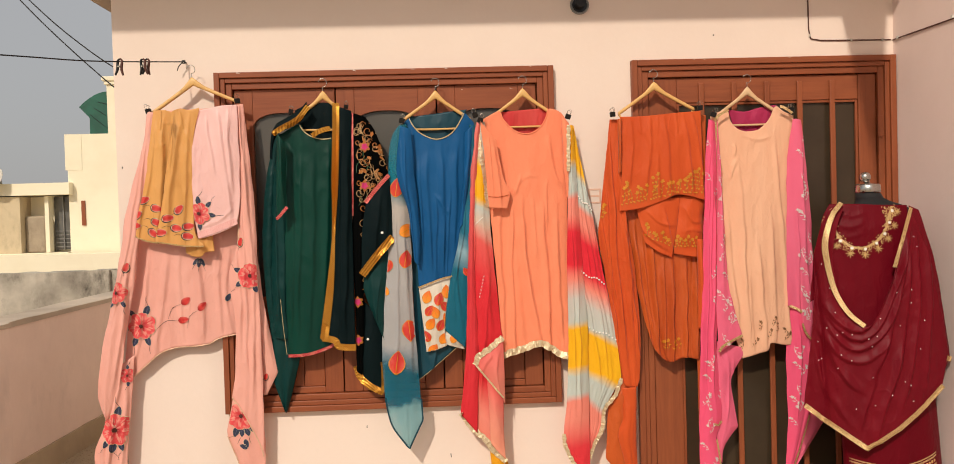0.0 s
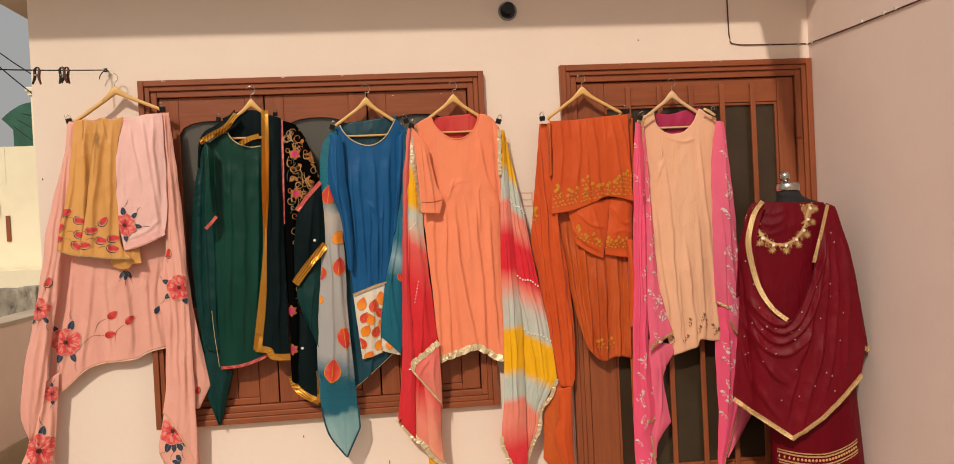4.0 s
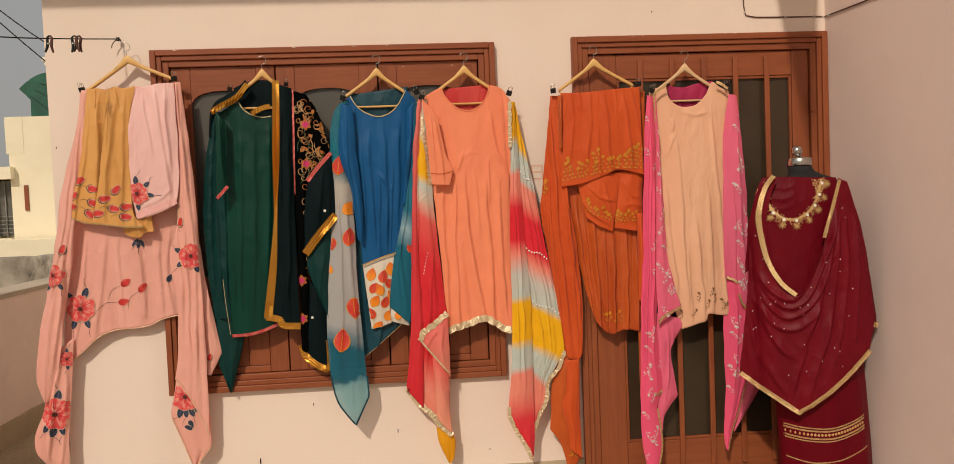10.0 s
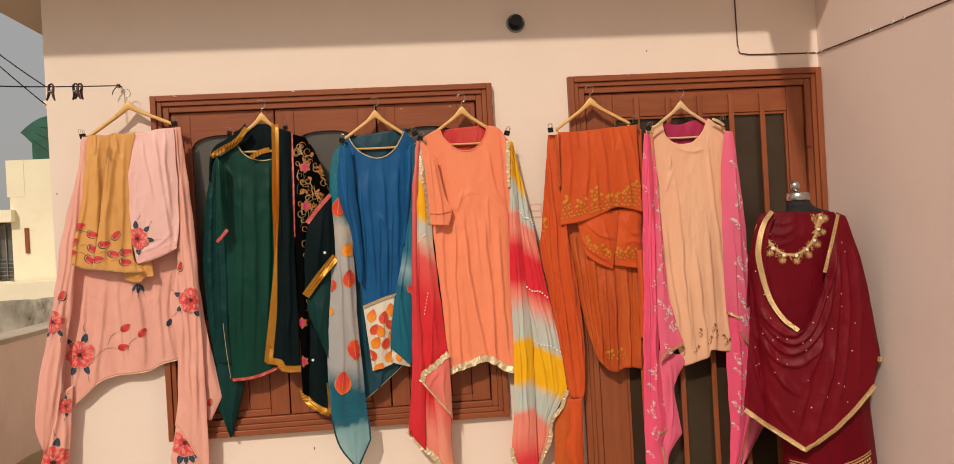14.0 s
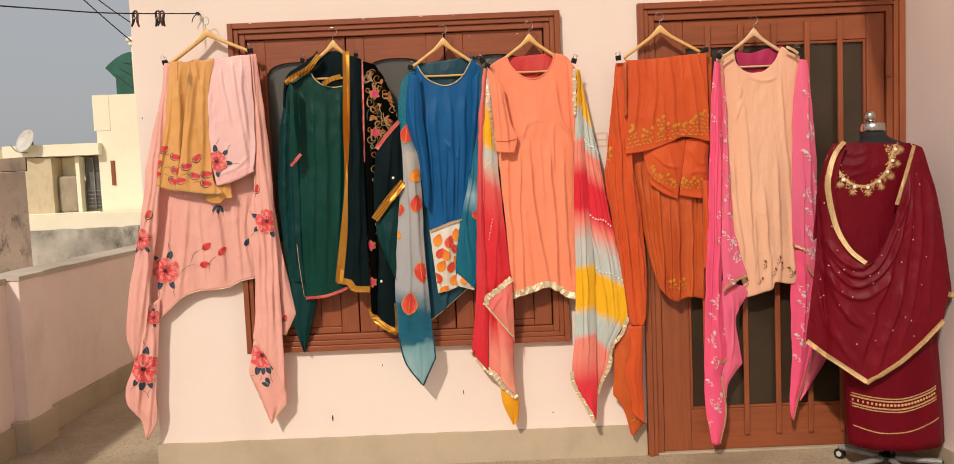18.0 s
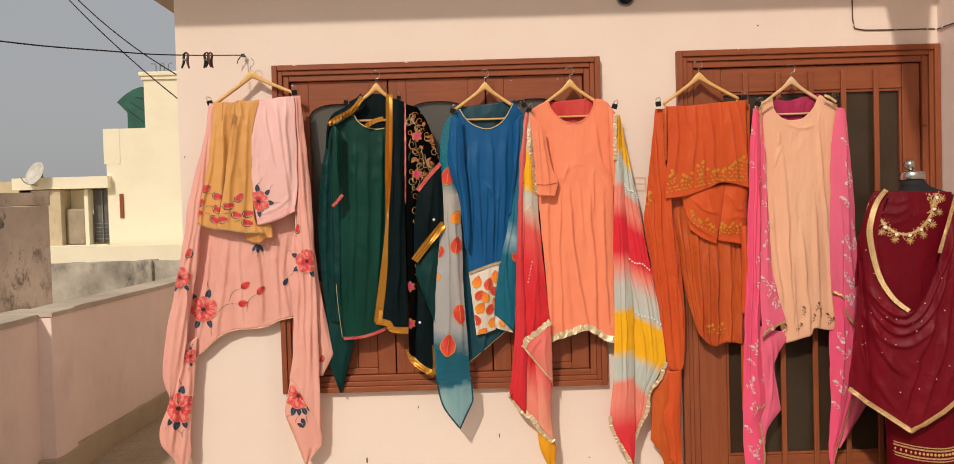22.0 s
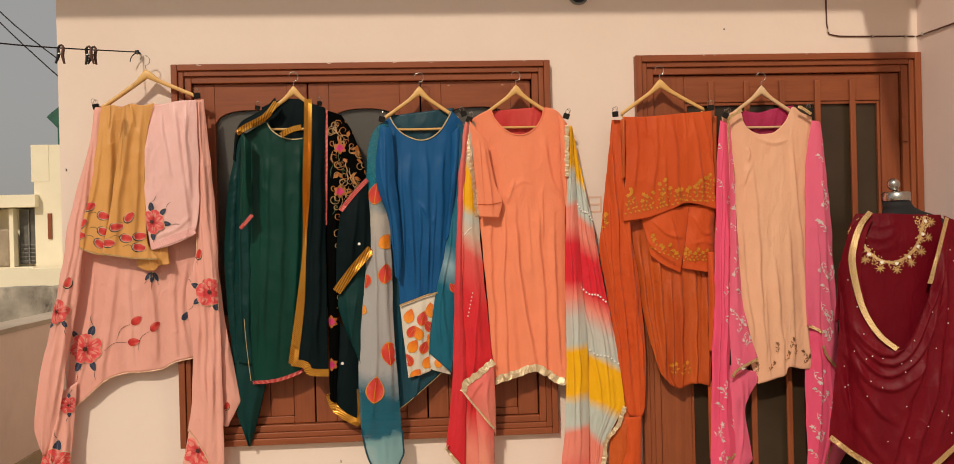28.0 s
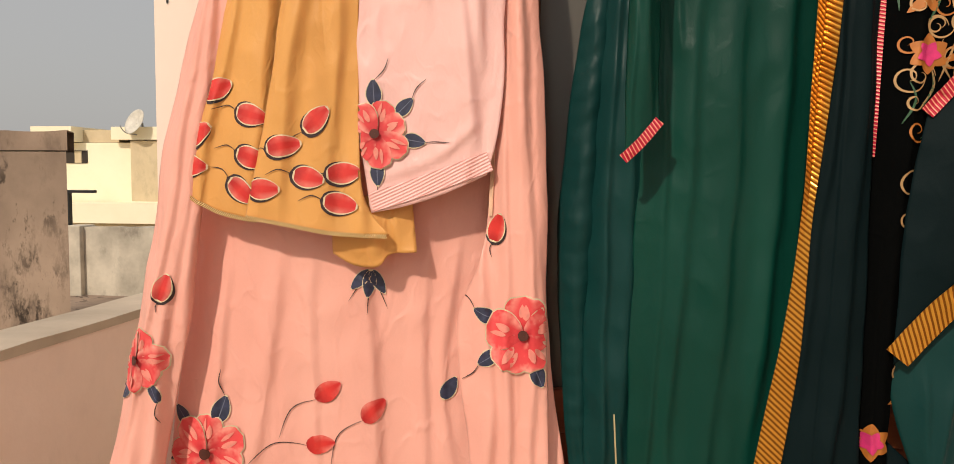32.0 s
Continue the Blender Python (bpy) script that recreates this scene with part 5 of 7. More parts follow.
# ---- fourth hanger: peach kurta with dip-dyed dupatta ----
hanger(0.221, 2.053, 0, M["beech"], "honey-coloured wooden coat hanger with the peach kurta", half=0.160)
ok = bag("kurta", 0.2, 1.2, "peach crepe kurta with gathered waist and gold lace hem", "kurta", "hanging kurtas")
ob_ = cloth("body", ok, F["peach"], -0.09, [(0.019, 1.913), (0.045, 1.692), (0.054, 1.469), (0.075, 1.189), (0.093, 0.827)], [(0.420, 1.900), (0.413, 1.594), (0.402, 1.173), (0.402, 0.810)], top=[(0.104, 1.955), (0.127, 1.915), (0.156, 1.881), (0.189, 1.858), (0.225, 1.849), (0.261, 1.856), (0.296, 1.882), (0.320, 1.920), (0.333, 1.961), (0.388, 1.945)], bottom=[(0.173, 0.854), (0.259, 0.877), (0.310, 0.860), (0.348, 0.830)], folds=4, amp=0.011, seed=41, nu=80, nv=120, gather=0.15,
    creases=[(0.013, 0.014, (0.200, 1.622), (0.203, 1.350), (0.235, 1.097), (0.273, 0.894), (0.294, 0.717)), (0.011, 0.014, (0.115, 1.629), (0.093, 1.353), (0.101, 1.102), (0.100, 0.750)), (0.011, 0.014, (0.286, 1.620), (0.300, 1.347), (0.311, 1.095), (0.315, 0.741)), (0.009, 0.012, (0.362, 1.598), (0.359, 1.270), (0.380, 0.789)), (0.009, 0.010, (0.159, 1.603), (0.146, 1.276), (0.149, 0.999), (0.157, 0.722)), (0.004, -0.006, (0.175, 1.607), (0.226, 1.651), (0.282, 1.645)), (0.006, 0.006, (0.207, 1.672), (0.190, 1.627), (0.168, 1.562)), (0.007, 0.010, (0.331, 1.863), (0.351, 1.674), (0.407, 1.572)), (0.006, 0.006, (0.041, 1.894), (0.086, 1.705), (0.130, 1.641)), (0.005, 0.007, (0.118, 1.754), (0.111, 1.679), (0.123, 1.578)), (0.006, 0.008, (0.248, 1.601), (0.252, 1.449), (0.267, 1.247)), (0.005, 0.007, (0.325, 1.649), (0.311, 1.574), (0.311, 1.397))])
ribbon("lace_hem", ok, F["gold_pale"], [(0.093, 0.833), (0.174, 0.859), (0.260, 0.883), (0.310, 0.866), (0.349, 0.836), (0.402, 0.816)], 0.030, ob_, -0.12, wave=0.002)
ribbon("neck_piping", ok, F["peach"], [(0.104, 1.955), (0.127, 1.915), (0.156, 1.881), (0.189, 1.858), (0.225, 1.849), (0.261, 1.856), (0.296, 1.882), (0.320, 1.920), (0.333, 1.961)], 0.0045, ob_, -0.12)
os_ = cloth("sleeve", ok, F["peach"], -0.144, [(0.018, 1.905), (0.034, 1.704), (0.044, 1.558), (0.047, 1.514)], [(0.086, 1.821), (0.115, 1.655), (0.142, 1.576), (0.128, 1.508)], folds=1.2, amp=0.006, seed=42, nu=26, nv=44, bulge=0.012,
    creases=[(0.007, 0.008, (0.077, 1.843), (0.093, 1.654), (0.101, 1.491)), (0.005, 0.006, (0.053, 1.856), (0.061, 1.680), (0.061, 1.504))])
ribbon("cuff_seam", ok, F["rust"], [(0.044, 1.566), (0.091, 1.562), (0.139, 1.571)], 0.0022, os_, -0.13, lift=0.002)
cloth("sleeve", ok, F["peach"], -0.105, [(0.389, 1.927), (0.395, 1.733), (0.405, 1.555)], [(0.424, 1.893), (0.426, 1.732), (0.418, 1.538)], folds=1, amp=0.006, seed=49, nu=12, nv=40)
od = bag("dupatta", 0.25, 0.9, "crinkled dupatta dyed red, yellow and pale blue with gold lace", "dupatta", "long scarves")
YEL, ICE, RED, SAL = lin(246, 184, 20), lin(196, 204, 196), lin(226, 42, 58), lin(238, 140, 122)
F["dye_left"] = dyed("dip_dyed_chiffon_red", [(0.0, lin(232, 130, 110)), (0.06, SAL), (0.18, lin(218, 40, 50)), (0.48, lin(222, 44, 54)), (0.62, lin(232, 96, 90)), (0.68, lin(216, 190, 170)), (0.73, ICE), (0.76, YEL), (0.86, YEL), (0.90, ICE), (1.0, lin(214, 190, 166))], wobble=0.03, skew=0.0)
F["dye_edge"] = dyed("dip_dyed_chiffon_rose", [(0.0, lin(216, 40, 52)), (0.5, lin(220, 60, 66)), (1.0, lin(232, 126, 116))], wobble=0.04)
o_left = cloth("left_fall", od, F["dye_left"], -0.10, [(0.013, 1.913), (-0.015, 1.666), (-0.037, 1.418), (-0.051, 1.111), (-0.071, 0.803), (-0.101, 0.572)], [(0.041, 1.906), (0.051, 1.469), (0.070, 1.189), (0.088, 0.964), (0.094, 0.907), (0.092, 0.680), (0.084, 0.373)], bottom=[(-0.062, 0.513), (0.000, 0.458), (0.035, 0.410)], folds=2.4, amp=0.007, seed=43, nu=30, nv=110,
    creases=[(0.009, 0.008, (0.004, 1.907), (-0.012, 1.581), (-0.032, 1.206), (-0.065, 0.681)), (0.007, 0.008, (0.023, 1.480), (0.035, 1.279), (0.046, 0.928)), (0.008, 0.008, (0.056, 1.304), (0.023, 1.004), (-0.023, 0.554)), (0.006, 0.006, (-0.017, 1.581), (-0.047, 1.207), (-0.086, 0.657))])
cloth("left_edge", od, F["dye_edge"], -0.108, [(0.002, 1.907), (-0.033, 1.694), (-0.061, 1.196), (-0.077, 0.860), (-0.110, 0.574)], [(0.018, 1.896), (-0.010, 1.583), (-0.025, 1.194), (-0.018, 0.857), (-0.035, 0.484)], folds=1, amp=0.006, seed=44, nu=16, nv=90)
ribbon("lace_hem", od, F["gold_pale"], [(-0.110, 0.580), (-0.062, 0.509), (-0.000, 0.454), (0.034, 0.400), (0.094, 0.345)], 0.024, o_left, -0.125, wave=0.002)
cloth("inner_fall", od, dyed("dip_dyed_chiffon_blush", [(0.0, lin(240, 160, 132)), (0.5, lin(238, 146, 126)), (1.0, lin(230, 90, 88))], wobble=0.05), -0.112, [(0.016, 0.755), (0.022, 0.573), (0.024, 0.436)], [(0.090, 0.654), (0.087, 0.512), (0.091, 0.358)], bottom=[(0.056, 0.394)], folds=1.5, amp=0.006, seed=58, nu=16, nv=40,
    creases=[(0.007, 0.008, (-0.000, 0.779), (0.009, 0.653), (0.000, 0.498))])
o_flap = cloth("turned_corner", od, dyed("dip_dyed_chiffon_salmon", [(0.0, lin(236, 150, 128)), (1.0, lin(232, 110, 104))]), -0.12, [(-0.035, 0.804), (0.012, 0.740), (0.089, 0.639)], [(0.093, 0.918), (0.097, 0.769), (0.096, 0.610)], top=[(0.027, 0.871)], folds=1.2, amp=0.006, seed=45, nu=24, nv=30,
    creases=[(0.007, 0.008, (0.052, 0.852), (0.013, 0.803), (-0.008, 0.754)), (0.006, 0.008, (0.078, 0.876), (0.062, 0.751), (0.079, 0.625))])
ribbon("lace_hem", od, F["gold_pale"], [(-0.035, 0.801), (-0.020, 0.837), (0.032, 0.876), (0.093, 0.921)], 0.026, o_flap, -0.135, wave=0.002)
ribbon("lace_hem", od, F["gold_pale"], [(-0.035, 0.801), (0.012, 0.740), (0.089, 0.645)], 0.008, o_flap, -0.135)
cloth("yellow_corner", od, fabric("yellow_chiffon", lin(240, 170, 24), lin(226, 150, 10), 0.6, 0.15), -0.085, [(0.019, 0.418), (0.031, 0.308), (0.072, 0.211)], [(0.090, 0.362), (0.108, 0.309), (0.099, 0.235), (0.099, 0.235), (0.081, 0.207)], folds=1, amp=0.006, seed=46, nu=16, nv=24)
ribbon("lace_ruffle", od, F["gold_pale"], [(-0.002, 1.895), (0.017, 1.760), (0.034, 1.649), (0.042, 1.519)], 0.020, o_left, -0.13, wave=0.0012, n=90)
ribbon("lace_ruffle", od, F["gold_pale"], [(0.420, 1.881), (0.415, 1.773), (0.414, 1.671)], 0.017, None, -0.13, wave=0.0012, n=60)
STRIPES = [(0.0, RED), (0.12, lin(228, 60, 68)), (0.20, SAL), (0.25, SAL), (0.27, ICE), (0.32, ICE), (0.35, YEL), (0.45, YEL), (0.47, ICE), (0.53, lin(204, 200, 192)), (0.58, SAL), (0.62, RED), (0.71, RED), (0.76, SAL), (0.80, SAL), (0.82, ICE), (0.88, ICE), (0.91, YEL), (1.0, YEL)]
F["dye_strip"] = dyed("dip_dyed_crinkled_chiffon", STRIPES, wobble=0.015)
F["dye_wing"] = dyed("dip_dyed_slanting_chiffon", [(max(0.0, (598 * q - 68) / 550 + 0.03), c) for q, c in STRIPES if q > 0.1], wobble=0.015, skew=0.055)
o_wing = cloth("right_wing", od, F["dye_wing"], -0.088, [(0.435, 1.882), (0.423, 1.593), (0.414, 1.230), (0.420, 0.947), (0.431, 0.662), (0.442, 0.489), (0.454, 0.356)], [(0.449, 1.881), (0.488, 1.660), (0.524, 1.483), (0.569, 1.200), (0.617, 0.937), (0.642, 0.707), (0.642, 0.707), (0.566, 0.579), (0.542, 0.483), (0.488, 0.342)], folds=5, amp=0.007, seed=47, nu=50, nv=120, gather=0.6,
    creases=[(0.009, 0.008, (0.455, 1.861), (0.476, 1.570), (0.519, 1.265), (0.594, 0.857)), (0.008, 0.007, (0.444, 1.823), (0.449, 1.520), (0.466, 1.191), (0.522, 0.885), (0.545, 0.580)), (0.008, 0.007, (0.470, 1.836), (0.508, 1.519), (0.556, 1.188), (0.633, 0.780)), (0.006, 0.006, (0.460, 1.646), (0.487, 1.317), (0.551, 0.986), (0.581, 0.655))])
o_right = cloth("right_fall", od, F["dye_strip"], -0.112, [(0.429, 1.882), (0.412, 1.594), (0.397, 1.230), (0.397, 0.948), (0.383, 0.664), (0.363, 0.465), (0.364, 0.413), (0.422, 0.295), (0.462, 0.205)], [(0.441, 1.881), (0.451, 1.662), (0.460, 1.452), (0.473, 1.204), (0.488, 0.943), (0.485, 0.710), (0.482, 0.487), (0.481, 0.314), (0.471, 0.205)], folds=3, amp=0.007, seed=77, nu=34, nv=130, gather=0.6,
    creases=[(0.009, 0.008, (0.436, 1.912), (0.421, 1.521), (0.422, 1.142), (0.415, 0.480)), (0.007, 0.007, (0.414, 1.647), (0.397, 1.193), (0.374, 0.481)), (0.007, 0.006, (0.443, 1.394), (0.448, 0.989), (0.440, 0.478))])
ribbon("lace_hem", od, F["gold_pale"], [(0.642, 0.707), (0.608, 0.628), (0.560, 0.568), (0.545, 0.477), (0.507, 0.404), (0.482, 0.337)], 0.018, o_wing, -0.11, wave=0.002, n=60)
ribbon("lace_hem", od, F["gold_pale"], [(0.363, 0.465), (0.367, 0.413), (0.393, 0.348), (0.433, 0.282), (0.465, 0.205)], 0.018, o_right, -0.125, wave=0.002)
cloth("neck_fold", od, fabric("red_chiffon", lin(206, 44, 50), lin(226, 110, 96), 0.6, 0.1), -0.045, [(0.118, 1.957), (0.151, 1.861)], [(0.340, 1.973), (0.313, 1.861)], bottom=[(0.234, 1.824)], folds=4, bulge=0.004, amp=0.004, seed=48, nu=26, nv=14)
for x, z, t in ((0.019, 1.915, 20), (0.420, 1.921, 18)):
    clip(x, z, -0.118, t)

# ---- fifth hanger: burnt orange suit ----
hanger(0.835, 2.068, -2, M["beech"], "honey-coloured wooden coat hanger with the burnt orange suit", half=0.178)
rk = bag("kurta", 1.0, 0.9, "rust orange silk kurta with embroidered scalloped hem", "kurta", "hanging kurtas")
rb = cloth("body", rk, F["rust"], -0.06, [(0.672, 1.911), (0.685, 1.500), (0.734, 1.097), (0.785, 0.878), (0.818, 0.815)], [(1.074, 1.918), (1.061, 1.427), (1.035, 0.996), (1.016, 0.775)], bottom=[(0.869, 0.772), (0.943, 0.788)], folds=5, amp=0.016, seed=51, nu=60, nv=100,
    creases=[(0.027, 0.013, (0.717, 1.463), (0.741, 1.183), (0.769, 0.978), (0.811, 0.697)), (0.023, 0.013, (0.794, 1.435), (0.807, 1.130), (0.827, 0.722)), (0.018, 0.011, (0.894, 1.305), (0.891, 1.000), (0.891, 0.694)), (0.018, 0.010, (0.959, 1.304), (0.960, 1.023), (0.956, 0.691)), (0.015, 0.009, (1.010, 1.277), (1.011, 0.996), (1.014, 0.689)), (0.016, 0.009, (0.755, 1.335), (0.779, 1.080), (0.805, 0.850)), (0.012, 0.008, (0.853, 1.307), (0.856, 1.026), (0.858, 0.720))])
rd = bag("dupatta", 0.75, 0.8, "burnt orange dupatta with scalloped edge, gathered at one side", "dupatta", "long scarves")
r_up = cloth("upper_fall", rd, F["orange"], -0.08, [(0.619, 1.907), (0.567, 1.505), (0.552, 1.364), (0.582, 1.163), (0.618, 0.904), (0.648, 0.701)], [(0.673, 1.905), (0.681, 1.500), (0.717, 1.214), (0.736, 0.955), (0.734, 0.811), (0.727, 0.696)], bottom=[(0.662, 0.668), (0.711, 0.662)], folds=3.5, amp=0.010, seed=52, nu=40,
    creases=[(0.018, 0.009, (0.613, 1.922), (0.622, 1.567), (0.634, 1.237), (0.678, 0.727)), (0.016, 0.009, (0.646, 1.896), (0.668, 1.566), (0.685, 1.235), (0.713, 0.701)), (0.014, 0.009, (0.571, 1.796), (0.567, 1.441), (0.601, 1.136), (0.647, 0.729)), (0.014, 0.007, (0.642, 1.541), (0.697, 1.184), (0.739, 0.725)), (0.011, 0.006, (0.593, 1.643), (0.595, 1.339), (0.633, 0.983))])
cloth("lower_fold", rd, F["orange"], -0.092, [(0.642, 0.663), (0.643, 0.530), (0.619, 0.444), (0.644, 0.326), (0.652, 0.233)], [(0.709, 0.665), (0.704, 0.468), (0.704, 0.293), (0.706, 0.191)], folds=1.5, amp=0.007, seed=67, nu=20, nv=40)
cloth("side_fold", rd, F["orange"], -0.094, [(1.008, 1.344), (1.006, 1.086), (1.006, 0.925)], [(1.037, 1.342), (1.039, 1.027), (1.047, 0.935)], folds=1, amp=0.004, seed=68, nu=10, nv=30)
r_low = cloth("lower_fall", rd, F["rust"], -0.070, [(0.619, 0.775), (0.583, 0.589), (0.562, 0.329), (0.562, 0.329), (0.606, 0.268), (0.632, 0.184), (0.645, 0.128)], [(0.718, 0.769), (0.709, 0.436), (0.711, 0.188), (0.711, 0.188), (0.662, 0.123)], folds=2.5, amp=0.010, seed=53, nu=30, nv=60,
    creases=[(0.009, 0.009, (0.658, 0.677), (0.643, 0.576), (0.653, 0.469)), (0.008, 0.008, (0.696, 0.650), (0.704, 0.548), (0.692, 0.467))])
cloth("inner_fall", rd, F["rust"], -0.055, [(1.008, 0.792), (1.008, 0.616), (1.009, 0.463)], [(1.049, 0.790), (1.034, 0.673), (1.018, 0.457)], folds=1, amp=0.005, seed=54, nu=12, nv=24)
rt = bag("folded_trousers", 1.0, 1.5, "burnt orange trousers folded over the hanger, with golden embroidery", "trousers", "folded trousers")
r_top = cloth("upper_leg", rt, F["orange"], -0.11, [(0.661, 1.915), (0.665, 1.723), (0.647, 1.481)], [(1.035, 1.933), (1.039, 1.709), (1.044, 1.523)], top=[(0.766, 1.914), (0.923, 1.926)], bottom=[(0.750, 1.493), (0.852, 1.526), (0.924, 1.551)], folds=2.5, amp=0.008, seed=55, nu=60, nv=60,
    creases=[(0.009, 0.012, (0.802, 1.949), (0.792, 1.766), (0.771, 1.563)), (0.011, 0.014, (0.864, 1.948), (0.874, 1.739), (0.898, 1.484)), (0.009, 0.010, (0.949, 1.947), (0.970, 1.763), (0.998, 1.520)), (0.008, 0.010, (0.709, 1.950), (0.712, 1.793), (0.694, 1.565)), (0.007, 0.008, (0.988, 1.946), (1.023, 1.787), (1.045, 1.608)), (0.005, 0.005, (0.745, 1.950), (0.748, 1.894), (0.752, 1.818)), (0.005, 0.005, (0.910, 1.947), (0.919, 1.878), (0.922, 1.789)), (0.006, 0.008, (0.828, 1.765), (0.830, 1.638), (0.837, 1.511))])
r_sub2 = cloth("lower_leg", rt, F["orange"], -0.086, [(0.903, 1.541), (0.904, 1.377), (0.900, 1.277)], [(1.048, 1.547), (1.041, 1.399), (1.033, 1.254)], bottom=[(0.964, 1.266)], folds=1.2, amp=0.005, seed=56, nu=30, nv=40, crumple=0.007,
    creases=[(0.007, -0.008, (0.946, 1.503), (0.988, 1.425), (1.048, 1.429)), (0.006, -0.007, (0.932, 1.371), (0.987, 1.385), (1.052, 1.368))])
r_sub = cloth("lower_leg", rt, F["orange"], -0.098, [(0.724, 1.520), (0.749, 1.398), (0.764, 1.335)], [(0.935, 1.540), (0.916, 1.405), (0.888, 1.261)], bottom=[(0.820, 1.292)], folds=1.4, amp=0.006, seed=59, nu=40, nv=40,
    creases=[(0.008, -0.009, (0.722, 1.463), (0.779, 1.360), (0.893, 1.280)), (0.006, -0.008, (0.769, 1.487), (0.832, 1.422), (0.922, 1.402)), (0.006, 0.008, (0.847, 1.510), (0.875, 1.382), (0.893, 1.255))])
cloth("waist_tie", rt, F["rust"], -0.118, [(0.648, 1.904), (0.646, 1.779), (0.644, 1.654)], [(0.668, 1.903), (0.663, 1.778), (0.659, 1.662)], folds=1, amp=0.004, seed=57, nu=10, nv=30)
for x, z, t in ((0.626, 1.927, -5), (1.031, 1.947, -5)):
    clip(x, z, -0.112, t)

# ---- sixth hanger: light peach kurta with magenta dupatta ----
hanger(1.274, 2.035, 0, M["beech_pale"], "pale wooden coat hanger with the light peach kurta", half=0.160)
lk = bag("kurta", 1.4, 1.2, "light peach crepe kurta with sequinned hem", "kurta", "hanging kurtas")
lb = cloth("body", lk, F["nude"], -0.09, [(1.086, 1.914), (1.092, 1.735), (1.097, 1.517), (1.100, 1.325), (1.132, 1.043), (1.215, 0.778)], [(1.475, 1.902), (1.461, 1.753), (1.459, 1.560), (1.475, 1.379), (1.473, 1.289), (1.452, 1.187), (1.453, 1.032), (1.462, 0.834)], top=[(1.160, 1.934), (1.176, 1.886), (1.201, 1.854), (1.236, 1.836), (1.271, 1.835), (1.312, 1.845), (1.360, 1.891), (1.390, 1.947), (1.428, 1.923)], bottom=[(1.289, 0.801), (1.332, 0.815), (1.346, 0.848), (1.401, 0.838)], folds=3.5, amp=0.009, seed=61, nu=70, nv=110,
    creases=[(0.011, 0.012, (1.194, 1.810), (1.223, 1.424), (1.225, 1.168), (1.256, 0.756)), (0.010, 0.014, (1.288, 1.371), (1.302, 1.114), (1.330, 0.753)), (0.009, 0.012, (1.148, 1.554), (1.160, 1.324), (1.201, 0.861)), (0.009, 0.010, (1.414, 1.368), (1.429, 1.110), (1.445, 0.801)), (0.005, 0.006, (1.188, 1.784), (1.195, 1.758), (1.189, 1.712)), (0.006, 0.006, (1.212, 1.712), (1.188, 1.676), (1.168, 1.610)), (0.008, 0.010, (1.378, 1.832), (1.398, 1.549), (1.422, 1.265)), (0.008, 0.014, (1.345, 1.550), (1.363, 1.241), (1.367, 0.752)), (0.006, 0.008, (1.246, 1.193), (1.252, 1.013), (1.267, 0.756)), (0.004, -0.006, (1.210, 1.822), (1.298, 1.792), (1.378, 1.811))])
ld = bag("dupatta", 1.4, 0.8, "magenta chiffon dupatta with silver sequin sprays and gold edge", "dupatta", "long scarves")
cloth("back_fall", ld, F["rose"], -0.085, [(1.086, 0.866), (1.069, 0.679), (1.079, 0.445), (1.101, 0.297)], [(1.215, 0.830), (1.223, 0.804), (1.223, 0.804), (1.160, 0.694), (1.166, 0.586), (1.186, 0.462), (1.186, 0.462), (1.118, 0.369), (1.107, 0.291)], folds=1.6, amp=0.006, seed=78, nu=24, nv=50,
    creases=[(0.007, 0.006, (1.130, 0.864), (1.144, 0.658), (1.123, 0.449)), (0.006, 0.005, (1.163, 0.811), (1.176, 0.605), (1.175, 0.446))])
l_left = cloth("left_fall", ld, F["magenta"], -0.106, [(1.072, 1.894), (1.052, 1.709), (1.032, 1.286), (1.010, 0.858), (0.998, 0.513), (0.997, 0.280), (1.025, 0.079)], [(1.101, 1.882), (1.105, 1.566), (1.102, 1.197), (1.096, 0.998), (1.084, 0.826), (1.097, 0.681), (1.104, 0.506), (1.077, 0.415), (1.094, 0.303), (1.097, 0.209), (1.066, 0.071)], folds=2.2, amp=0.009, seed=63, nu=30, nv=120,
    creases=[(0.011, 0.007, (1.078, 1.901), (1.060, 1.505), (1.045, 1.122), (1.016, 0.453)), (0.009, 0.006, (1.093, 1.658), (1.088, 1.249), (1.063, 0.764), (1.081, 0.451)), (0.008, 0.006, (1.056, 1.761), (1.028, 1.251), (1.003, 0.664)), (0.007, 0.006, (1.089, 1.811), (1.074, 1.428), (1.057, 0.968))])
l_fold = cloth("turned_edge", ld, F["rose"], -0.122, [(1.100, 1.880), (1.099, 1.566), (1.090, 1.198), (1.084, 0.999), (1.092, 0.815)], [(1.109, 1.880), (1.122, 1.565), (1.138, 1.168), (1.166, 1.024), (1.203, 0.895)], folds=1.3, amp=0.005, seed=64, nu=20, nv=80,
    creases=[(0.006, 0.006, (1.124, 1.555), (1.138, 1.247), (1.161, 0.939)), (0.005, 0.005, (1.114, 1.785), (1.117, 1.478), (1.120, 1.171))])
ribbon("gold_edge", ld, F["gold_dull"], [(1.091, 0.819), (1.106, 0.844), (1.139, 0.865), (1.201, 0.893)], 0.011, l_fold, -0.135)
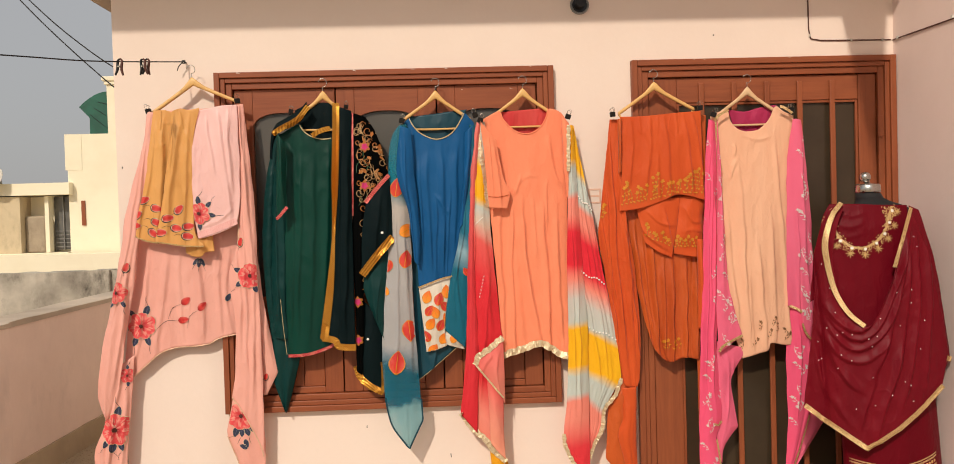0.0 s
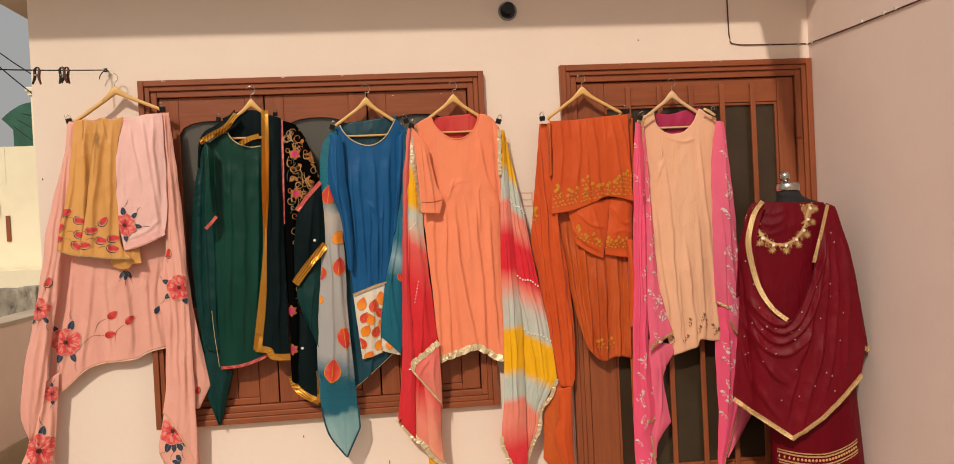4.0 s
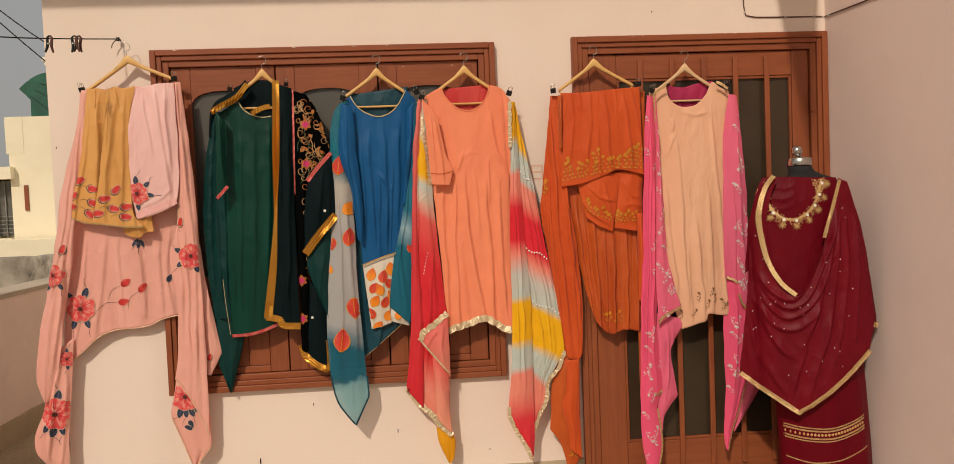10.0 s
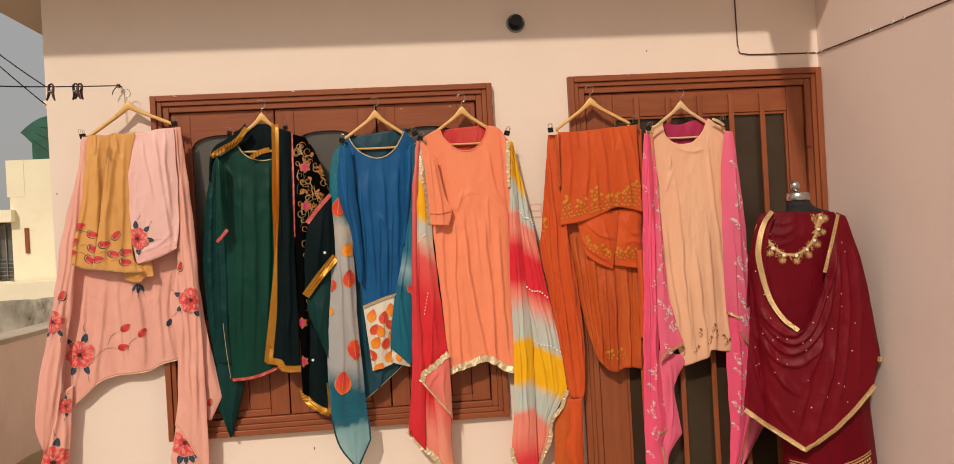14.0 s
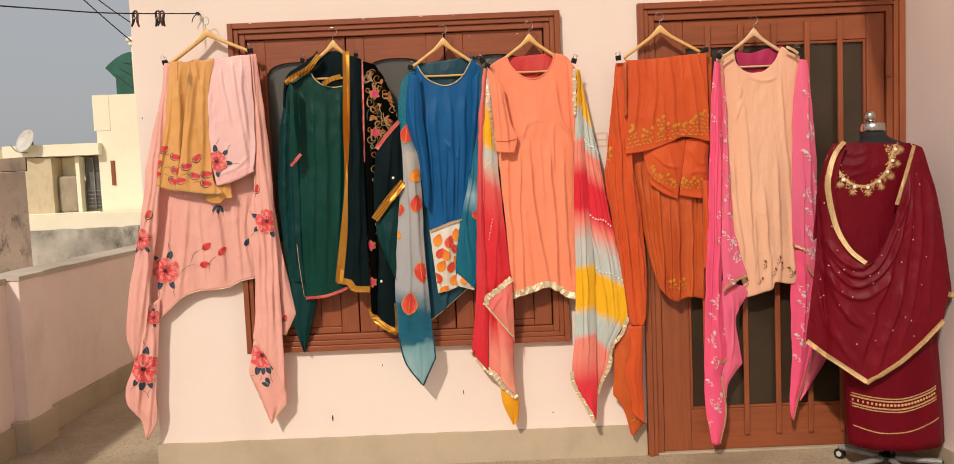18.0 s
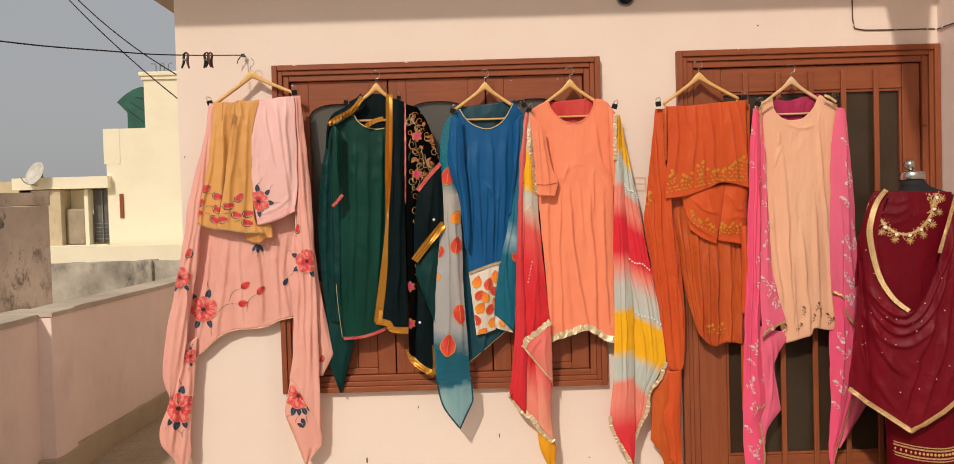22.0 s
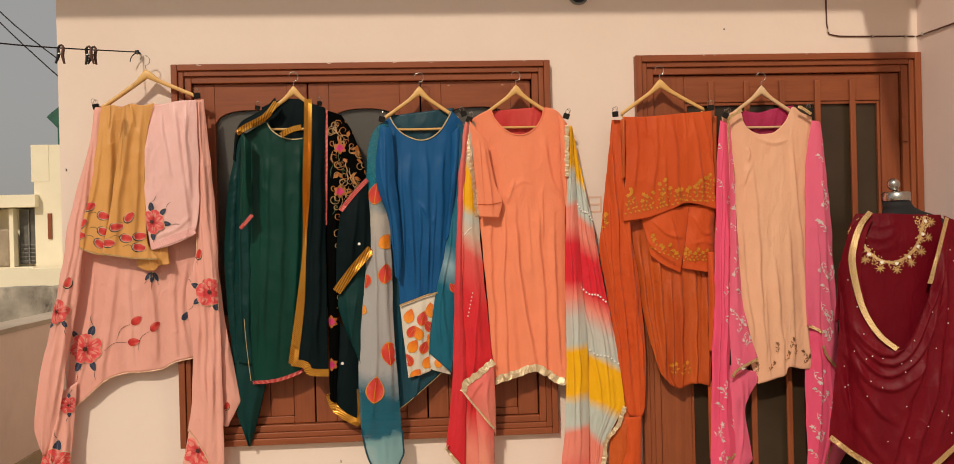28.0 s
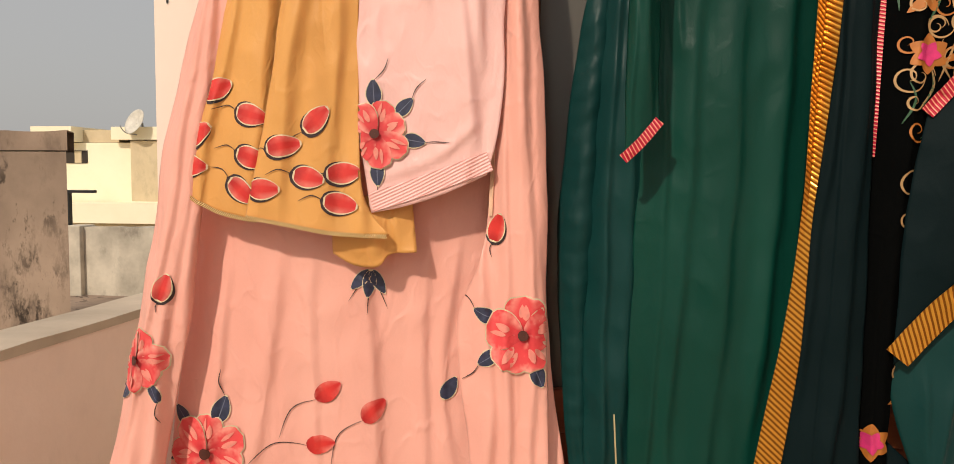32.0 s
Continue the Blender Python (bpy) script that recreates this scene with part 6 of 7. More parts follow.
ribbon("gold_edge", ld, F["gold_dull"], [(1.062, 0.486), (1.085, 0.476), (1.100, 0.495)], 0.010, l_left, -0.125)
ribbon("gold_edge", ld, F["gold_dull"], [(1.077, 0.409), (1.091, 0.303), (1.094, 0.210), (1.064, 0.077)], 0.008, l_left, -0.125)
cloth("back_corner", ld, F["rose"], -0.070, [(1.527, 0.577), (1.499, 0.417), (1.459, 0.265)], [(1.545, 0.550), (1.600, 0.469), (1.600, 0.469), (1.552, 0.390), (1.465, 0.262)], folds=1.2, amp=0.005, seed=79, nu=18, nv=30)
l_right = cloth("right_fall", ld, F["magenta"], -0.090, [(1.449, 1.181), (1.424, 0.922), (1.417, 0.662), (1.421, 0.486), (1.406, 0.252), (1.416, 0.181)], [(1.544, 1.177), (1.561, 0.915), (1.564, 0.712), (1.537, 0.561), (1.514, 0.480), (1.487, 0.379), (1.449, 0.279), (1.428, 0.174)], folds=2.5, amp=0.007, seed=65, nu=36, nv=80,
    creases=[(0.009, 0.008, (1.476, 0.980), (1.477, 0.722), (1.449, 0.434)), (0.008, 0.006, (1.526, 0.875), (1.529, 0.643), (1.502, 0.432)), (0.007, 0.006, (1.568, 0.951), (1.574, 0.744), (1.547, 0.539)), (0.006, 0.005, (1.489, 0.747), (1.540, 0.668), (1.558, 0.538))])
l_over = cloth("right_over", ld, F["rose"], -0.106, [(1.466, 1.887), (1.438, 1.724), (1.430, 1.554), (1.423, 1.182), (1.424, 1.021)], [(1.503, 1.880), (1.533, 1.550), (1.550, 1.176), (1.561, 0.944), (1.561, 0.819)], bottom=[(1.479, 0.986), (1.487, 0.954), (1.487, 0.954), (1.495, 0.907), (1.530, 0.865)], folds=2, amp=0.006, seed=69, nu=30, nv=80,
    creases=[(0.008, 0.008, (1.497, 1.830), (1.502, 1.495), (1.515, 1.159), (1.561, 0.874)), (0.007, 0.006, (1.464, 1.547), (1.474, 1.238), (1.477, 0.928)), (0.006, 0.006, (1.521, 1.417), (1.552, 1.158), (1.588, 0.873))])
ribbon("gold_edge", ld, F["gold_dull"], [(1.487, 0.937), (1.501, 0.895), (1.530, 0.859), (1.561, 0.822)], 0.010, l_over, -0.12)
ribbon("gold_edge", ld, F["gold_dull"], [(1.430, 1.020), (1.462, 1.007), (1.488, 0.989)], 0.012, l_over, -0.12)
ribbon("gold_edge", ld, F["gold_dull"], [(1.520, 0.504), (1.494, 0.408), (1.449, 0.279), (1.422, 0.180)], 0.006, l_right, -0.12)
cloth("neck_fold", ld, F["magenta_in"], -0.045, [(1.184, 1.945), (1.216, 1.839)], [(1.415, 1.961), (1.376, 1.842)], top=[(1.260, 1.932), (1.325, 1.947)], bottom=[(1.286, 1.808)], folds=4, bulge=0.004, amp=0.005, seed=66, nu=24, nv=14)
ribbon("gold_edge", ld, F["gold_dull"], [(1.097, 1.894), (1.115, 1.910), (1.156, 1.931)], 0.012, None, -0.13)
ribbon("gold_edge", ld, F["gold_dull"], [(1.096, 1.898), (1.104, 1.786), (1.119, 1.657)], 0.008, None, -0.125)
ribbon("gold_edge", ld, F["gold_dull"], [(1.397, 1.943), (1.423, 1.931), (1.452, 1.910)], 0.012, None, -0.13)
for x, z, t in ((1.091, 1.913, 20), (1.455, 1.926, -8)):
    clip(x, z, -0.118, t)


# ---- painted and sewn motifs ----
def flower(host, x, z, r, turn=0.0, petals=7, leaves=(), name="painted_flower", whiskers=True):
    """A hand-painted bloom: cream outline, coral petals, dark eye, navy leaves and thin stalks."""
    p = Paint(host, P_["cream"], P_["petal"], P_["ink"], P_["eye"], P_["stem"], P_["petal_light"])
    rnd = random.Random(int(abs(x * 917 + z * 131) * 100))
    for a in leaves:
        q, p = p, Paint(host, P_["cream"], P_["petal"], P_["ink"], P_["eye"], P_["stem"], P_["ink_light"])
        b = radians(a)
        lx, lz = x + math.sin(b) * r * 0.80, z + math.cos(b) * r * 0.80
        ln = r * rnd.uniform(0.55, 0.72)
        p.edged(lx, lz, ln * 1.1, ln * 0.70, a, 0, 2, 5)
        if whiskers:
            c = b + rnd.uniform(-0.4, 0.4)
            w = Paint(host, P_["stem"])
            w.line([(lx + math.sin(b) * ln, lz + math.cos(b) * ln), (lx + math.sin(c) * ln * 1.5, lz + math.cos(c) * ln * 1.5), (lx + math.sin(c) * ln * 2.2, lz + math.cos(c) * ln * 2.0)], 0.0016, 0, 0.0022)
            w.make("painted_stalk")
        p.make("painted_leaf")
        p = q
    for k in range(petals):
        a = turn + 360 * k / petals + rnd.uniform(-6, 6)
        ln = r * rnd.uniform(0.92, 1.06)
        w = 2 * math.pi * r / petals * 0.82
        b = radians(a)
        p.leaf(x, z, ln * 1.03, w * 1.06, a, 0, 0.0022 + 0.0007 * k, 0.50, 1.5)
        p.leaf(x, z, ln, w, a, 1, 0.0036 + 0.0007 * k, 0.50, 1.5)
        for c, far, wide in ((-0.20, 0.45, 0.13), (0.12, 0.38, 0.20)):
            p.leaf(x + math.sin(b + c) * ln * far, z + math.cos(b + c) * ln * far, ln * rnd.uniform(0.35, 0.5), w * wide, a + rnd.uniform(-10, 10), 5, 0.0046 + 0.0007 * k)
    p.blob(x, z, lambda t: (0.14 * r * math.cos(t), 0.14 * r * math.sin(t)), 3, 0.0105)
    return p.make(name)


def bud(host, x, z, r, turn, stalk=1.0, name="painted_bud", rim=True):
    """A coral bud with a dark cup and a thin stalk; turn is where its tip points, clockwise from upright."""
    p = Paint(host, P_["cream"], P_["bud"], P_["stem"])
    a = radians(turn)
    bx, bz = x - math.sin(a) * r, z - math.cos(a) * r
    if rim:
        p.leaf(bx - math.sin(a) * r * 0.25, bz - math.cos(a) * r * 0.25, r * 2.45, r * 1.66, turn + 3, 2, 0.0014, 0.8)
    p.edged(bx, bz, r * 2.3, r * 1.48, turn, 0 if rim else 1, 1, None, 0.0026, 0.75)
    if stalk:
        w = Paint(host, P_["stem"])
        w.line([(bx, bz), (bx - math.sin(a + 0.2) * r * stalk, bz - math.cos(a + 0.2) * r * stalk), (bx - math.sin(a - 0.2) * r * stalk * 2, bz - math.cos(a - 0.2) * r * stalk * 2)], 0.0016, 0, 0.0022)
        w.make("painted_stalk")
    return p.make(name)


flower(p_back, -1.559, 1.019, 0.066, 8, 7, (-38, 20, -95, -155, 160))
for x, z, t, s in ((-1.358, 1.126, 55, 2.2), (-1.284, 1.099, 45, 2.4), (-1.373, 1.040, 80, 2.6)):
    bud(p_back, x, z, 0.021, t, s, rim=False)
sprig = Paint(p_back, P_["cream"], P_["ink"], P_["stem"])
for turn in (150, 185, 225):
    sprig.edged(-1.285, 1.322, 0.044, 0.020, turn, 0, 1)
    sprig.line([(-1.285, 1.322), (-1.285 + 0.05 * math.sin(radians(turn)), 1.322 + 0.07 * math.cos(radians(turn)))], 0.0016, 2)
sprig.make("painted_leaf")
flower(p_left, -1.646, 1.180, 0.052, 20, 6, (-60, -150, 150))
flower(p_tail, -1.681, 0.555, 0.072, 0, 7, (-75, 165, 190, 215, 10))
bud(p_left, -1.598, 1.291, 0.020, 20, 0.5)
flower(p_tail, -1.623, 0.798, 0.034, 30, 6, (0, 180))
flower(p_right, -1.044, 1.239, 0.056, 0, 5, (-65, -125, 160))
bud(p_right, -1.086, 1.390, 0.019, 15, 0.6)
flower(p_rtail, -1.113, 0.597, 0.066, 15, 6, (160, 180, 200, 140))
bud(p_wing, -0.999, 0.768, 0.015, 20, 0.0)
for k, (x, z) in enumerate(((-1.174, 1.120), (-1.101, 0.489), (-1.087, 0.447))):
    p = Paint(p_rtail if k else p_back, P_["cream"], P_["ink"])
    p.edged(x, z, 0.042, 0.025, 30 + 130 * k, 0, 1).make("painted_leaf")
for x, z, t in ((-1.510, 1.594, 70), (-1.542, 1.527, 60), (-1.553, 1.481, 95), (-1.452, 1.556, 105), (-1.453, 1.493, 110), (-1.471, 1.445, 130), (-1.401, 1.509, 80), (-1.433, 1.446, 90), (-1.350, 1.546, 50), (-1.364, 1.464, 100), (-1.310, 1.470, 85), (-1.316, 1.426, 100)):
    bud(mus if on(mus2, x, z) is None else mus2, x, z, 0.0225, t, 0.9)
flower(pal, -1.261, 1.527, 0.050, 18, 7, (-2, 48, 100, 178))

# leaves on the sheer dupatta and on the white hem
for x, z, ln, t, c in ((-0.378, 1.575, 0.085, 10, 1), (-0.362, 1.404, 0.080, 60, 0), (-0.412, 1.291, 0.055, 190, 1), (-0.346, 1.252, 0.080, 10, 1), (-0.420, 1.136, 0.06, -60, 0),
                       (-0.335, 1.015, 0.095, 175, 1), (-0.400, 0.768, 0.105, 8, 1)):
    p = Paint(b_left, P_["gold_thread"], P_["orange_leaf"], P_["red_leaf"])
    p.edged(x, z, ln * 1.05, ln * 0.74, t, 0, 1 + c, 0, 0.0026, 1.12)
    p.make("painted_leaf")
rnd = random.Random(5)
for j in range(5):
    for i in range(3):
        x, z = (-0.262, 1.100)
        x, z = x + 0.004 + 0.052 * i + 0.004 * j + rnd.uniform(-0.003, 0.003), z + 0.015 - 0.060 * j - 0.020 * (i % 2) + 0.010 * i
        p = Paint(bp, P_["gold_thread"], P_["orange_leaf"], P_["red_leaf"])
        t, ln = rnd.uniform(-40, 40), rnd.uniform(0.052, 0.060)
        p.edged(x, z - ln / 2, ln * 1.06, ln * 0.76, t, 0, 1 + (i + j) % 2, 0, 0.0024, 1.05).make("printed_leaf")
p = Paint(bp2, P_["gold_thread"], P_["orange_leaf"])
p.edged(-0.139, 0.900, 0.048, 0.035, 20, 0, 1, 0).make("printed_leaf")
p = Paint(b_right, P_["gold_thread"], P_["red_leaf"])
p.edged(-0.055, 1.207, 0.044, 0.028, -30, 0, 1, 0).make("painted_leaf")


# velvet panel: tan scrolls, rust leaves and rose blossoms
def scroll(p, x, z, r, hand, m):
    pts = []
    for k in range(15):
        a = hand * k * 0.55
        q = r * (1 - k / 17)
        pts.append((x + q * math.cos(a), z + q * math.sin(a)))
    p.line(pts, 0.0030, m, 0.003, 28)


rnd = random.Random(8)
emb = Paint(g_emb, P_["tan_thread"], P_["rust_thread"], P_["rose_thread"], P_["green_thread"])
x0, z0 = (-0.563, 1.933)
for k in range(64):
    z = z0 - 0.02 - 1.2 * k / 64
    wide = 0.14 if z > z0 - 0.40 else 0.055
    for _ in range(5 if wide > 0.1 else 2):
        x = x0 + 0.012 + rnd.uniform(0, wide) + 0.035 * (z0 - z)
        kind = rnd.random()
        if kind < 0.45:
            scroll(emb, x, z + rnd.uniform(-0.012, 0.012), rnd.uniform(0.012, 0.024), rnd.choice((-1, 1)), 0 if rnd.random() < 0.7 else 1)
        elif kind < 0.62:
            emb.leaf(x, z, rnd.uniform(0.02, 0.04), rnd.uniform(0.008, 0.015), rnd.uniform(0, 360), 1, 0.003)
        else:
            emb.line([(x, z), (x + rnd.uniform(-0.02, 0.02), z - 0.025), (x + rnd.uniform(-0.02, 0.02), z - 0.055)], 0.0035, 0 if rnd.random() < 0.6 else 3, 0.003)
tagged(emb.make("scroll_embroidery"), kind="stuff")
for x, z in ((-0.510, 1.808), (-0.514, 1.631), (-0.563, 1.103), (-0.567, 0.928)):
    p = Paint(g_emb, P_["rust_thread"], P_["rose_thread"])
    for a in range(0, 360, 60):
        p.leaf(x, z, 0.027, 0.020, a, 0, 0.004)
    for a in range(30, 390, 72):
        p.leaf(x, z, 0.017, 0.013, a, 1, 0.0055)
    p.make("embroidered_flower")


# golden vines on the orange trousers
def vine(host, x, z, height, lean, seed, mat=0):
    """One upright sprig: a stem with paired leaves and a small bloom on top."""
    q = random.Random(seed)
    p = Paint(host, P_["gold_thread"], P_["rust_thread"])
    top = (x + lean * height, z + height)
    p.line([(x, z), (x + lean * height * 0.3 + 0.006, z + height * 0.5), top], 0.003, 1, 0.0022)
    n = max(3, int(height / 0.016))
    for k in range(n):
        t = (k + 0.5) / n
        s = 1 if k % 2 else -1
        p.leaf(x + lean * height * t, z + height * t, q.uniform(0.010, 0.015), q.uniform(0.005, 0.008), s * q.uniform(35, 75), 0, 0.003)
    for a in range(0, 360, 72):
        p.leaf(top[0], top[1], 0.009, 0.007, a + seed, 0, 0.003)
    o = p.make("embroidered_sprig")
    if o:
        tagged(o, kind="stuff")


def row_of_vines(host, x0, z0, x1, z1, n, lo, hi, seed, curve_up=0.0):
    q = random.Random(seed)
    for k in range(n):
        t = (k + 0.5) / n
        vine(host, x0 + (x1 - x0) * t + q.uniform(-0.006, 0.006), z0 + (z1 - z0) * t + curve_up * math.sin(math.pi * t), q.uniform(lo, hi), q.uniform(-0.25, 0.25), seed + k)


row_of_vines(r_top, 0.657, 1.500, 0.887, 1.541, 13, 0.05, 0.13, 100)
row_of_vines(r_top, 0.893, 1.552, 1.036, 1.546, 10, 0.05, 0.13, 140)
row_of_vines(r_sub, 0.765, 1.360, 0.884, 1.307, 7, 0.03, 0.08, 180)
row_of_vines(r_sub2, 0.907, 1.303, 1.029, 1.300, 8, 0.03, 0.06, 200)
row_of_vines(rb, 0.842, 0.832, 0.935, 0.821, 5, 0.03, 0.07, 220)
row_of_vines(r_up, 0.556, 1.448, 0.576, 1.448, 2, 0.05, 0.08, 230)
row_of_vines(r_low, 0.644, 0.192, 0.691, 0.189, 3, 0.03, 0.06, 240)


# silver sprays on the magenta dupatta, bronze sprays on the light kurta hem
def spray(host, x, z, size, turn, mat, seed, name="sequin_spray"):
    q = random.Random(seed)
    p = Paint(host, mat)
    a = radians(turn)
    ux, uz = math.sin(a), math.cos(a)
    p.line([(x, z), (x + ux * size * 0.5 + uz * size * 0.12, z + uz * size * 0.5 - ux * size * 0.12), (x + ux * size, z + uz * size)], 0.0020, 0, 0.0025)
    for k in range(5):
        t = 0.2 + 0.2 * k
        s = 1 if k % 2 else -1
        p.leaf(x + ux * size * t, z + uz * size * t, size * 0.23, size * 0.085, turn + s * q.uniform(40, 70), 0, 0.003)
    for b in range(0, 360, 72):
        p.leaf(x + ux * size, z + uz * size, size * 0.16, size * 0.10, b + seed * 7, 0, 0.0035)
    o = p.make(name)
    if o:
        tagged(o, kind="stuff")


for k, (x, z) in enumerate(((1.074, 1.607), (1.084, 1.533), (1.091, 1.397), (1.105, 1.297), (1.046, 1.427), (1.063, 1.156), (1.063, 1.085), (1.089, 0.594), (1.070, 0.726),
                            (1.012, 0.570), (1.015, 0.308), (1.052, 0.262), (1.074, 1.765), (1.141, 0.562), (1.121, 0.679))):
    spray(l_left if on(l_fold, x, z) is None else l_fold, x, z, 0.062, (-35, 30, 150, 20)[k % 4], P_["sequin"], k)
for host, a, b, n in ((l_fold, (1.106, 1.804), (1.157, 0.909), 13), (l_over, (1.501, 1.807), (1.513, 0.918), 13), (l_right, (1.475, 0.818), (1.464, 0.425), 6), (l_left, (1.048, 0.799), (1.040, 0.160), 8)):
    for k in range(n):
        t = (k + 0.5) / n
        spray(host, a[0] + (b[0] - a[0]) * t + 0.012 * math.sin(k * 2.4), a[1] + (b[1] - a[1]) * t, 0.046, (25, -40, 165, -150)[k % 4], P_["sequin"], 200 + k)
for k, (x, z) in enumerate(((1.114, 0.998), (1.127, 1.054), (1.142, 0.954), (1.105, 0.907))):
    spray(l_fold, x, z, 0.060, (20, -40, 60, 150)[k], P_["sequin"], 40 + k)
for k, (x, z) in enumerate(((1.500, 1.517), (1.508, 1.408), (1.487, 1.280), (1.509, 1.201), (1.516, 1.019), (1.523, 0.946), (1.483, 1.122), (1.471, 0.688), (1.524, 0.655), (1.468, 0.542), (1.452, 0.834))):
    spray(l_right if on(l_over, x, z) is None else l_over, x, z, 0.058, (10, -30, 160, 35)[k % 4], P_["sequin"], 60 + k)
for k, (x, z) in enumerate(((1.211, 0.823), (1.255, 0.835), (1.191, 0.847), (1.330, 0.869), (1.375, 0.895), (1.407, 0.859), (1.431, 0.875), (1.350, 0.926), (1.296, 0.905))):
    spray(lb, x, z, 0.045, (0, 40, -30, 20)[k % 4], P_["bronze"], 80 + k)

# beaded seams on the crinkled dupatta
for a, b, c, d in ((0.423, 1.579, 0.521, 1.497), (0.403, 1.236, 0.570, 1.154), (0.405, 0.990, 0.618, 0.894)):
    beads("beaded_seam", od, P_["silver"], [(a + (c - a) * k / 14, b + (d - b) * k / 14 - 0.006 * math.sin(k)) for k in range(15)], o_wing, 0.0045, 0.004)
for a, b, c, d in ((-0.007, 1.109, 0.014, 1.203), (-0.014, 1.444, 0.015, 1.471)):
    beads("beaded_seam", od, P_["silver"], [(a + (c - a) * k / 6, b + (d - b) * k / 6) for k in range(7)], o_left, 0.003)

# ---- dress form in a maroon suit ----
FX, FY = 1.722, -0.33


def lathe(rings, sides=40, wob=0.0, seed=0.0):
    """Rings (x, z, half width, half depth) joined into one skin, closed above and below."""
    verts, faces = [], []
    for x, z, rx, ry in rings:
        for k in range(sides):
            a = 2 * math.pi * k / sides
            w = 1 + wob * math.sin(a * 9 + seed + z * 5) * (0.3 + abs(math.sin(z * 3 + seed)))
            verts.append((x + rx * w * math.cos(a), FY + ry * w * math.sin(a), z))
    n = len(rings)
    for j in range(n - 1):
        for k in range(sides):
            k2 = (k + 1) % sides
            faces.append((j * sides + k, j * sides + k2, (j + 1) * sides + k2, (j + 1) * sides + k))
    faces += [tuple(range(sides))[::-1], tuple((n - 1) * sides + k for k in range(sides))]
    return verts, [], faces


knob = [(FX - 0.04, 1.599 + 0.024 * math.sin(t), max(0.002, 0.024 * math.cos(t)), max(0.002, 0.024 * math.cos(t))) for t in [math.pi * (k / 10 - 0.5) for k in range(11)]]
cap = [(FX - 0.03, z, r, r) for z, r in ((1.531, 0.050), (1.536, 0.053), (1.564, 0.052), (1.569, 0.046), (1.572, 0.012), (1.581, 0.010))]
torso = [(FX + dx, z, a, b) for z, a, b, dx in ((0.70, 0.17, 0.11, 0.03), (0.9, 0.165, 0.105, 0.02), (1.05, 0.14, 0.09, 0.01), (1.2, 0.155, 0.10, 0), (1.33, 0.165, 0.105, 0), (1.40, 0.155, 0.09, 0.005), (1.435, 0.160, 0.078, 0.012), (1.458, 0.140, 0.068, 0.016), (1.476, 0.106, 0.060, 0.010), (1.492, 0.074, 0.056, -0.008), (1.508, 0.056, 0.053, -0.022), (1.530, 0.051, 0.051, -0.03))]
rod = [(FX + 0.03, z, 0.014, 0.014) for z in (0.062, 0.69)]
geo = [lathe(r, 24) for r in (torso, cap, knob, rod)]
form = part("dress_form", join(*geo), [plain("black_stretch_cover", lin(24, 23, 26), 0.8), M["steel"]], smooth=True)
nt = len(geo[0][2])
form.data.polygons.foreach_set("material_index", [0 if i < nt else 1 for i in range(len(form.data.polygons))])
tagged(form, "black dress form with a steel neck cap, wearing a maroon suit", "dress form")

mk = thing("kurta", (FX, FY, 0.1), "maroon silk kurta with gold embroidered neckline on the dress form", "kurta", "hanging kurtas")
body = []
for k in range(40):
    t = k / 39
    z = 1.468 - 1.33 * t
    a = 0.10 + 0.085 * min(1, t / 0.05) ** 0.6 - 0.03 * math.exp(-((t - 0.33) / 0.12) ** 2) + 0.025 * t
    b = 0.072 + 0.05 * min(1, t / 0.06) + 0.012 * t
    body.append((FX + 0.062 * t + 0.004 * math.sin(t * 9), z, a, b))
kv, ke, kf = lathe(body, 96, 0.020, 2.0)
kb = part("body", (kv, ke, kf[:-2]), F["maroon"], mk, smooth=True)
kb.modifiers.new("thickness", "SOLIDIFY").thickness = 0.002
SURF[kb.name] = BVHTree.FromPolygons(kv, kf[:-2])


def front(x, z, gap):
    """The depth of the dress form's front, with cloth hung at its sides falling straight back."""
    t = min(1, max(0, (1.468 - z) / 1.33))
    c = FX + 0.062 * t
    return FY - gap - (0.125 + 0.012 * t) * math.sqrt(max(0.0, 1 - min(1.0, abs(x - c) / 0.30) ** 2))


yoke = cloth("neck_infill", mk, F["maroon"], -0.45, [(1.490, 1.486), (1.452, 1.400), (1.460, 1.250), (1.480, 0.930)], [(1.800, 1.474), (1.800, 1.370), (1.790, 1.200), (1.760, 0.930)], top=[(1.592, 1.484), (1.676, 1.478)], folds=1.5, amp=0.004, nu=44, nv=60, seed=71, depth=lambda x, z: front(x, z, 0.012) + 0.02 * max(0, (z - 1.38) / 0.09), crumple=0.004,
    creases=[(0.005, -0.008, (1.498, 1.403), (1.551, 1.385), (1.619, 1.408)), (0.004, -0.007, (1.502, 1.356), (1.555, 1.343), (1.620, 1.366)), (0.004, -0.007, (1.499, 1.449), (1.565, 1.431), (1.633, 1.449))])
U = [(1.498, 1.469), (1.493, 1.404), (1.511, 1.345), (1.553, 1.307), (1.602, 1.299), (1.651, 1.323), (1.691, 1.374), (1.714, 1.434), (1.731, 1.470)]
ribbon("embroidered_neckline", mk, F["gold_dull"], U, 0.010, yoke, -0.45, lift=0.003, n=50)
rnd = random.Random(3)
pts = curve([(x, 0, z) for x, z in U], 46)
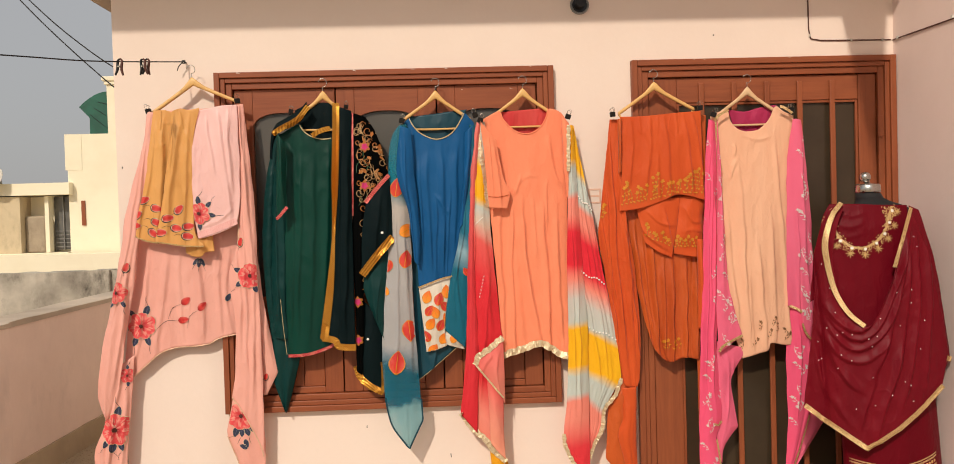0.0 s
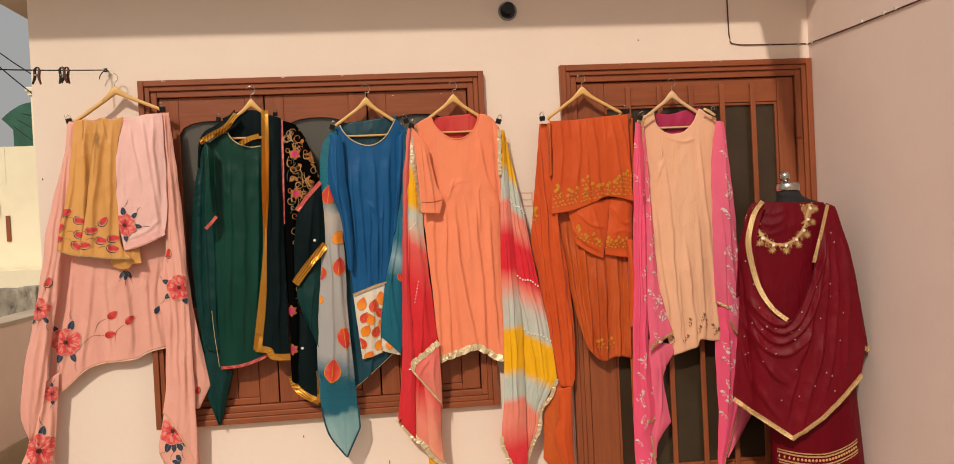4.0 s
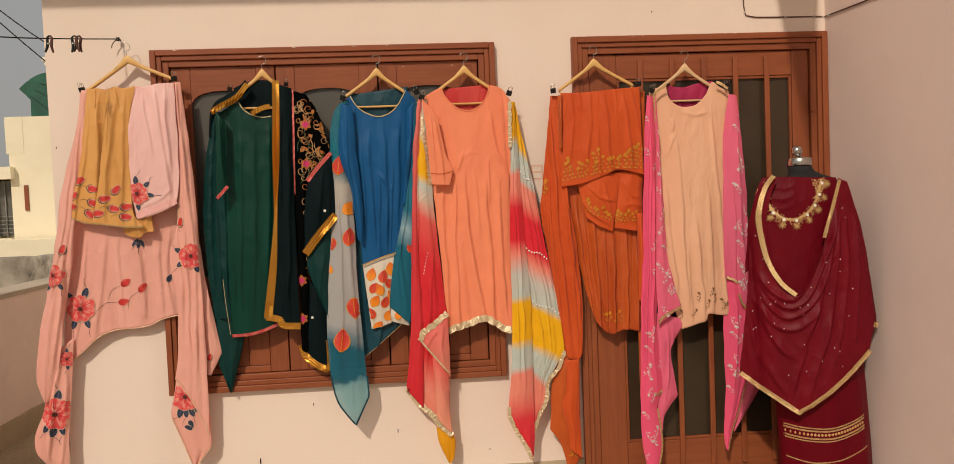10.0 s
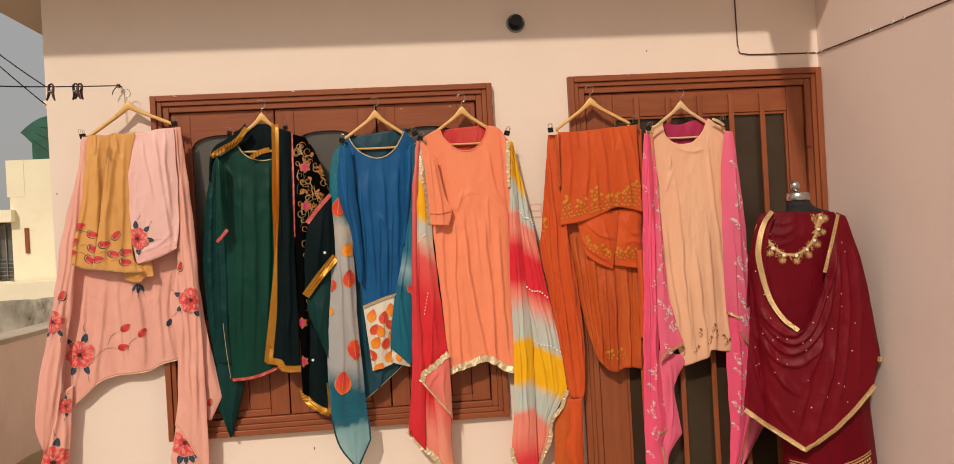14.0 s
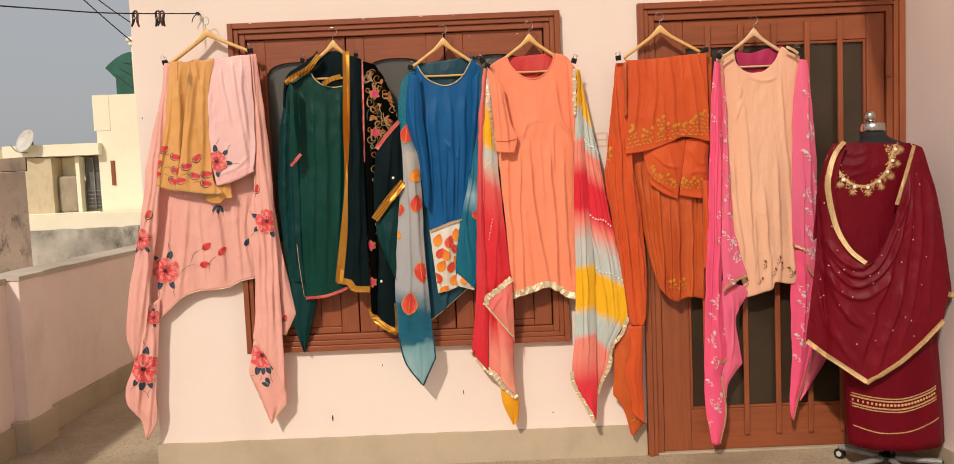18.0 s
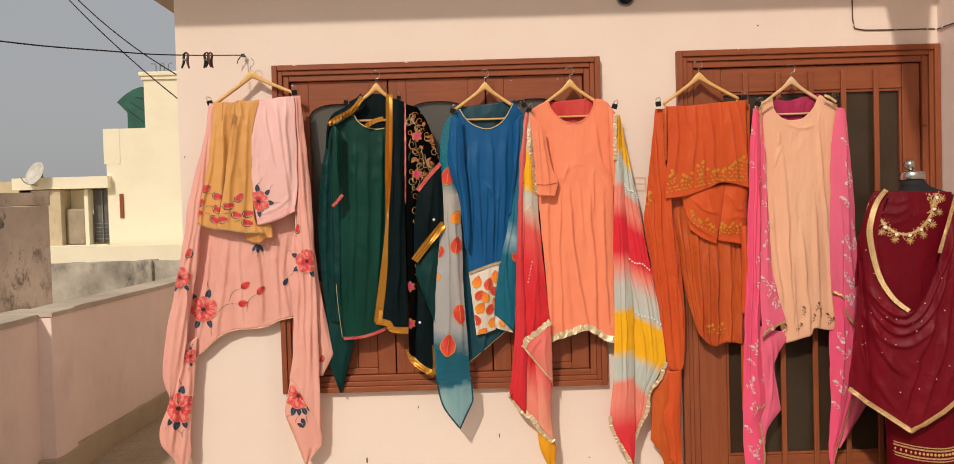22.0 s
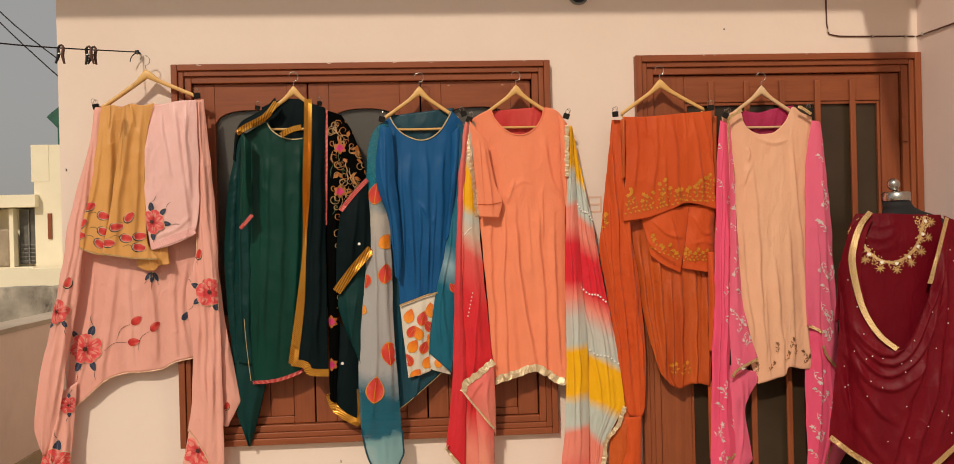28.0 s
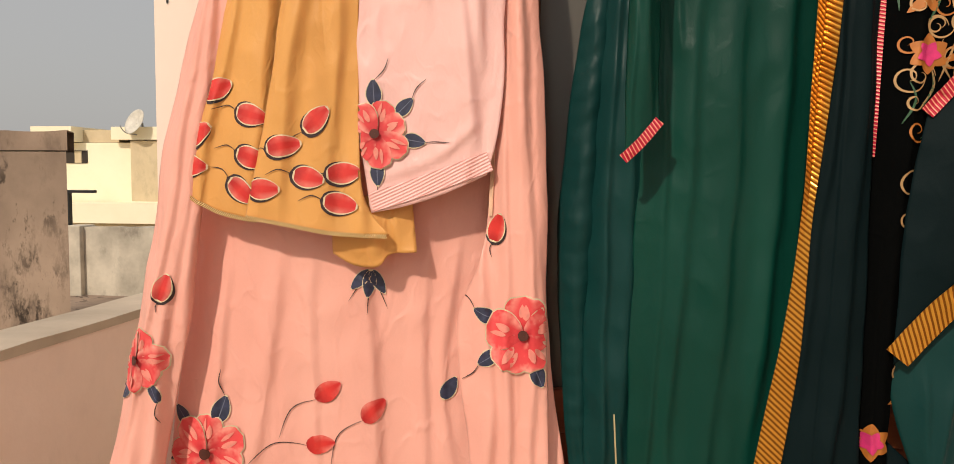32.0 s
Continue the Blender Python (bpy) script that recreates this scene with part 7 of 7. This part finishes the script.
beads("neck_beading", mk, P_["old_gold"], [(p.x + rnd.uniform(-0.017, 0.017), p.z - 0.008 + rnd.uniform(-0.016, 0.016)) for p in pts for _ in range(7)] + [(1.715 + rnd.uniform(-0.030, 0.030), 1.455 + rnd.uniform(-0.030, 0.014)) for _ in range(60)], yoke, 0.0026, 0.003)
star = Paint(yoke, P_["old_gold"], P_["silver"])
for k in range(4, 46, 5):
    p, c = pts[k], Vector((sum(q.x for q in pts) / len(pts), 0, max(q.z for q in pts)))
    o = (p - c).normalized() * 0.030
    for a in range(0, 360, 45):
        star.leaf(p.x + o.x, p.z + o.z, 0.019, 0.0034, a, 0, 0.004)
    star.blob(p.x + o.x * 0.2, p.z + o.z * 0.2, lambda t: (0.0065 * math.cos(t), 0.0065 * math.sin(t)), 1, 0.006)
tagged(star.make("star_embroidery", parent=mk), kind="stuff")
band = [(1.497, 0.359), (1.696, 0.340), (1.799, 0.351), (1.917, 0.384)]
for off, w, m in ((0.017, 0.007, F["gold_dull"]), (-0.017, 0.007, F["gold_dull"]), (0.029, 0.005, F["gold_dull"]), (-0.029, 0.005, F["gold_dull"])):
    ribbon("hem_band", mk, m, [(x, z + off) for x, z in band], w, kb, -0.45, lift=0.004, n=60, trim=True)
beads("hem_beading", mk, P_["old_gold"], [(q.x, q.z) for q in curve([(x, 0, z) for x, z in band], 30)][1:-1], kb, 0.0072, 0.001)
ribbon("hem_stitching", mk, F["gold_dull"], [(1.513, 0.250), (1.670, 0.216), (1.805, 0.231), (1.929, 0.270)], 0.005, kb, -0.45, lift=0.003, n=60, trim=True)

md = thing("dupatta", (FX, FY, 0.5), "maroon chiffon dupatta with gold border draped round the dress form", "dupatta", "long scarves")
m_dr = cloth("drape", md, F["maroon_dupatta"], -0.46, [(1.459, 1.452), (1.430, 1.144), (1.407, 0.881), (1.373, 0.617)], [(1.785, 1.460), (1.859, 1.283), (1.915, 1.041), (1.950, 0.865), (1.914, 0.704)], top=[(1.452, 1.288), (1.478, 1.129), (1.525, 1.029), (1.583, 0.970), (1.633, 1.007), (1.680, 1.132), (1.727, 1.302)], bottom=[(1.491, 0.524), (1.593, 0.451), (1.593, 0.451), (1.767, 0.578)], folds=4.5, amp=0.013, seed=72, nu=80, nv=90, depth=lambda x, z: front(x, z, 0.040), crumple=0.006, gather=0.7,
    creases=[(0.018, -0.011, (1.412, 1.199), (1.456, 1.040), (1.546, 0.946), (1.623, 1.000), (1.698, 1.185), (1.763, 1.444)), (0.015, -0.009, (1.410, 1.134), (1.476, 0.976), (1.561, 0.909), (1.655, 0.991), (1.742, 1.210), (1.790, 1.443)), (0.014, -0.009, (1.414, 1.068), (1.486, 0.918), (1.577, 0.868), (1.682, 0.971), (1.768, 1.182)), (0.012, -0.011, (1.412, 1.003), (1.489, 0.849), (1.592, 0.822), (1.703, 0.938)), (0.013, 0.012, (1.768, 1.418), (1.734, 1.131), (1.664, 0.871), (1.577, 0.664)), (0.012, 0.012, (1.789, 1.417), (1.766, 1.077), (1.716, 0.789), (1.628, 0.502)), (0.010, 0.011, (1.811, 1.416), (1.810, 1.075), (1.776, 0.786), (1.706, 0.550)), (0.009, 0.010, (1.854, 1.388), (1.870, 1.072), (1.839, 0.649)), (0.012, -0.012, (1.420, 1.094), (1.458, 0.882), (1.525, 0.731), (1.616, 0.675)), (0.010, -0.011, (1.411, 0.937), (1.444, 0.751), (1.505, 0.589), (1.571, 0.505)), (0.008, 0.009, (1.741, 0.920), (1.687, 0.711), (1.610, 0.449)), (0.007, 0.008, (1.646, 0.819), (1.604, 0.663), (1.557, 0.479))])
cloth("shoulder_strap", md, F["maroon_dupatta"], -0.44, [(1.487, 1.482), (1.447, 1.406), (1.427, 1.249), (1.412, 1.066)], [(1.525, 1.486), (1.501, 1.403), (1.482, 1.286), (1.494, 1.115)], folds=1, amp=0.004, seed=75, nu=14, nv=40, depth=lambda x, z: front(x, z, 0.036),
    creases=[(0.006, 0.006, (1.445, 1.431), (1.425, 1.276), (1.426, 1.094))])
m_sw = cloth("side_fall", md, F["maroon_dupatta"], -0.40, [(1.797, 1.471), (1.837, 1.256), (1.882, 0.985), (1.898, 0.686)], [(1.841, 1.453), (1.909, 1.253), (1.955, 1.036), (1.990, 0.806)], folds=1.5, amp=0.008, seed=73, nu=24, nv=60, depth=lambda x, z: front(x, z, 0.012), bottom=[(1.947, 0.765)],
    creases=[(0.009, 0.009, (1.822, 1.415), (1.871, 1.125), (1.891, 0.753)), (0.008, 0.008, (1.854, 1.388), (1.902, 1.070), (1.930, 0.777))])
ribbon("gold_border", md, F["gold_dull"], [(1.505, 1.491), (1.476, 1.445), (1.457, 1.373), (1.452, 1.287), (1.478, 1.129), (1.525, 1.029), (1.583, 0.973)], 0.018, m_dr, -0.47, n=50, depth=lambda x, z: front(x, z, 0.052))
ribbon("gold_border", md, F["gold_dull"], [(1.780, 1.462), (1.739, 1.327), (1.704, 1.216)], 0.016, m_dr, -0.46, depth=lambda x, z: front(x, z, 0.052))
ribbon("gold_border", md, F["gold_dull"], [(1.376, 0.622), (1.491, 0.530), (1.593, 0.454), (1.593, 0.454), (1.767, 0.580), (1.917, 0.711)], 0.020, m_dr, -0.47, n=70)
ribbon("gold_border", md, F["gold_dull"], [(1.926, 0.826), (1.993, 0.809)], 0.022, m_sw, -0.42)
rnd = random.Random(12)
x0, z0 = (1.411, 0.615)
beads("mirror_sequins", md, P_["silver"], [(x0 + 0.02 + rnd.random() * 0.5, z0 + rnd.random() * 0.75) for _ in range(48)], m_dr, 0.0025, 0.003)

# wheeled stand under the dress form
st = thing("wheeled_stand", (FX + 0.03, FY, 0.0), "low dark stand with caster wheels under the dress form", "stand")
part("hub", tube([(FX + 0.03, FY, 0.045), (FX + 0.03, FY, 0.075)], 0.035, 16), M["black"], st)
for k in range(5):
    a = radians(72 * k + 200)
    c, s = math.cos(a), math.sin(a)
    ex, ey = FX + 0.03 + 0.22 * c, FY + 0.22 * s
    part("leg", tube([(FX + 0.03 + 0.03 * c, FY + 0.03 * s, 0.062), (ex, ey, 0.056)], 0.013, 8), M["grey_paint"], st)
    wheel = part("caster", tube([(ex - 0.010 * s, ey + 0.010 * c, 0.025), (ex + 0.010 * s, ey - 0.010 * c, 0.025)], 0.0245, 18), M["black"], st)
    part("wheel_hub", tube([(ex - 0.012 * s, ey + 0.012 * c, 0.025), (ex + 0.012 * s, ey - 0.012 * c, 0.025)], 0.013, 14), M["dish"], wheel)
    part("caster_stem", tube([(ex, ey, 0.048), (ex, ey, 0.060)], 0.009, 8), M["black"], st)

# ---- fittings on the walls ----
lh = thing("lamp_holder", (0.505, -0.03, 2.455), "round lamp socket with black bakelite holder on the wall", "lamp holder")
ring = [(0.505 + 0.040 * math.cos(a), -0.006, 2.455 + 0.040 * math.sin(a)) for a in [2 * math.pi * k / 28 for k in range(29)]]
part("rim", tube(ring, 0.0055, 8), M["grey_paint"], lh, smooth=True)
part("back_plate", tube([(0.505, -0.0005, 2.455), (0.505, -0.006, 2.455)], 0.039, 24), M["black"], lh)
part("socket", tube([(0.505, -0.0065, 2.458), (0.503, -0.050, 2.460)], 0.023, 18), M["black"], lh)
part("socket_lip", tube([(0.503, -0.0505, 2.460), (0.503, -0.056, 2.460)], 0.026, 18), M["cable"], lh)

wl = thing("wall_wire", (1.6, -0.004, 2.3), "thin brown wire clipped along two walls above the door", "wire")
part("wire_run", tube(curve([(1.590, -0.004, 2.75), (1.594, -0.004, 2.45), (1.596, -0.004, 2.30), (1.604, -0.004, 2.275), (1.64, -0.004, 2.266), (1.80, -0.004, 2.263), (1.998, -0.004, 2.262), (2.000, -0.03, 2.260), (2.001, -0.46, 2.250), (2.001, -0.85, 2.244), (2.001, -1.8, 2.236), (2.001, -3.4, 2.25)], 90), 0.0032, 7), M["wire"], wl, smooth=True)
for x, y, z in ((1.80, -0.004, 2.263), (1.95, -0.004, 2.262), (1.60, -0.004, 2.29)):
    part("wire_clip", boxes((x - 0.004, x + 0.004, -0.009, -0.0005, z - 0.006, z + 0.006), bevel=0.001), M["dish"], wl)
for y, z in ((-0.05, 2.26), (-0.46, 2.256), (-0.70, 2.249), (-0.62, 2.250)):
    part("wire_clip", boxes((1.994, 2.0045, y - 0.006, y + 0.006, z - 0.005, z + 0.008), bevel=0.001), M["dish"], wl)

nl = thing("clothesline", (-1.33, -0.02, 2.22), "thin black clothesline tied to a wall nail", "clothesline")
part("nail", tube([(-1.332, 0.0, 2.226), (-1.332, -0.035, 2.229)], 0.004, 8), M["cable"], nl)
part("line", tube(curve([(-1.332, -0.028, 2.226), (-1.404, -0.214, 2.192), (-1.476, -0.400, 2.159), (-1.548, -0.586, 2.129), (-1.620, -0.772, 2.106), (-1.764, -1.144, 2.063), (-1.908, -1.516, 2.043), (-2.196, -2.260, 2.044)], 60), 0.0026, 7), M["cable"], nl, smooth=True)
knot = [(-1.335 + 0.007 * math.cos(k * 1.3) * (1 + 0.2 * math.sin(k * 2.1)), -0.026 + 0.005 * math.sin(k * 1.3), 2.226 + 0.007 * math.sin(k * 0.8)) for k in range(18)]
part("knot", tube(curve(knot, 60), 0.0017, 6), M["cable"], nl, smooth=True)
part("loose_end", tube(curve([(-1.335, -0.03, 2.226), (-1.355, -0.032, 2.205), (-1.362, -0.03, 2.185)], 10), 0.0022, 6), M["cable"], nl)


def peg(x, y, z, tilt):
    """A clothes peg pinched on the line: two grey legs and a spring."""
    p = thing("clothes_peg", (x, y, z), "grey weathered clothes peg on the line", "clothes peg", "pegs on the line")
    p.rotation_euler = (0, radians(tilt), 0)
    for s in (-1, 1):
        leg = tube(curve([(s * 0.002, -0.003 * s, 0.012), (s * 0.010, -0.003 * s, 0.002), (s * 0.009, -0.003 * s, -0.028), (s * 0.017, -0.003 * s, -0.056)], 14), 0.0048, 7, lambda t: 0.75 + 0.5 * math.sin(math.pi * t))
        o = part("peg_leg", leg, M["cable"] if s < 0 else M["wire"], smooth=True)
        o.parent = p
    o = part("spring", tube([(-0.008, 0, -0.020), (0.008, 0, -0.020)], 0.004, 10), M["steel"])
    o.parent = p
    return p


for (x, y, z), t in (((-1.475, -0.398, 2.159), 4), ((-1.427, -0.274, 2.182), -3), ((-1.418, -0.251, 2.186), 6)):
    peg(x, y, z, t)

# faded orange paint marks and small chips in the plaster
mark = thing("paint_mark", (0.60, -0.001, 1.55), "faded orange painted square mark on the plaster", "paint mark")
faded = plaster("faded_orange_wash", lin(232, 186, 158), lin(226, 198, 180), 0.9)
mx, mz = (0.555, 1.557)
for a, b, c, d in ((-0.03, 0.03, -0.035, -0.027), (-0.03, 0.03, 0.027, 0.035), (-0.03, -0.022, -0.0265, 0.0265), (0.022, 0.03, -0.0265, 0.0265), (-0.021, 0.021, -0.004, 0.004)):
    part("stroke", boxes((mx + a, mx + b, -0.0012, -0.0002, mz + c, mz + d)), faded, mark)
rnd = random.Random(21)
chip_bm = bmesh.new()
for x, z, w, h in ((-0.160, 0.350, 0.004, 0.022), (0.276, 0.233, 0.008, 0.004), (-0.809, 0.252, 0.006, 0.03), (-0.551, 0.503, 0.004, 0.012), (1.139, 2.302, 0.008, 0.006), (-1.64, 1.75, 0.004, 0.010)):
    m = [chip_bm.verts.new((x + w * rnd.uniform(0.4, 0.7) * math.cos(a), -0.0012, z + h * rnd.uniform(0.4, 0.7) * math.sin(a))) for a in [2 * math.pi * k / 8 for k in range(8)]]
    chip_bm.faces.new(m)
chips = part("plaster_chips", chip_bm, M["cable"], bpy.data.objects["wall_north"], "small dark chips and scratches in the plaster")
tagged(chips, kind="stuff")

# worn edges: pale chips in the brown paint, thin broken plaster line over the frames
rnd = random.Random(44)
worn = bmesh.new()
for x0, x1, z, y, n in ((WX0, WX1, WZ1 - 0.004, -0.0362, 5), (DX0, DX1, DZ1 - 0.004, -0.0362, 4), (WX0 + 0.08, WX1 - 0.08, WZ1 - 0.10, -0.0175, 3)):
    for _ in range(n):
        x, w, h = rnd.uniform(x0 + 0.03, x1 - 0.05), rnd.uniform(0.006, 0.035), rnd.uniform(0.001, 0.003)
        worn.faces.new([worn.verts.new((x + w * (k % 2 == 0) * rnd.uniform(0.8, 1) if k in (0, 3) else x + w * rnd.uniform(0, 0.2), y, z + (h if k > 1 else -h) * rnd.uniform(0.6, 1.2))) for k in (1, 0, 3, 2)])
tagged(part("paint_chips", worn, M["wall"], bpy.data.objects["wall_north"], "pale chips where brown paint has flaked"), kind="stuff")

# ---- neighbouring roofs and houses ----
sw = thing("stained_wall", (-6.0, 3.1, 0.0), "tall grey cement wall with black mould stains", "wall")
for nm, dims, seed, uneven, cuts in (("wall", (-9.0, -3.90, 3.0, 3.25, -7.0, 1.596), 11, 0.0, 3), ("coping", (-9.0, -3.895, 2.994, 3.25, 1.604, 1.715), 12, 0.006, 40)):
    bm = rough_block(dims, seed, uneven, cuts)
    for v in bm.verts:
        if v.co.x > -4.0:
            v.co.x -= 1.3 * (v.co.y - 3.0)
    part(nm, bm, M["stained"], sw)
rf = thing("neighbour_roof", (-6.0, 6.0, 0.0), "lower neighbouring roof with a mould-stained parapet", "roof")
part("roof_floor", boxes((-12.0, -2.9, 3.3, 7.0, -0.2, 0.12)), M["stained"], rf)
part("parapet", rough_block((-6.5, -2.9, 7.0, 7.2, -6.9, 0.885), 13, 0.012, 40), M["stained_pale"], rf)
part("pillar", boxes((-6.68, -6.48, 6.93, 7.22, -6.9, 0.90), bevel=0.01), M["stained_pale"], rf)
part("pillar", boxes((-4.86, -4.64, 6.95, 7.22, -6.9, 0.90), bevel=0.01), M["stained_pale"], rf)
part("parapet", rough_block((-12.0, -6.7, 7.0, 7.2, -6.9, 0.875), 14, 0.012, 40), M["stained_pale"], rf)
pl = thing("iron_post", (-7.0, 7.5, 0.8), "black iron post with a cross arm on the roof", "post")
part("post", boxes((-7.03, -6.97, 7.47, 7.53, -6.9, 1.25)), M["cable"], pl)
part("arm", boxes((-7.15, -6.66, 7.46, 7.54, 1.251, 1.285)), M["cable"], pl)

ch = thing("cream_house", (-7.0, 17.0, -7.0), "cream plastered house with a stair tower and water tank", "house", "neighbouring houses")
part("wall", boxes((-8.87, -2.0, 15.0, 20.0, -7.0, 3.60)), M["cream"], ch)
part("roof_edge", boxes((-8.92, -8.54, 14.992, 14.998, 2.78, 3.602), (-8.92, -8.875, 15.0, 19.9, 2.78, 3.602)), M["cream"], ch)
part("stair_tower", boxes((-7.925, -4.0, 15.005, 19.0, 3.602, 4.72)), M["cream"], ch)
part("tower_cap", boxes((-8.01, -3.9, 14.92, 19.1, 4.80, 4.90), bevel=0.02), M["cream"], ch)
part("tower_cap", boxes((-7.965, -3.95, 14.96, 19.05, 4.722, 4.798)), M["cream"], ch)
for k in range(4):
    x = -7.86 + 0.10 * k
    part("rod", tube(curve([(x, 15.6, 4.90), (x + 0.01, 15.6, 5.14), (x - 0.02 * (-1) ** k, 15.6, 5.20), (x - 0.10 * (-1) ** k, 15.6, 5.21)], 8), 0.016, 6), M["grey_paint"], ch)
part("window", boxes((-8.585, -8.50, 14.97, 14.998, 1.50, 2.07)), M["brown"], ch)
part("ledge", rough_block((-13.5, -2.0, 13.9, 14.9, 0.48, 0.88), 15, 0.0, 3), M["cream"], ch)
part("lower_wall", boxes((-13.5, -2.0, 14.0, 14.8, -7.0, 0.479)), M["beige"], ch)
cv = thing("tank_cover", (-8.4, 15.6, 3.6), "rounded dark green plastic cover beside the tower", "tank cover")


def dome(x0, x1, y0, y1, z0, z1):
    """A barrel-roofed cover with an overhanging eave."""
    prof = [(x1, z0), (x0 + 0.23, z0), (x0 + 0.235, z0 + 0.37), (x0 + 0.10, z0 + 0.52), (x0, z0 + 0.62)]
    for k in range(1, 11):
        u = k / 10
        prof.append((x0 + (x1 - x0) * u, z0 + 0.62 + (z1 - z0 - 0.62) * (1 - (1 - u) ** 1.9)))
    n = len(prof)
    verts = [(x, y0, z) for x, z in prof] + [(x, y1, z) for x, z in prof]
    faces = [tuple(range(n)), tuple(range(2 * n - 1, n - 1, -1))] + [(i, n + i, n + (i + 1) % n, (i + 1) % n) for i in range(n)]
    return verts, [], faces


part("cover_shell", dome(-8.585, -7.926, 15.05, 17.0, 3.603, 4.575), M["green_tank"], cv)
for k in range(3):
    part("seam", tube(curve([(-8.34 + 0.1 * k, 15.045, 4.05 + 0.14 * k), (-8.14 + 0.06 * k, 15.045, 3.88 + 0.21 * k), (-7.95, 15.045, 3.72 + 0.28 * k)], 8), 0.006, 6), M["cable"], cv)

lo = thing("low_house", (-11.0, 17.0, -7.0), "low cream house with flat roof slab and dark openings", "house", "neighbouring houses")
part("roof_slab", boxes((-12.8, -11.85, 14.7, 18.0, 2.18, 2.50)), M["cream"], lo)
part("roof_slab", boxes((-11.0, -8.77, 14.8, 18.0, 2.22, 2.49)), M["cream"], lo)
part("roof_slab", boxes((-11.849, -11.001, 15.1, 18.0, 2.17, 2.44)), M["beige"], lo)
part("wall", boxes((-16.0, -10.61, 15.0, 18.0, -7.0, 2.16)), M["cream"], lo)
part("wall", boxes((-10.60, -9.92, 14.87, 18.0, 0.90, 2.20)), M["beige"], lo)
part("wall", boxes((-10.278, -8.871, 15.36, 18.0, 0.80, 2.2)), M["cream"], lo)
part("low_tank", boxes((-9.915, -9.44, 15.05, 15.35, 0.90, 1.75), bevel=0.05), M["low_tank"], lo)
part("column", boxes((-9.43, -9.34, 15.0, 15.2, 0.90, 2.2)), M["cream"], lo)
part("wall", boxes((-10.979, -8.871, 14.86, 15.355, -7.0, 0.898)), M["cream"], lo)
w = part("window", boxes((-9.33, -8.872, 15.25, 15.355, 0.95, 2.18)), M["grey_pane"], lo)
for k in range(5):
    part("grille_bar", boxes((-9.33, -8.872, 15.18, 15.2, 1.02 + 0.09 * k, 1.03 + 0.09 * k)), M["grey_paint"], w)
part("grille_bar", boxes((-9.12, -9.10, 15.21, 15.23, 0.95, 2.18)), M["grey_paint"], w)
# opening as a dark slab, the shade inside given by its colour
w = part("window", boxes((-12.191, -11.681, 14.985, 14.999, 1.713, 1.993)), M["dark"], lo)
part("window_stay", boxes((-11.971, -11.811, 14.97, 14.984, 1.723, 1.983)), M["beige"], w)

ds = thing("satellite_dish", (-10.37, 14.9, 2.2), "white satellite dish on the low roof", "satellite dish")
verts, faces = [], []
for j in range(7):
    r = 0.27 * j / 6
    for k in range(24):
        a = 2 * math.pi * k / 24
        verts.append((r * math.cos(a), -0.30 * r * r / 0.27 + 0.0, r * math.sin(a) * 1.08))
for j in range(6):
    for k in range(24):
        k2 = (k + 1) % 24
        faces.append((j * 24 + k, j * 24 + k2, (j + 1) * 24 + k2, (j + 1) * 24 + k))
m = Matrix.Translation((-10.36, 14.75, 2.56)) @ Euler((radians(-24), radians(10), radians(-27))).to_matrix().to_4x4()
rim = part("reflector", ([m @ Vector(v) for v in verts], [], faces), M["dish"], ds, smooth=True)
rim.modifiers.new("thickness", "SOLIDIFY").thickness = 0.012
part("mast", tube([(-10.32, 14.95, 2.2), (-10.34, 14.9, 2.58)], 0.025, 8), M["grey_paint"], ds)
part("feed_arm", tube(curve([(-10.40, 14.80, 2.32), (-10.56, 14.62, 2.36), (-10.64, 14.55, 2.50)], 8), 0.012, 6), M["grey_paint"], ds)

# distant haze-grey roofs that close the horizon
fr = thing("far_roofs", (-40, 90, -7), "hazy flat roofs far behind the houses", "roofs", kind="stuff")
rnd = random.Random(31)
bm = bmesh.new()
for k in range(60):
    x = -170 + k * 5.2 + rnd.uniform(-1, 1)
    box(bm, x, x + rnd.uniform(4, 8), 90 + rnd.uniform(0, 30), 130, -7, rnd.uniform(-1.5, 1.2))
part("roof_blocks", bm, M["beige"], fr)

# overhead cables between the houses
for a in ([(-9.2, 7.0, 8.0), (-6.6, 6.5, 5.7), (-5.2, 6.0, 4.24), (-4.55, 6.0, 3.56), (-3.86, 6.0, 2.93), (-2.6, 5.95, 1.9), (-1.68, 5.8, 1.25)], [(-9.0, 7.0, 8.0), (-6.5, 6.5, 5.6), (-5.1, 6.0, 4.24), (-4.5, 6.0, 3.68), (-3.83, 6.0, 3.20), (-2.5, 5.95, 2.4), (-1.68, 5.8, 2.0)]):
    cb = thing("overhead_cable", a[2], "black overhead cable slung between the houses", "cable", "overhead cables")
    part("cable_run", tube(curve(a, 50), 0.0075, 7), M["cable"], cb, smooth=True)
